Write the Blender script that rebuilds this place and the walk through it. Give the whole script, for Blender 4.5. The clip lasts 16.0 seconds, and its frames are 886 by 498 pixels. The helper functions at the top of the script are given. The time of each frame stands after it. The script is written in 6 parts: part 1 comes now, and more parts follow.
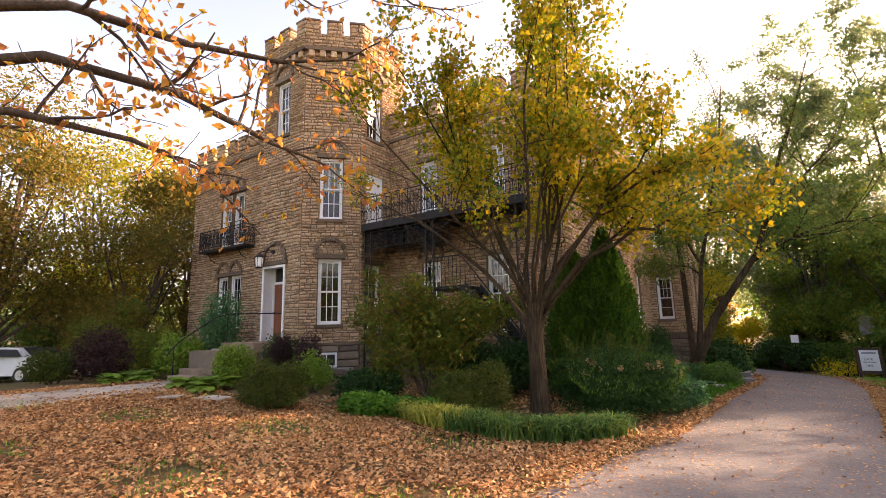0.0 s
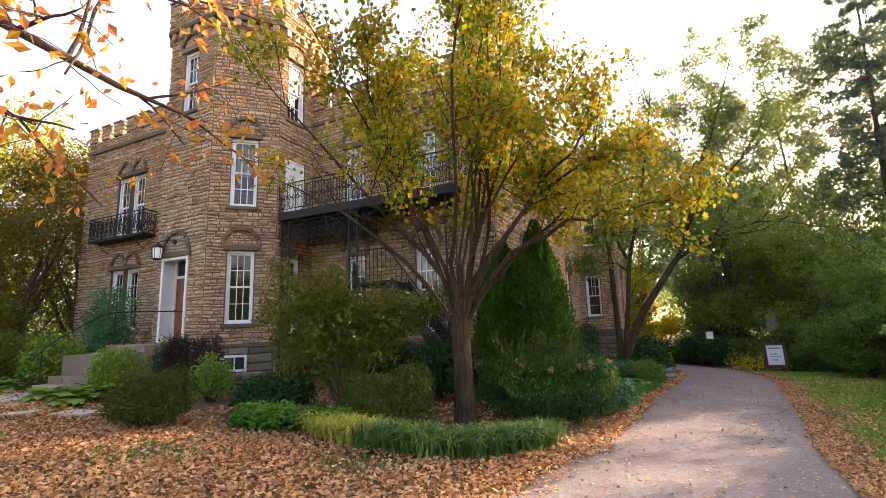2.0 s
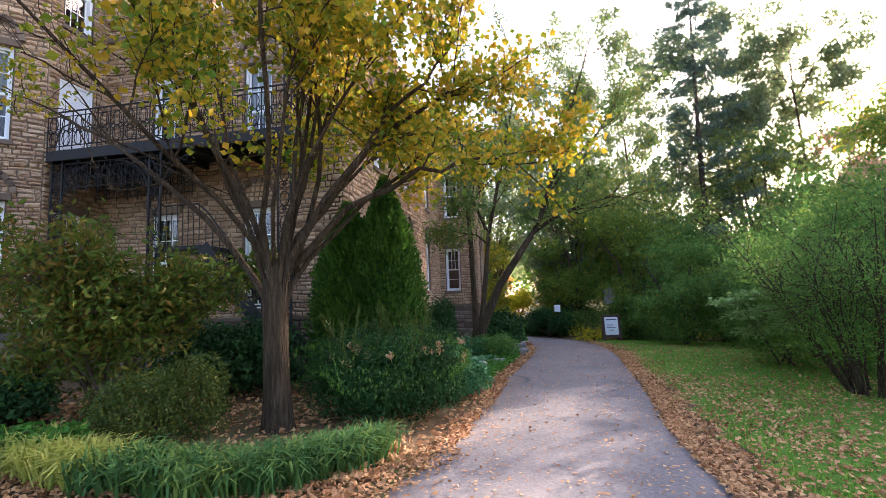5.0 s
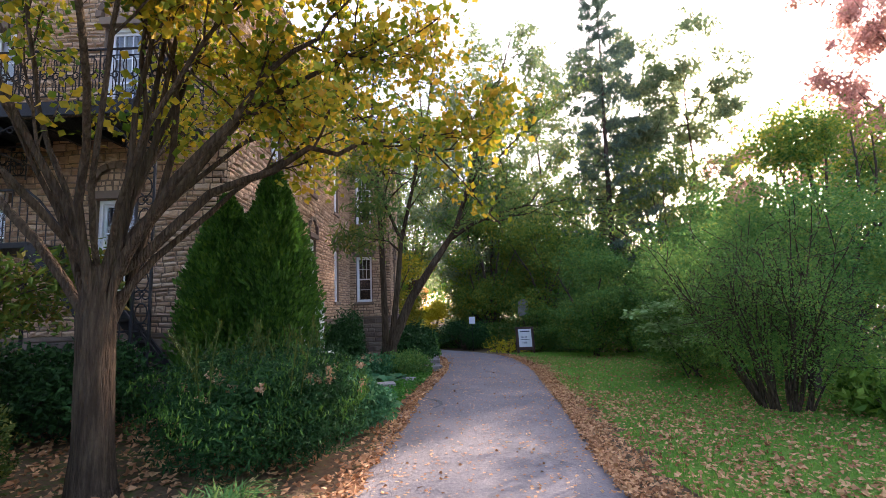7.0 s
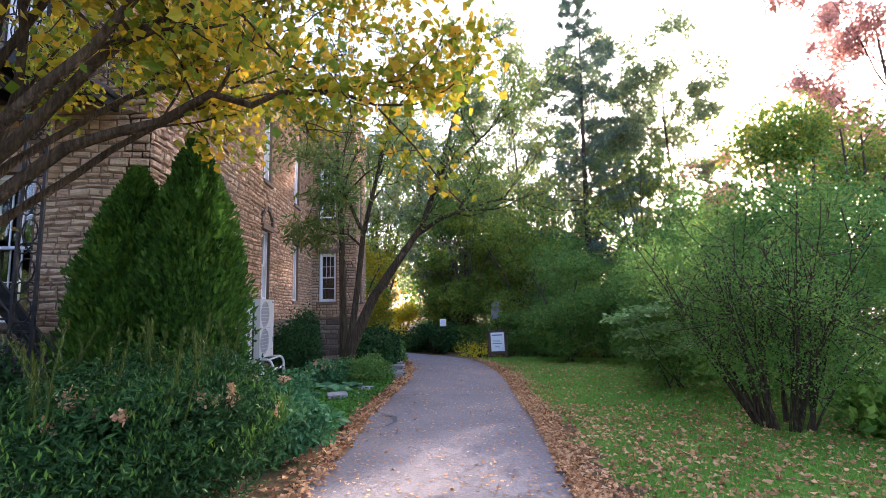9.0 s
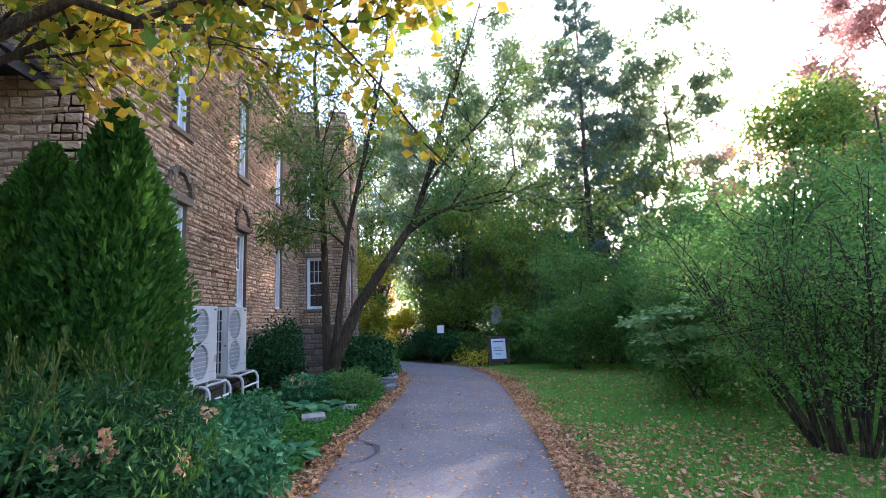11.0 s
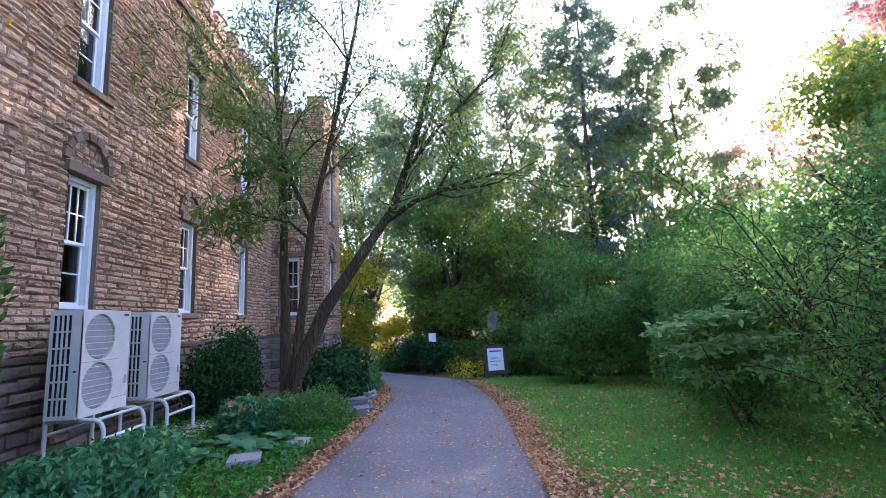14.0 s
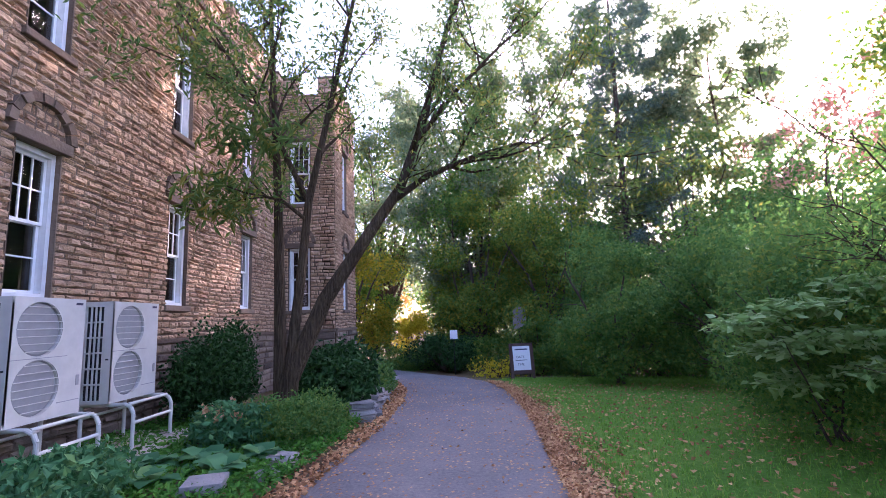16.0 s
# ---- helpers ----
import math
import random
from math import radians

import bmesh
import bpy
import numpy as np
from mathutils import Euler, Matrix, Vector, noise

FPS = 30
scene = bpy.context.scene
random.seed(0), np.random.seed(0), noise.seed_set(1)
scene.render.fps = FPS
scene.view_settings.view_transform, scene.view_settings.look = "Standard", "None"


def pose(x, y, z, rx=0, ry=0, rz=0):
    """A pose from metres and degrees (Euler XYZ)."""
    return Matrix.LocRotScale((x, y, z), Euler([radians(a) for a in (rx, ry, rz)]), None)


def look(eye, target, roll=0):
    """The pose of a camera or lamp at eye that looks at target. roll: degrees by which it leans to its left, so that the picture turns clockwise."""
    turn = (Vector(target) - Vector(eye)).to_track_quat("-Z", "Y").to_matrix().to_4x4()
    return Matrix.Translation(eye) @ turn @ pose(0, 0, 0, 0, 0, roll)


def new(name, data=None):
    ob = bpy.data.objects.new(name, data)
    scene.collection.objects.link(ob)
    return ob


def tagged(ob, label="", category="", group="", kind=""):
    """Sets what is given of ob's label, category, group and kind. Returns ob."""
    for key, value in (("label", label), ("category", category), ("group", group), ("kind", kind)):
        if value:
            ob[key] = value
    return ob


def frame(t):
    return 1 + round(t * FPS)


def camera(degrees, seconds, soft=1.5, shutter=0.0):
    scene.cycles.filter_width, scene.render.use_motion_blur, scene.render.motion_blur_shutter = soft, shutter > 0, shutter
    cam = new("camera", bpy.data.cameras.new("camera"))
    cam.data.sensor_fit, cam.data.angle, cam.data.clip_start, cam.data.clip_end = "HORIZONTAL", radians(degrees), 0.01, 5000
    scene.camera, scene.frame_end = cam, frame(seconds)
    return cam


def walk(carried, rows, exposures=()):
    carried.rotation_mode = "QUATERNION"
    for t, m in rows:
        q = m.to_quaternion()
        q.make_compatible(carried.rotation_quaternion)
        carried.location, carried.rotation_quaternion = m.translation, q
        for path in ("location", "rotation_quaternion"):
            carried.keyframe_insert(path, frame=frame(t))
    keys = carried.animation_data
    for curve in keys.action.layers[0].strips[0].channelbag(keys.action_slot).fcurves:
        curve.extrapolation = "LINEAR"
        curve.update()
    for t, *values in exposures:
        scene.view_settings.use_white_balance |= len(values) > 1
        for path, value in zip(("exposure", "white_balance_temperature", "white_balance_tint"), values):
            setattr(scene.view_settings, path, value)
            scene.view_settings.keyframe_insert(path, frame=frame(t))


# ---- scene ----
cam = camera(86.4, 16.0, soft=0.6)
METRES, EYE, TILT, LEAN, TURN = 10.56, 1.65, 0.0, 0.0, 34.1
ROWS = [
    (0.0, 0.0, 0.0, 0.0, 0.22, 9.83, 1.27),
    (0.5, 0.0081, 0.0234, -0.0005, -2.31, 9.95, 1.0),
    (1.0, 0.0225, 0.0457, 0.0019, -3.14, 10.93, 1.4),
    (1.5, 0.0279, 0.0705, 0.0002, -4.76, 10.75, 1.68),
    (2.0, 0.0326, 0.0966, 0.0001, -7.52, 9.46, 1.61),
    (2.5, 0.0509, 0.1244, -0.0007, -10.09, 8.26, 1.76),
    (3.0, 0.0648, 0.1496, -0.0013, -12.02, 7.37, 1.46),
    (3.5, 0.0732, 0.1814, -0.0001, -15.11, 6.4, 1.27),
    (4.0, 0.0896, 0.2055, -0.0014, -18.2, 5.81, 1.45),
    (6.5, 0.1763, 0.3342, -0.0005, -31.0, 6.59, 2.39),
    (7.0, 0.1933, 0.3562, 0.0007, -33.71, 6.95, 2.07),
    (7.5, 0.2205, 0.3707, -0.0003, -35.89, 6.95, 1.76),
    (8.0, 0.2402, 0.3854, 0.0, -35.82, 6.94, 1.71),
    (8.5, 0.2604, 0.4134, 0.0003, -36.15, 7.09, 1.53),
    (9.0, 0.2824, 0.4382, -0.0015, -36.68, 7.07, 1.29),
    (11.5, 0.39, 0.5572, -0.0043, -36.91, 7.88, 2.65),
    (12.0, 0.4127, 0.5788, -0.0048, -37.94, 7.67, 2.41),
    (12.5, 0.4413, 0.5998, -0.0043, -37.82, 7.53, 2.84),
    (13.0, 0.4609, 0.627, -0.0062, -36.85, 8.06, 2.59),
    (13.5, 0.4828, 0.6531, -0.006, -37.49, 8.41, 2.11),
    (14.0, 0.5101, 0.6763, -0.0066, -36.95, 8.64, 2.44),
    (14.5, 0.532, 0.7003, -0.0104, -35.93, 8.49, 2.72),
    (15.0, 0.5544, 0.7249, -0.0111, -36.32, 8.48, 2.3),
    (15.5, 0.5824, 0.748, -0.0123, -35.24, 8.49, 2.37),
    (16.0, 0.6028, 0.7735, -0.0159, -33.85, 8.53, 2.36),
]
EXPOSURES = [(0.0, 2.25, 8900, 32), (4.0, 2.65, 6600, 25), (6.5, 2.4, 6300, 27), (9.0, 2.75, 6100, 30), (11.5, 2.7, 5400, 22), (14.0, 2.8, 5350, 30), (16.0, 2.8, 5650, 42)]
walk(cam, [(t, pose(0, 0, EYE, TILT, LEAN, TURN) @ pose(METRES * x, METRES * y, METRES * z, 90 + pitch, roll, yaw)) for t, x, y, z, yaw, pitch, roll in ROWS],
     exposures=EXPOSURES)

# ---- world, sun, exposure ----
SUN_AZ, SUN_EL = 37.5, 20.5
world = bpy.data.worlds.new("sky")
scene.world = world
world.use_nodes = True
wn = world.node_tree
sky = wn.nodes.new("ShaderNodeTexSky")
sky.sky_type = "NISHITA"
sky.sun_disc = False
sky.sun_elevation = radians(SUN_EL)
sky.sun_rotation = radians(SUN_AZ)
sky.dust_density = 3.0
sky.air_density = 1.0
wn.links.new(sky.outputs[0], wn.nodes["Background"].inputs[0])
wn.nodes["Background"].inputs[1].default_value = 0.15
sun = new("sun", bpy.data.lights.new("sun", "SUN"))
sun.data.energy = 3.6
sun.data.angle = radians(0.6)
sun.data.color = (1.0, 0.86, 0.68)
sun_way = Vector((math.sin(radians(SUN_AZ)) * math.cos(radians(SUN_EL)), math.cos(radians(SUN_AZ)) * math.cos(radians(SUN_EL)), math.sin(radians(SUN_EL))))
sun.matrix_world = look(sun_way * 60, (0, 0, 0))


# ---- materials ----
def material(name, ramp, rough=0.8, scale=8.0, bump=0.0, bump_scale=60.0, vary=0.0, island=False, metal=0.0, spec=0.4, big=0.6, stretch=(1, 1, 1), translucent=0.0, noise_mix=0.35, depth=0.03):
    """A procedural surface: a colour ramp driven by noise at two scales and, where asked, by a random value for each piece."""
    m = bpy.data.materials.new(name)
    m.use_nodes = True
    t, n, l = m.node_tree, m.node_tree.nodes, m.node_tree.links
    b = n["Principled BSDF"]
    b.inputs["Roughness"].default_value = rough
    b.inputs["Metallic"].default_value = metal
    b.inputs["Specular IOR Level"].default_value = spec
    geo = n.new("ShaderNodeNewGeometry")
    mp = n.new("ShaderNodeMapping")
    mp.inputs["Scale"].default_value = stretch
    l.new(geo.outputs["Position"], mp.inputs["Vector"])
    fine, wide = n.new("ShaderNodeTexNoise"), n.new("ShaderNodeTexNoise")
    for tex, s in ((fine, scale), (wide, big)):
        tex.inputs["Scale"].default_value = s
        tex.inputs["Detail"].default_value = 6.0
        tex.inputs["Roughness"].default_value = 0.65
        l.new(mp.outputs[0], tex.inputs["Vector"])

    def calc(op, a, c):
        q = n.new("ShaderNodeMath")
        q.operation = op
        for i, v in enumerate((a, c)):
            if isinstance(v, (int, float)):
                q.inputs[i].default_value = v
            else:
                l.new(v, q.inputs[i])
        return q.outputs[0]

    grain = calc("ADD", calc("MULTIPLY", fine.outputs["Fac"], 0.6), calc("MULTIPLY", wide.outputs["Fac"], 0.4))
    drive = calc("ADD", calc("MULTIPLY", calc("SUBTRACT", grain, 0.5), 2.2), 0.5)
    if island:
        info = n.new("ShaderNodeObjectInfo")
        piece = calc("FRACT", calc("ADD", geo.outputs["Random Per Island"], info.outputs["Random"]), 0.0)
        drive = calc("ADD", calc("MULTIPLY", drive, noise_mix), calc("MULTIPLY", piece, 1.0 - noise_mix))
    cr = n.new("ShaderNodeValToRGB")
    while len(cr.color_ramp.elements) < len(ramp):
        cr.color_ramp.elements.new(0.5)
    for e, (pos, c) in zip(cr.color_ramp.elements, ramp):
        e.position = pos
        e.color = (*c, 1)
    l.new(drive, cr.inputs[0])
    l.new(cr.outputs[0], b.inputs["Base Color"])
    if bump:
        bt, bn = n.new("ShaderNodeTexNoise"), n.new("ShaderNodeBump")
        bt.inputs["Scale"].default_value = bump_scale
        bt.inputs["Detail"].default_value = 8.0
        l.new(mp.outputs[0], bt.inputs["Vector"])
        bn.inputs["Strength"].default_value = bump
        bn.inputs["Distance"].default_value = depth
        l.new(bt.outputs["Fac"], bn.inputs["Height"])
        l.new(bn.outputs[0], b.inputs["Normal"])
    if translucent:
        tr, mx = n.new("ShaderNodeBsdfTranslucent"), n.new("ShaderNodeMixShader")
        l.new(cr.outputs[0], tr.inputs["Color"])
        mx.inputs[0].default_value = translucent
        l.new(b.outputs[0], mx.inputs[1])
        l.new(tr.outputs[0], mx.inputs[2])
        l.new(mx.outputs[0], n["Material Output"].inputs["Surface"])
    return m


def foliage(name, colours, translucent=0.4, rough=0.55):
    k = len(colours)
    return material(name, [((i + 0.5) / k, c) for i, c in enumerate(colours)], rough=rough, scale=1.3, big=0.35, island=True, translucent=translucent, spec=0.2, noise_mix=0.5)


def glass_material():
    m = bpy.data.materials.new("window_glass")
    m.use_nodes = True
    n, l = m.node_tree.nodes, m.node_tree.links
    n.remove(n["Principled BSDF"])
    tr, gl, mx, fr = n.new("ShaderNodeBsdfTransparent"), n.new("ShaderNodeBsdfGlossy"), n.new("ShaderNodeMixShader"), n.new("ShaderNodeFresnel")
    tr.inputs[0].default_value = (0.8, 0.84, 0.83, 1)
    gl.inputs["Roughness"].default_value = 0.02
    fr.inputs[0].default_value = 1.75
    l.new(fr.outputs[0], mx.inputs[0])
    l.new(tr.outputs[0], mx.inputs[1])
    l.new(gl.outputs[0], mx.inputs[2])
    l.new(mx.outputs[0], n["Material Output"].inputs["Surface"])
    return m


def glow_material(name, colour, strength):
    m = bpy.data.materials.new(name)
    m.use_nodes = True
    b = m.node_tree.nodes["Principled BSDF"]
    b.inputs["Base Color"].default_value = (*colour, 1)
    b.inputs["Emission Color"].default_value = (*colour, 1)
    b.inputs["Emission Strength"].default_value = strength
    return m


STONE = material("buff_sandstone", [(0.0, (0.171, 0.0969, 0.0627)), (0.2, (0.331, 0.205, 0.128)), (0.45, (0.479, 0.321, 0.203)), (0.7, (0.581, 0.405, 0.26)), (0.9, (0.638, 0.473, 0.319)), (1.0, (0.376, 0.251, 0.194))], rough=0.92, scale=7, bump=1.0, bump_scale=14, island=True, big=0.5, spec=0.15, stretch=(1, 1, 2.0), noise_mix=0.55, depth=0.06)
PLINTH = material("dark_rubble_stone", [(0.0, (0.085, 0.065, 0.052)), (0.5, (0.19, 0.145, 0.11)), (1.0, (0.32, 0.25, 0.18))], rough=0.93, scale=5, bump=1.0, bump_scale=12, island=True, spec=0.2)
TRIM = material("dark_sandstone_trim", [(0.0, (0.09, 0.062, 0.045)), (0.5, (0.165, 0.118, 0.085)), (1.0, (0.25, 0.185, 0.135))], rough=0.9, scale=9, bump=0.6, bump_scale=22, island=True, spec=0.2)
MORTAR = material("lime_mortar", [(0.0, (0.11, 0.078, 0.055)), (0.5, (0.18, 0.13, 0.092)), (1.0, (0.27, 0.20, 0.145))], rough=0.95, scale=14, bump=0.5, bump_scale=70, spec=0.1)
WHITE = material("white_paint", [(0.0, (0.66, 0.66, 0.65)), (0.5, (0.78, 0.79, 0.79)), (1.0, (0.83, 0.84, 0.85))], rough=0.45, scale=12, bump=0.08, bump_scale=80)
DOORWOOD = material("red_brown_door_wood", [(0.0, (0.12, 0.035, 0.018)), (0.5, (0.22, 0.068, 0.032)), (1.0, (0.30, 0.10, 0.05))], rough=0.4, scale=18, bump=0.15, stretch=(6, 6, 0.6))
GLASS = glass_material()
# near-black colour in place of the shade inside unlit rooms
ROOM = material("room_painted_shade", [(0.0, (0.03, 0.026, 0.022)), (1.0, (0.06, 0.053, 0.045))], rough=0.9, scale=3)
CURTAIN = material("pale_curtain_cloth", [(0.0, (0.50, 0.48, 0.44)), (1.0, (0.74, 0.73, 0.69))], rough=0.9, scale=30, stretch=(3, 3, 0.2), translucent=0.3)
IRON = material("black_wrought_iron", [(0.0, (0.008, 0.008, 0.009)), (0.6, (0.018, 0.017, 0.017)), (1.0, (0.05, 0.034, 0.025))], rough=0.65, scale=30, bump=0.25, bump_scale=120, spec=0.3)
ASPHALT = material("worn_grey_asphalt", [(0.0, (0.09, 0.085, 0.088)), (0.3, (0.15, 0.140, 0.140)), (0.55, (0.205, 0.187, 0.182)), (0.75, (0.25, 0.215, 0.19)), (1.0, (0.30, 0.225, 0.16))], rough=0.9, scale=26, big=0.55, bump=0.55, bump_scale=160, spec=0.25)
TAR = material("black_tar_seal", [(0.0, (0.03, 0.03, 0.032)), (1.0, (0.075, 0.072, 0.075))], rough=0.6, scale=30, bump=0.3)
SOIL = material("leafy_soil", [(0.0, (0.055, 0.035, 0.02)), (0.35, (0.12, 0.075, 0.04)), (0.52, (0.15, 0.10, 0.05)), (0.68, (0.085, 0.105, 0.025)), (0.85, (0.075, 0.12, 0.022)), (1.0, (0.20, 0.15, 0.075))], rough=0.95, scale=9, big=0.35, bump=1.0, bump_scale=28, spec=0.15)
TURF = material("mown_turf", [(0.0, (0.06, 0.14, 0.016)), (0.5, (0.11, 0.24, 0.026)), (0.8, (0.18, 0.27, 0.04)), (1.0, (0.28, 0.22, 0.07))], rough=0.9, scale=12, bump=1.0, bump_scale=90, spec=0.15)
FLAG = material("pale_flagstone", [(0.0, (0.24, 0.20, 0.16)), (0.5, (0.37, 0.315, 0.25)), (1.0, (0.48, 0.42, 0.34))], rough=0.9, scale=7, bump=0.5, bump_scale=30, island=True, spec=0.2)
STEPSTONE = material("worn_tan_step_stone", [(0.0, (0.15, 0.105, 0.075)), (0.5, (0.27, 0.20, 0.145)), (1.0, (0.38, 0.30, 0.225))], rough=0.92, scale=6, bump=0.8, bump_scale=22, island=True, spec=0.15)
GREYSTONE = material("grey_slate_stone", [(0.0, (0.13, 0.125, 0.12)), (0.5, (0.24, 0.225, 0.215)), (1.0, (0.36, 0.33, 0.31))], rough=0.9, scale=8, bump=0.6, bump_scale=30, island=True, spec=0.2)
BARK = material("furrowed_grey_bark", [(0.0, (0.0216, 0.0144, 0.0101)), (0.4, (0.0576, 0.0403, 0.0259)), (0.7, (0.115, 0.0828, 0.0518)), (1.0, (0.23, 0.169, 0.101))], rough=0.95, scale=10, bump=1.0, bump_scale=16, stretch=(3, 3, 0.3), spec=0.1, depth=0.09)
BARKDARK = material("dark_branch_bark", [(0.0, (0.035, 0.026, 0.022)), (0.5, (0.085, 0.063, 0.05)), (1.0, (0.16, 0.12, 0.09))], rough=0.95, scale=12, bump=0.8, bump_scale=34, stretch=(2, 2, 0.8), spec=0.1)
METALWHITE = material("cream_enamelled_steel", [(0.0, (0.48, 0.47, 0.43)), (0.5, (0.57, 0.56, 0.515)), (1.0, (0.63, 0.62, 0.58))], rough=0.4, scale=5, bump=0.03, spec=0.5)
GREYPLASTIC = material("grey_grille_plastic", [(0.0, (0.24, 0.245, 0.25)), (1.0, (0.33, 0.335, 0.34))], rough=0.5, scale=8)
BLACK = material("black_void_plastic", [(0.0, (0.012, 0.012, 0.013)), (1.0, (0.03, 0.03, 0.032))], rough=0.6, scale=10)
SIGNFRAME = material("dark_stained_sign_wood", [(0.0, (0.035, 0.018, 0.014)), (1.0, (0.095, 0.045, 0.035))], rough=0.6, scale=16, bump=0.2, stretch=(4, 4, 0.7))
SIGNWHITE = material("white_sign_face", [(0.0, (0.70, 0.70, 0.72)), (1.0, (0.80, 0.80, 0.82))], rough=0.5, scale=6)
INK = material("dark_ink", [(0.0, (0.04, 0.04, 0.07)), (1.0, (0.09, 0.09, 0.14))], rough=0.6, scale=20)

LEAF_MAIN = foliage("yellow_green_maple_leaf", [(0.05, 0.13, 0.014), (0.09, 0.17, 0.014), (0.17, 0.22, 0.016), (0.31, 0.29, 0.018), (0.47, 0.34, 0.02), (0.54, 0.32, 0.03), (0.52, 0.21, 0.05)], 0.45)
LEAF_ORANGE = foliage("orange_autumn_leaf", [(0.26, 0.20, 0.02), (0.55, 0.30, 0.04), (0.62, 0.27, 0.06), (0.50, 0.16, 0.06), (0.60, 0.42, 0.06)], 0.5)
LEAF_GREEN = foliage("mid_green_leaf", [(0.039, 0.117, 0.029), (0.065, 0.176, 0.039), (0.104, 0.227, 0.047), (0.156, 0.260, 0.052), (0.325, 0.325, 0.052)], 0.45)
LEAF_OLIVE = foliage("olive_yellow_leaf", [(0.09, 0.135, 0.0126), (0.18, 0.225, 0.0189), (0.33, 0.315, 0.021), (0.48, 0.36, 0.0263), (0.45, 0.24, 0.0315)], 0.5)
LEAF_BRIGHT = foliage("light_green_small_leaf", [(0.066, 0.168, 0.036), (0.102, 0.228, 0.046), (0.156, 0.288, 0.054), (0.300, 0.348, 0.060)], 0.5)
LEAF_FAR = foliage("deep_green_wood_leaf", [(0.044, 0.125, 0.027), (0.075, 0.188, 0.040), (0.119, 0.244, 0.050), (0.188, 0.288, 0.053), (0.375, 0.338, 0.050)], 0.5)
LEAF_PINNATE = foliage("grey_green_pinnate_leaf", [(0.0525, 0.112, 0.0315), (0.09, 0.173, 0.042), (0.135, 0.225, 0.0525), (0.24, 0.255, 0.0525), (0.375, 0.3, 0.042)], 0.5)
LEAF_DARK = foliage("dark_evergreen_leaf", [(0.007, 0.027, 0.007), (0.014, 0.05, 0.012), (0.026, 0.082, 0.019), (0.042, 0.115, 0.026)], 0.15, rough=0.75)
LEAF_BOX = foliage("boxwood_leaf", [(0.021, 0.046, 0.007), (0.039, 0.071, 0.010), (0.068, 0.094, 0.013), (0.128, 0.120, 0.015)], 0.25)
LEAF_CEDAR = foliage("cedar_spray", [(0.021, 0.061, 0.010), (0.038, 0.105, 0.015), (0.070, 0.167, 0.020), (0.131, 0.228, 0.025)], 0.25)
LEAF_CONIFER = foliage("blue_green_conifer_needle", [(0.07, 0.12, 0.09), (0.11, 0.17, 0.125), (0.16, 0.23, 0.16)], 0.55)
LEAF_RED = foliage("dusky_red_leaf", [(0.28, 0.13, 0.11), (0.40, 0.20, 0.17), (0.50, 0.29, 0.25), (0.32, 0.22, 0.13)], 0.6)
LEAF_BRONZE = foliage("olive_brown_leaf", [(0.05, 0.07, 0.012), (0.09, 0.10, 0.016), (0.15, 0.13, 0.02), (0.22, 0.13, 0.025), (0.30, 0.22, 0.025)], 0.35)
LEAF_LACE = foliage("pale_grey_green_lace_leaf", [(0.10, 0.16, 0.08), (0.16, 0.22, 0.11), (0.22, 0.28, 0.14), (0.32, 0.30, 0.12)], 0.6)
BLADE_PALE = foliage("pale_yellow_edged_blade", [(0.20, 0.28, 0.05), (0.40, 0.42, 0.08), (0.55, 0.52, 0.13)], 0.3)
LEAF_PURPLE = foliage("purple_brown_leaf", [(0.025, 0.012, 0.014), (0.045, 0.02, 0.022), (0.07, 0.035, 0.03)], 0.2)
LEAF_MAPLE = foliage("bronze_green_small_leaf", [(0.044, 0.094, 0.014), (0.075, 0.138, 0.018), (0.112, 0.163, 0.020), (0.200, 0.156, 0.025), (0.275, 0.106, 0.030)], 0.35)
LEAF_HOSTA = foliage("bright_green_broad_leaf", [(0.06, 0.144, 0.0168), (0.108, 0.228, 0.0252), (0.192, 0.324, 0.042), (0.324, 0.396, 0.084)], 0.35)
LEAF_FERN = foliage("fresh_green_cover_leaf", [(0.030, 0.120, 0.014), (0.060, 0.204, 0.022), (0.108, 0.276, 0.031)], 0.3)
LEAF_AQUA = foliage("blue_green_herb_leaf", [(0.025, 0.105, 0.039), (0.049, 0.168, 0.063), (0.084, 0.238, 0.091), (0.154, 0.280, 0.077)], 0.3)
LEAF_PALE = foliage("pale_variegated_leaf", [(0.17, 0.32, 0.08), (0.28, 0.42, 0.14), (0.44, 0.55, 0.26)], 0.4)
LEAF_YELLOW = foliage("bright_yellow_leaf", [(0.45, 0.40, 0.02), (0.62, 0.54, 0.03), (0.68, 0.50, 0.03)], 0.55)
LEAF_FALLEN = foliage("dry_fallen_leaf", [(0.149, 0.063, 0.028), (0.287, 0.132, 0.055), (0.460, 0.230, 0.101), (0.609, 0.345, 0.161), (0.700, 0.460, 0.196)], 0.1, rough=0.75)
LEAF_MIX = foliage("green_and_gold_leaf", [(0.052, 0.130, 0.026), (0.091, 0.195, 0.031), (0.156, 0.247, 0.036), (0.286, 0.299, 0.036), (0.520, 0.390, 0.039)], 0.5)
BLADE_BORDER = foliage("strap_grass_blade", [(0.03, 0.095, 0.03), (0.055, 0.15, 0.04), (0.1, 0.21, 0.05), (0.3, 0.36, 0.07)], 0.3)
BLADE_LAWN = foliage("lawn_blade", [(0.08, 0.21, 0.025), (0.13, 0.31, 0.035), (0.19, 0.37, 0.045), (0.32, 0.36, 0.07)], 0.45)
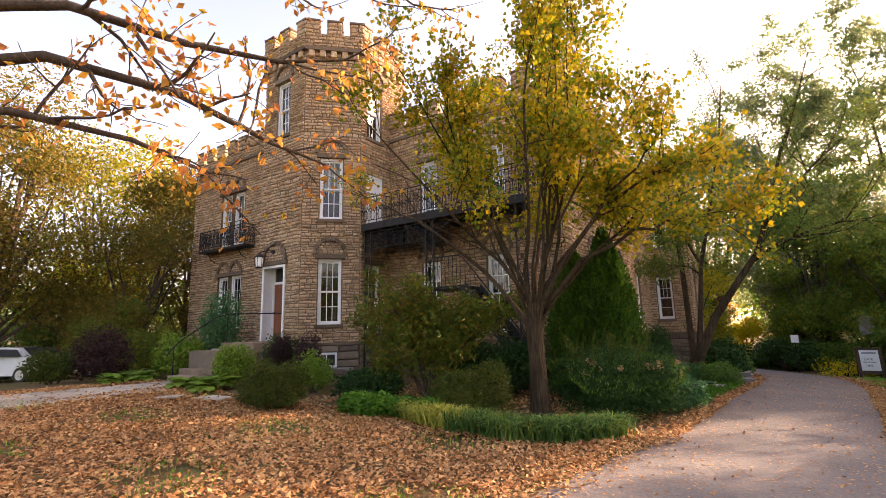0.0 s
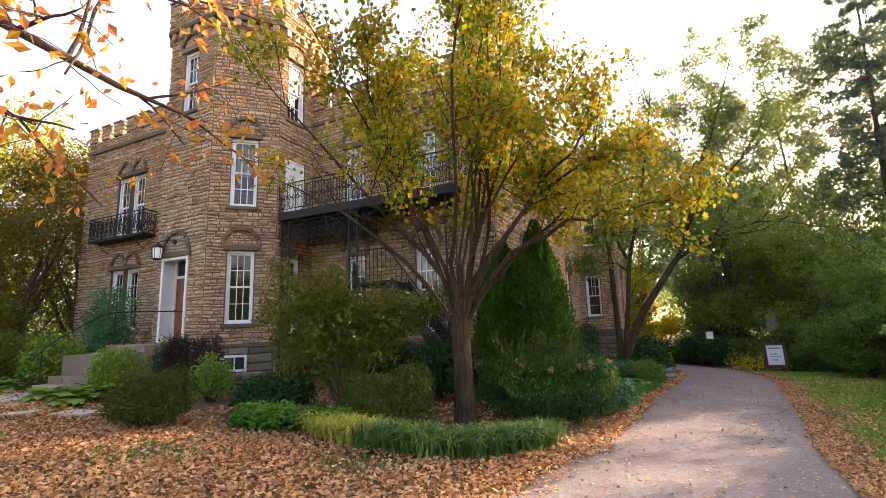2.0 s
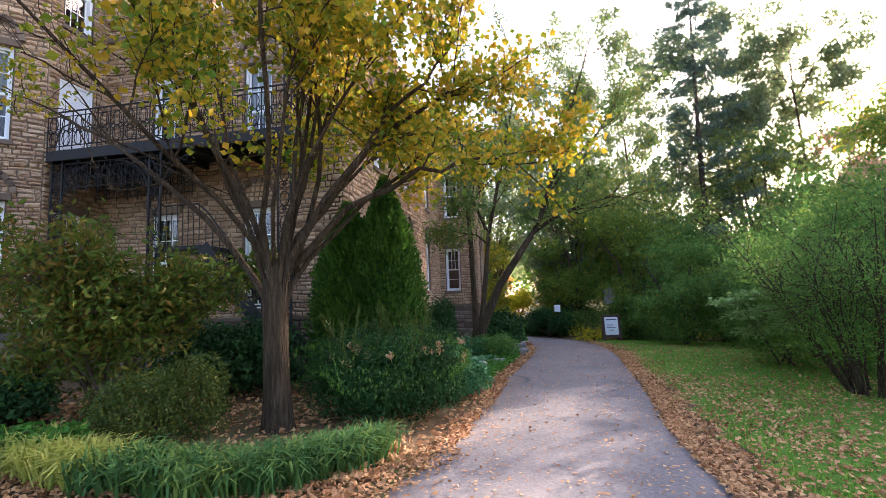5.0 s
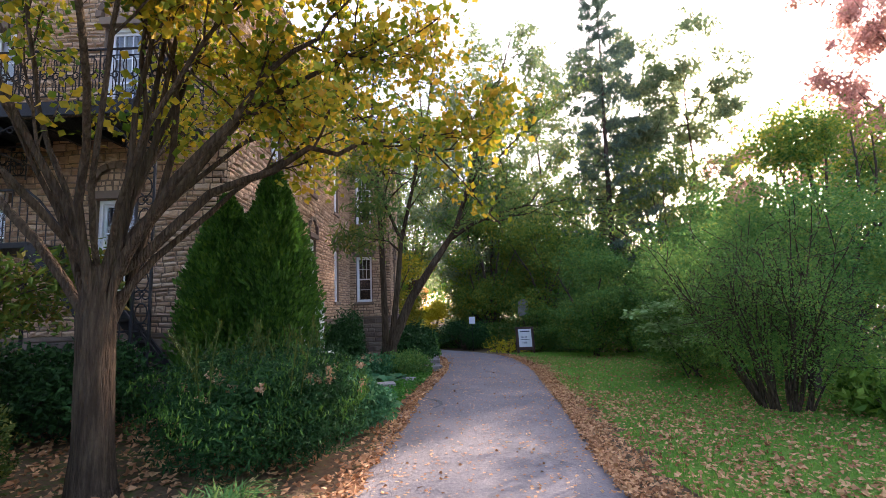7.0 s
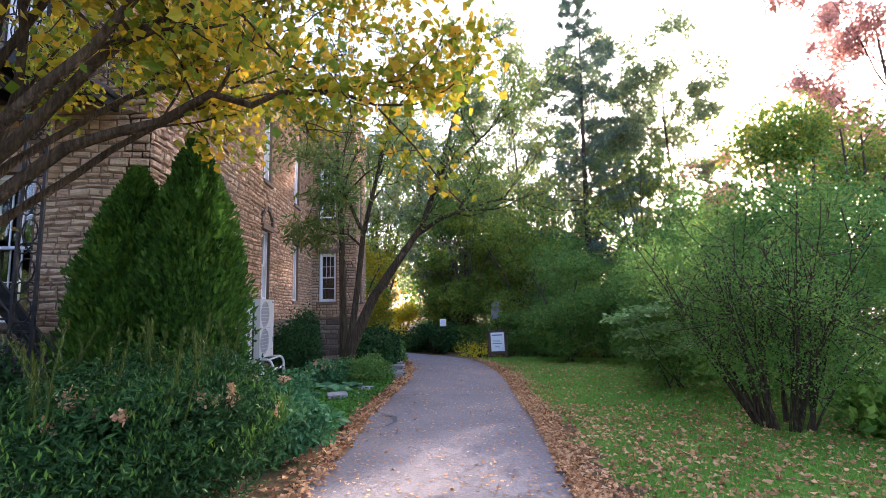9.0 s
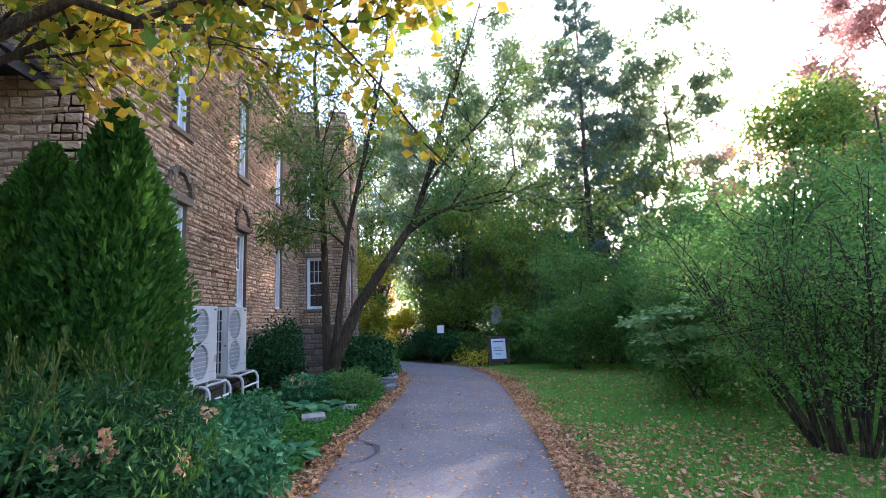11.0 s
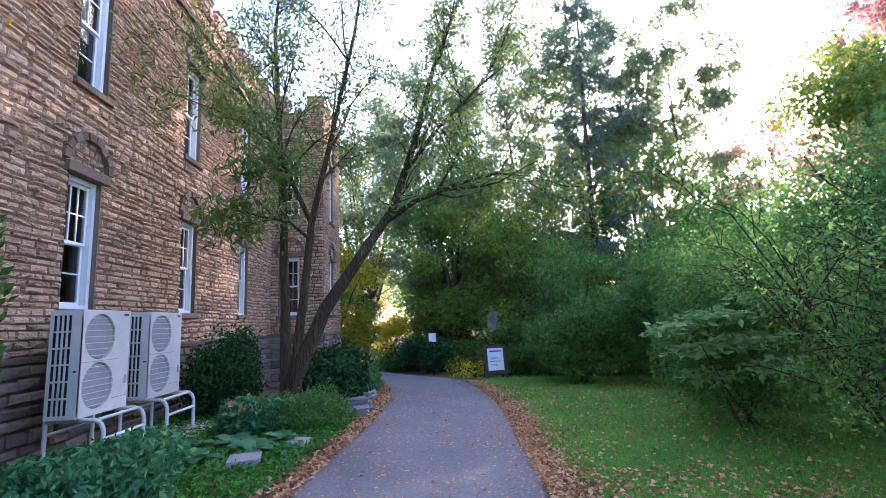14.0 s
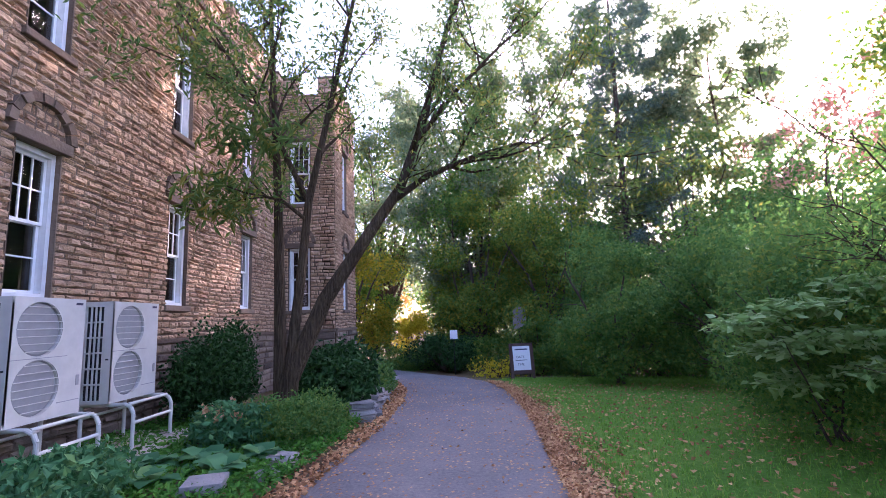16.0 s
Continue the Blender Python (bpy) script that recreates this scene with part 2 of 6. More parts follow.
PETAL = foliage("faded_peach_flower", [(0.34, 0.18, 0.09), (0.48, 0.28, 0.15), (0.58, 0.38, 0.23)], 0.3)


# ---- builders ----
rng = np.random.default_rng(7)


def slope(x, y):
    """The ground's height."""
    return -0.035 * np.clip(x, -13, 12) + 0.045 * np.clip(x + 18, -22, 0) - 0.018 * np.clip(y, -10, 32) - 0.028 * np.clip(y - 20, 0, 12)


def thing(name, label, category, at=(0, 0, 0), group="", kind=""):
    ob = new(name)
    ob.location = at
    ob.empty_display_size = 0.1
    return tagged(ob, label, category, group, kind)


def link_mesh(name, me, mat, parent=None, label=""):
    me.materials.append(mat)
    ob = new(name, me)
    if parent is not None:
        ob.parent = parent
        if parent.parent is None:
            ob.matrix_parent_inverse = Matrix.Translation(-parent.location)
    return tagged(ob, label)


def part(name, bm, mat, parent, label=""):
    """Links a bmesh, given in world metres, as one mesh under a thing or a part."""
    me = bpy.data.meshes.new(name)
    bm.normal_update()
    bm.to_mesh(me)
    bm.free()
    return link_mesh(name, me, mat, parent, label)


def solo(name, bm, mat, label, category="", kind="", group=""):
    return tagged(part(name, bm, mat, None), label, category, group, kind)


def arrays(name, verts, faces, mat, parent=None, label="", smooth=False):
    """A mesh from arrays: verts (n, 3), faces (m, 3 or 4)."""
    verts, faces = np.asarray(verts, np.float32), np.asarray(faces, np.int32)
    me = bpy.data.meshes.new(name)
    me.vertices.add(len(verts))
    me.vertices.foreach_set("co", verts.ravel())
    k = faces.shape[1]
    me.loops.add(faces.size)
    me.loops.foreach_set("vertex_index", faces.ravel())
    me.polygons.add(len(faces))
    me.polygons.foreach_set("loop_start", np.arange(0, faces.size, k, dtype=np.int32))
    me.polygons.foreach_set("use_smooth", np.full(len(faces), smooth))
    me.update(calc_edges=True)
    me.validate()
    return link_mesh(name, me, mat, parent, label)


def box(bm, x0, x1, y0, y1, z0, z1, bevel=0.0):
    """A box, its edges bevelled where asked."""
    made = bmesh.ops.create_cube(bm, size=1.0, matrix=Matrix.Translation(((x0 + x1) / 2, (y0 + y1) / 2, (z0 + z1) / 2)) @ Matrix.Diagonal((abs(x1 - x0), abs(y1 - y0), abs(z1 - z0), 1)))
    if bevel:
        edges = list({e for v in made["verts"] for e in v.link_edges})
        bmesh.ops.bevel(bm, geom=edges, offset=bevel, segments=2, affect="EDGES", profile=0.5)
    return bm


def boxes(*list_of, bevel=0.0):
    bm = bmesh.new()
    for b in list_of:
        box(bm, *b, bevel=bevel)
    return bm


def moved(bm, m):
    bmesh.ops.transform(bm, matrix=m, verts=bm.verts)
    return bm


def rod(bm, a, b, r, r2=None, sides=8):
    a, b = Vector(a), Vector(b)
    d = b - a
    m = Matrix.Translation((a + b) / 2) @ d.to_track_quat("Z", "Y").to_matrix().to_4x4()
    bmesh.ops.create_cone(bm, cap_ends=True, segments=sides, radius1=r, radius2=r if r2 is None else r2, depth=d.length, matrix=m)
    return bm


def bar(bm, points, r, sides=6):
    for a, b in zip(points[:-1], points[1:]):
        rod(bm, a, b, r, sides=sides)
    return bm


def tubes(paths, sides=7):
    """Tapered tubes along paths of (points, radii), as arrays."""
    V, F, base = [], [], 0
    ang = np.linspace(0, 2 * np.pi, sides, endpoint=False)
    for pts, rad in paths:
        pts = np.asarray(pts, float)
        d = np.gradient(pts, axis=0)
        d /= np.linalg.norm(d, axis=1)[:, None] + 1e-9
        up = np.array([0.31, 0.95, 0.05])
        u = np.cross(d, up)
        u /= np.linalg.norm(u, axis=1)[:, None] + 1e-9
        w = np.cross(d, u)
        ring = pts[:, None, :] + np.asarray(rad)[:, None, None] * (np.cos(ang)[None, :, None] * u[:, None, :] + np.sin(ang)[None, :, None] * w[:, None, :])
        V.append(ring.reshape(-1, 3))
        k = len(pts)
        i = np.arange(k - 1)[:, None] * sides + np.arange(sides)[None, :]
        j = np.arange(k - 1)[:, None] * sides + (np.arange(sides)[None, :] + 1) % sides
        F.append((np.stack([i, j, j + sides, i + sides], -1).reshape(-1, 4)) + base)
        base += k * sides
    return np.concatenate(V), np.concatenate(F)


def leaf_arrays(c, size, droop=0.3, width=0.55, fold=0.25, flat=0.0, way=None):
    """Folded diamond leaves of two triangles each at the points c."""
    n = len(c)
    d = rng.normal(size=(n, 3)) if way is None else way + rng.normal(size=(n, 3)) * 0.35
    d[:, 2] = d[:, 2] * (1 - flat) - droop
    d /= np.linalg.norm(d, axis=1)[:, None] + 1e-9
    s = rng.normal(size=(n, 3))
    if flat:
        s[:, 2] *= 1 - flat
    s -= d * (s * d).sum(1)[:, None]
    s /= np.linalg.norm(s, axis=1)[:, None] + 1e-9
    nn = np.cross(d, s)
    L = (size * rng.uniform(0.6, 1.35, n))[:, None]
    mid = c + d * L * 0.45
    v = np.stack([c, mid + s * L * width * 0.5 + nn * L * fold * 0.4, c + d * L, mid - s * L * width * 0.5 + nn * L * fold * 0.4], 1).reshape(-1, 3)
    i = np.arange(n)[:, None] * 4
    f = np.concatenate([i + [0, 1, 2], i + [0, 2, 3]], 1).reshape(-1, 3)
    return v, f


def crown(name, pts, size, mat, parent=None, label="", **kw):
    v, f = leaf_arrays(np.asarray(pts, float), size, **kw)
    return arrays(name, v, f, mat, parent, label)


def cloud(centre, radii, n, shell=0.45, low=-1.0):
    """Points in an ellipsoid, denser towards its skin, with clumps and gaps."""
    out = np.zeros((0, 3))
    while len(out) < n:
        d = rng.normal(size=(n * 2, 3))
        d /= np.linalg.norm(d, axis=1)[:, None]
        r = shell + (1 - shell) * rng.random(n * 2) ** 0.7
        lump = 1 + 0.16 * np.sin(d[:, 0] * 5 + centre[0] * 3) * np.sin(d[:, 1] * 6 + centre[1]) + 0.14 * np.sin(d[:, 2] * 7 + d[:, 0] * 4 + centre[2])
        p = d * (r * lump)[:, None]
        keep = (p[:, 2] > low) & (np.sin(p[:, 0] * 9 + 1.3 * p[:, 2] + centre[1]) + np.sin(p[:, 1] * 8 + centre[0]) + np.sin(p[:, 2] * 10) > -1.35 + 0.5 * rng.random(len(p)))
        out = np.concatenate([out, p[keep]])
    return np.asarray(centre) + out[:n] * np.asarray(radii)


def limb(p, d, length, r0, r1, bend=0.12, rise=0.0, steps=7):
    """A wandering, tapering limb: points and radii."""
    p, d = np.array(p, float), np.array(d, float)
    d /= np.linalg.norm(d)
    pts = [p.copy()]
    for _ in range(steps):
        d = d + rng.normal(size=3) * bend + np.array([0, 0, rise])
        d /= np.linalg.norm(d)
        p = p + d * length / steps
        pts.append(p.copy())
    return np.array(pts), np.linspace(r0, r1, steps + 1)


def branch_out(parents, count, length, ratio=0.5, spread=0.8, rise=0.05, tip=0.004, first=0.35, bend=0.14, steps=5):
    """Side shoots off each parent limb."""
    out = []
    for pts, rad in parents:
        for _ in range(count):
            k = rng.uniform(first, 0.98) * (len(pts) - 1)
            i = int(k)
            p = pts[i] + (pts[min(i + 1, len(pts) - 1)] - pts[i]) * (k - i)
            d = pts[min(i + 1, len(pts) - 1)] - pts[max(i - 1, 0)]
            d = d / (np.linalg.norm(d) + 1e-9) + rng.normal(size=3) * spread
            out.append(limb(p, d, length * rng.uniform(0.6, 1.25), rad[i] * ratio, tip, bend, rise, steps))
    return out


def along(shoots, per, spread):
    """Leaf places scattered along shoots."""
    out = []
    for pts, rad in shoots:
        k = rng.uniform(0.25, 1.0, per) * (len(pts) - 1)
        i = np.minimum(k.astype(int), len(pts) - 2)
        out.append(pts[i] + (pts[i + 1] - pts[i]) * (k - i)[:, None] + rng.normal(size=(per, 3)) * spread)
    return np.concatenate(out)


# ---- ground and drive ----
def axis(*runs):
    return np.unique(np.concatenate([np.arange(a, b + 1e-6, s) for a, b, s in runs]).round(3))


gx = axis((-2000, -100, 380), (-100, -30, 10), (-30, 14, 0.8), (14, 60, 5), (60, 2000, 388))
gy = axis((-2000, -40, 392), (-40, -10, 5), (-10, 34, 0.8), (34, 100, 6), (100, 2000, 380))
GX, GY = np.meshgrid(gx, gy)
near = np.exp(-((GX / 40) ** 2 + (GY / 50) ** 2))
GZ = slope(GX, GY) + 0.025 * near * (np.sin(GX * 1.7 + GY) + np.sin(GY * 1.3 - GX * 0.6)) * (np.abs(GX - 0.4) > 2.8)
idx = np.arange(GX.size).reshape(GX.shape)
quads = np.stack([idx[:-1, :-1], idx[:-1, 1:], idx[1:, 1:], idx[1:, :-1]], -1).reshape(-1, 4)
tagged(arrays("ground", np.stack([GX, GY, GZ - 0.03], -1).reshape(-1, 3), quads, SOIL, smooth=True), "brown leaf-strewn soil ground around the stone house", kind="structure")


def strip(name, left, right, mat, label, lift, thick=0.05, rag=0.05, across=8, kind="structure"):
    """A paved or grassed strip between two edge lines, following the ground, with a ragged edge and a thickness."""
    def fine(line):
        line = np.array(line, float)
        s = np.concatenate([[0], np.cumsum(np.linalg.norm(np.diff(line, axis=0), axis=1))])
        q = np.linspace(0, s[-1], 160)
        out = np.stack([np.interp(q, s, line[:, i]) for i in (0, 1)], 1)
        ker = np.ones(9) / 9
        pad = np.pad(out, ((4, 4), (0, 0)), mode="edge")
        return np.stack([np.convolve(pad[:, i], ker, "valid") for i in (0, 1)], 1)
    a, b = fine(left), fine(right)
    wob = lambda k: rag * (np.sin(np.arange(160) * 1.1 + k) + np.sin(np.arange(160) * 2.7 + 2 * k) + rng.normal(size=160) * 0.5) * 0.5
    a[:, 0] += wob(1.0)
    b[:, 0] += wob(4.0)
    w = np.linspace(0, 1, across)
    P = a[:, None, :] * (1 - w)[None, :, None] + b[:, None, :] * w[None, :, None]
    Z = slope(P[..., 0], P[..., 1]) + lift + 0.02 * np.sin(np.pi * w)[None, :]
    Z[:, 0] -= thick
    Z[:, -1] -= thick
    i = np.arange(160 * across).reshape(160, across)
    q = np.stack([i[:-1, :-1], i[:-1, 1:], i[1:, 1:], i[1:, :-1]], -1).reshape(-1, 4)
    return tagged(arrays(name, np.concatenate([P, Z[..., None]], -1).reshape(-1, 3), q, mat, smooth=True), label, kind=kind)


DRIVE_L = [(-3.4, -9), (-2.9, -2), (-2.45, 3), (-2.05, 6.2), (-1.62, 8), (-1.45, 10), (-1.28, 12), (-1.22, 14), (-0.98, 16), (-0.65, 19), (-0.58, 22), (-0.75, 25), (-1.2, 27.5), (-2.6, 30.2), (-6, 33), (-14, 36)]
DRIVE_R = [(3.0, -9), (2.2, -2), (1.55, 3), (1.36, 6.2), (1.33, 8), (1.4, 10), (1.66, 12), (1.9, 14), (2.05, 16), (2.32, 19), (2.5, 22), (2.55, 25), (2.3, 28), (1.2, 31.2), (-2.5, 35), (-12, 40)]
strip("road", DRIVE_L, DRIVE_R, ASPHALT, "worn grey asphalt drive with a patched surface", 0.02, rag=0.07)
LAWN_L = [(3.6, -9), (2.7, -2), (2.1, 3), (1.8, 8), (1.9, 10), (2.2, 14), (2.55, 19), (2.75, 22), (2.8, 25), (2.7, 29.5)]
LAWN_R = [(14, -9), (13, -2), (12, 3), (11, 8), (11, 10), (11, 14), (12, 19), (12, 22), (12, 25), (11, 29.5)]
strip("lawn", LAWN_L, LAWN_R, TURF, "mown green lawn scattered with fallen leaves beside the drive", 0.012, rag=0.25, across=20)


# ---- walls of the house ----
def placed(origin, u, n):
    """Local (along, out, up) to world."""
    u, n = Vector(u).normalized(), Vector(n).normalized()
    return Matrix(((u.x, n.x, 0, origin[0]), (u.y, n.y, 0, origin[1]), (u.z, n.z, 1, origin[2]), (0, 0, 0, 1)))


def wall_mass(W, z0, z1, holes, thick):
    """A wall slab with rectangular openings (u0, u1, z0, z1) cut through it, in local (along, out, up)."""
    us = sorted({0.0, W, *[h[0] for h in holes], *[h[1] for h in holes]})
    zs = sorted({z0, z1, *[h[2] for h in holes], *[h[3] for h in holes]})
    solid = lambda i, j: 0 <= i < len(us) - 1 and 0 <= j < len(zs) - 1 and not any(h[0] - 1e-6 <= us[i] and us[i + 1] <= h[1] + 1e-6 and h[2] - 1e-6 <= zs[j] and zs[j + 1] <= h[3] + 1e-6 for h in holes)
    bm = bmesh.new()
    face = lambda *c: bm.faces.new([bm.verts.new(p) for p in c])
    for i in range(len(us) - 1):
        for j in range(len(zs) - 1):
            if not solid(i, j):
                continue
            a, b, c, d = us[i], us[i + 1], zs[j], zs[j + 1]
            face((a, 0, c), (b, 0, c), (b, 0, d), (a, 0, d))
            face((b, -thick, c), (a, -thick, c), (a, -thick, d), (b, -thick, d))
            if not solid(i - 1, j):
                face((a, -thick, c), (a, 0, c), (a, 0, d), (a, -thick, d))
            if not solid(i + 1, j):
                face((b, 0, c), (b, -thick, c), (b, -thick, d), (b, 0, d))
            if not solid(i, j - 1):
                face((a, -thick, c), (b, -thick, c), (b, 0, c), (a, 0, c))
            if not solid(i, j + 1):
                face((a, 0, d), (b, 0, d), (b, -thick, d), (a, -thick, d))
    bmesh.ops.remove_doubles(bm, verts=bm.verts, dist=1e-5)
    bmesh.ops.recalc_face_normals(bm, faces=bm.faces)
    return bm


def course_plan(W, z0, z1, holes, arches, low=0.065, high=0.155, short=0.11, long=0.36):
    """Random-coursed stones: a list of (u0, u1, z0, z1, inside an arch)."""
    marks = sorted({z0, z1, *[h[2] for h in holes], *[h[3] for h in holes]})
    marks = [m for m in marks if z0 <= m <= z1]
    rows = []
    for a, b in zip(marks[:-1], marks[1:]):
        n = max(1, round((b - a) / rng.uniform(low + 0.02, high - 0.02)))
        cut = np.linspace(a, b, n + 1)
        if n > 1:
            cut[1:-1] += rng.uniform(-0.028, 0.028, n - 1)
        rows += list(zip(cut[:-1], cut[1:]))
    stones = []
    for c, d in rows:
        mid = (c + d) / 2
        stops = [(h[0], h[1]) for h in holes if h[2] - 1e-4 < mid < h[3] + 1e-4]
        inner = []
        for (ac, az, ar) in arches:
            if az < mid < az + ar + 0.1:
                k = math.sqrt(max((ar + 0.1) ** 2 - (mid - az) ** 2, 0))
                stops.append((ac - k, ac + k))
                if mid < az + ar:
                    q = math.sqrt(max(ar ** 2 - (mid - az) ** 2, 0))
                    inner.append((ac - q, ac + q))
        spans, at = [], 0.0
        for a, b in sorted(stops):
            if a > at:
                spans.append((at, a, False))
            at = max(at, b)
        if at < W:
            spans.append((at, W, False))
        spans += [(a, b, True) for a, b in inner]
        for a, b, ins in spans:
            u = a
            while u < b - 0.02:
                w = rng.uniform(short, long) * (0.6 if ins else 1)
                if b - u - w < short * 0.7:
                    w = b - u
                stones.append((u, u + w, c, d, ins))
                u += w
    return stones


def stone_arrays(stones, joint=0.006):
    """Rock-faced stones with chamfered, uneven fronts: nine vertices and eight triangles' worth of faces each, local coordinates."""
    s = np.array([q[:4] for q in stones], float)
    ins = np.array([q[4] for q in stones], bool)
    n = len(s)
    j = joint + rng.uniform(0, 0.006, (n, 4))
    a, b, c, d = s[:, 0] + j[:, 0], s[:, 1] - j[:, 1], s[:, 2] + j[:, 2], s[:, 3] - j[:, 3]
    depth = rng.uniform(0.014, 0.052, n) * np.where(ins, 0.4, 1.0)
    ch = np.minimum(0.024, (d - c) * 0.28)
    wob = lambda: rng.uniform(-0.012, 0.012, n)
    P = lambda u, o, z: np.stack([u, o, z], 1)
    V = np.stack([P(a + wob(), -0.004 + 0 * a, c + wob()), P(b + wob(), -0.004 + 0 * a, c + wob()), P(b + wob(), -0.004 + 0 * a, d + wob()), P(a + wob(), -0.004 + 0 * a, d + wob()),
                  P(a + ch, depth + wob(), c + ch), P(b - ch, depth + wob(), c + ch), P(b - ch, depth + wob(), d - ch), P(a + ch, depth + wob(), d - ch),
                  P(a + (b - a) * rng.uniform(0.25, 0.75, n), depth + rng.uniform(-0.004, 0.016, n), c + (d - c) * rng.uniform(0.35, 0.65, n))], 1)
    f = np.array([(0, 1, 5), (0, 5, 4), (1, 2, 6), (1, 6, 5), (2, 3, 7), (2, 7, 6), (3, 0, 4), (3, 4, 7), (4, 5, 8), (5, 6, 8), (6, 7, 8), (7, 4, 8)])
    F = (np.arange(n)[:, None, None] * 9 + f[None]).reshape(-1, 3)
    V = V.reshape(-1, 3)
    if n > 1:
        V[:, 2] += 0.014 * np.sin(V[:, 0] * 2.3 + V[:, 2] * 1.9) + 0.010 * np.sin(V[:, 0] * 6.1 - V[:, 2] * 4.3)
    return V, F


def to_world(m, v):
    M = np.array(m)
    return v @ M[:3, :3].T + M[:3, 3]


def arch_ring(m, centre, spring, r, parent, wide=0.125):
    """Dark voussoirs round a blind arch, each a stone of its own in the ring, and the springing stones."""
    bm = bmesh.new()
    n = max(7, int(r * 22))
    for i in range(n):
        a0, a1 = math.pi * (i + 0.06) / n, math.pi * (i + 0.94) / n
        ring = [bm.verts.new((centre + q * math.cos(a), o, spring + q * math.sin(a))) for o in (0.0, 0.085 + 0.012 * math.sin(i * 2.3)) for q, a in ((r, a0), (r + wide, a0), (r + wide, a1), (r, a1))]
        for k in ((4, 5, 6, 7), (0, 1, 5, 4), (1, 2, 6, 5), (2, 3, 7, 6), (3, 0, 4, 7)):
            bm.faces.new([ring[x] for x in k])
    bmesh.ops.recalc_face_normals(bm, faces=bm.faces)
    return part("arch_ring", moved(bm, m), TRIM, parent, "dark sandstone arch over a window")


def lintel(m, u0, u1, z0, z1, proud, parent, name="lintel"):
    return part(name, moved(box(bmesh.new(), u0, u1, -0.15, proud + 0.03, z0, z1, bevel=0.012), m), TRIM, parent)


HOUSE_FLOOR = -0.6


def stone_wall(name, label, origin, u, n, W, top, holes=(), arches=(), plinth=1.33, thick=0.45, singles=None, stones=True, bottom=HOUSE_FLOOR):
    """A stone wall: mortared mass with openings, dark rubble plinth, coursed stones and trim."""
    m = placed((origin[0], origin[1], 0), u, n)
    wall = part(name, moved(wall_mass(W, bottom, top, list(holes), thick), m), MORTAR, None)
    tagged(wall, label, kind="structure")
    if not stones:
        return wall, m
    body = course_plan(W, plinth, top, holes, arches)
    if plinth > bottom:
        low = course_plan(W, max(bottom, -0.5), plinth - 0.09, holes, [], 0.14, 0.26, 0.25, 0.7)
        v, f = stone_arrays(low, 0.01)
        v[:, 1] += 0.03
        tagged(arrays("plinth_stones", to_world(m, v), f, PLINTH, wall), "dark rubble stones of the plinth", kind="stuff")
        cuts = sorted([(h[0], h[1]) for h in holes if h[2] < plinth])
        at = 0.0
        for a, b in cuts + [(W, W)]:
            if a - at > 0.05:
                part("plinth_ledge", moved(box(bmesh.new(), at, a, -0.1, 0.075, plinth - 0.09, plinth, bevel=0.015), m), TRIM, wall)
            at = b
    own = []
    if singles:
        pick = [q for q in body if singles[0] < q[0] and q[1] < singles[1] and singles[2] < q[2] and q[3] < singles[3] and not q[4]][:300]
        chosen = set(map(id, pick))
        body = [q for q in body if id(q) not in chosen]
        own = pick
    v, f = stone_arrays(body)
    tagged(arrays("wall_stones", to_world(m, v), f, STONE, wall), "buff sandstone blocks in uneven courses", kind="stuff")
    SINGLES.append((wall, m, own))
    for c, z, r in arches:
        arch_ring(m, c, z, r, wall)
    return wall, m


SINGLES = []


def merlons(m, W, base, wall, step=0.95, wide=0.55, height=0.55, thick=0.34, first=0.0, proud=0.06):
    """Battlements with capstones on a wall top."""
    k = max(1, round((W - wide) / step))
    for i in range(k + 1):
        a = first + (W - wide - first) * i / k
        bm = bmesh.new()
        rows = course_plan(wide, base, base + height, [], [], 0.12, 0.2, 0.2, 0.4)
        box(bm, a, a + wide, -thick + proud, proud, base - 0.002, base + height)
        block = part("merlon", moved(bm, m), MORTAR, wall, "stone battlement block")
        vv, ff = [], []
        for fl in (placed((a, proud, 0), (1, 0, 0), (0, 1, 0)), placed((a + wide, proud, 0), (0, -1, 0), (1, 0, 0)), placed((a, -thick + proud, 0), (0, 1, 0), (-1, 0, 0))):
            w = wide if abs(fl[0][0]) > 0.5 else thick
            v, f = stone_arrays([q for q in course_plan(w, base, base + height, [], [], 0.12, 0.2, 0.2, 0.4)])
            vv.append(to_world(m @ fl, v))
            ff.append(f + sum(len(x) for x in vv[:-1]))
        tagged(arrays("merlon_stones", np.concatenate(vv), np.concatenate(ff), STONE, block), kind="stuff")
        part("capstone", moved(box(bmesh.new(), a - 0.04, a + wide + 0.04, -thick + proud - 0.04, proud + 0.05, base + height, base + height + 0.09, bevel=0.02), m), TRIM, block)


def cornice(m, W, z, wall, h=0.14, proud=0.1):
    part("cornice", moved(box(bmesh.new(), 0, W, -0.1, proud, z, z + h, bevel=0.02), m), TRIM, wall)


def corbels(m, W, z, wall, step=0.42):
    """Small corbel stones under the tower's parapet."""
    k = max(2, round(W / step))
    for i in range(k):
        a = W * (i + 0.5) / k
        part("corbel", moved(box(bmesh.new(), a - 0.11, a + 0.11, -0.05, 0.15, z - 0.26, z, bevel=0.03), m), STONE, wall)


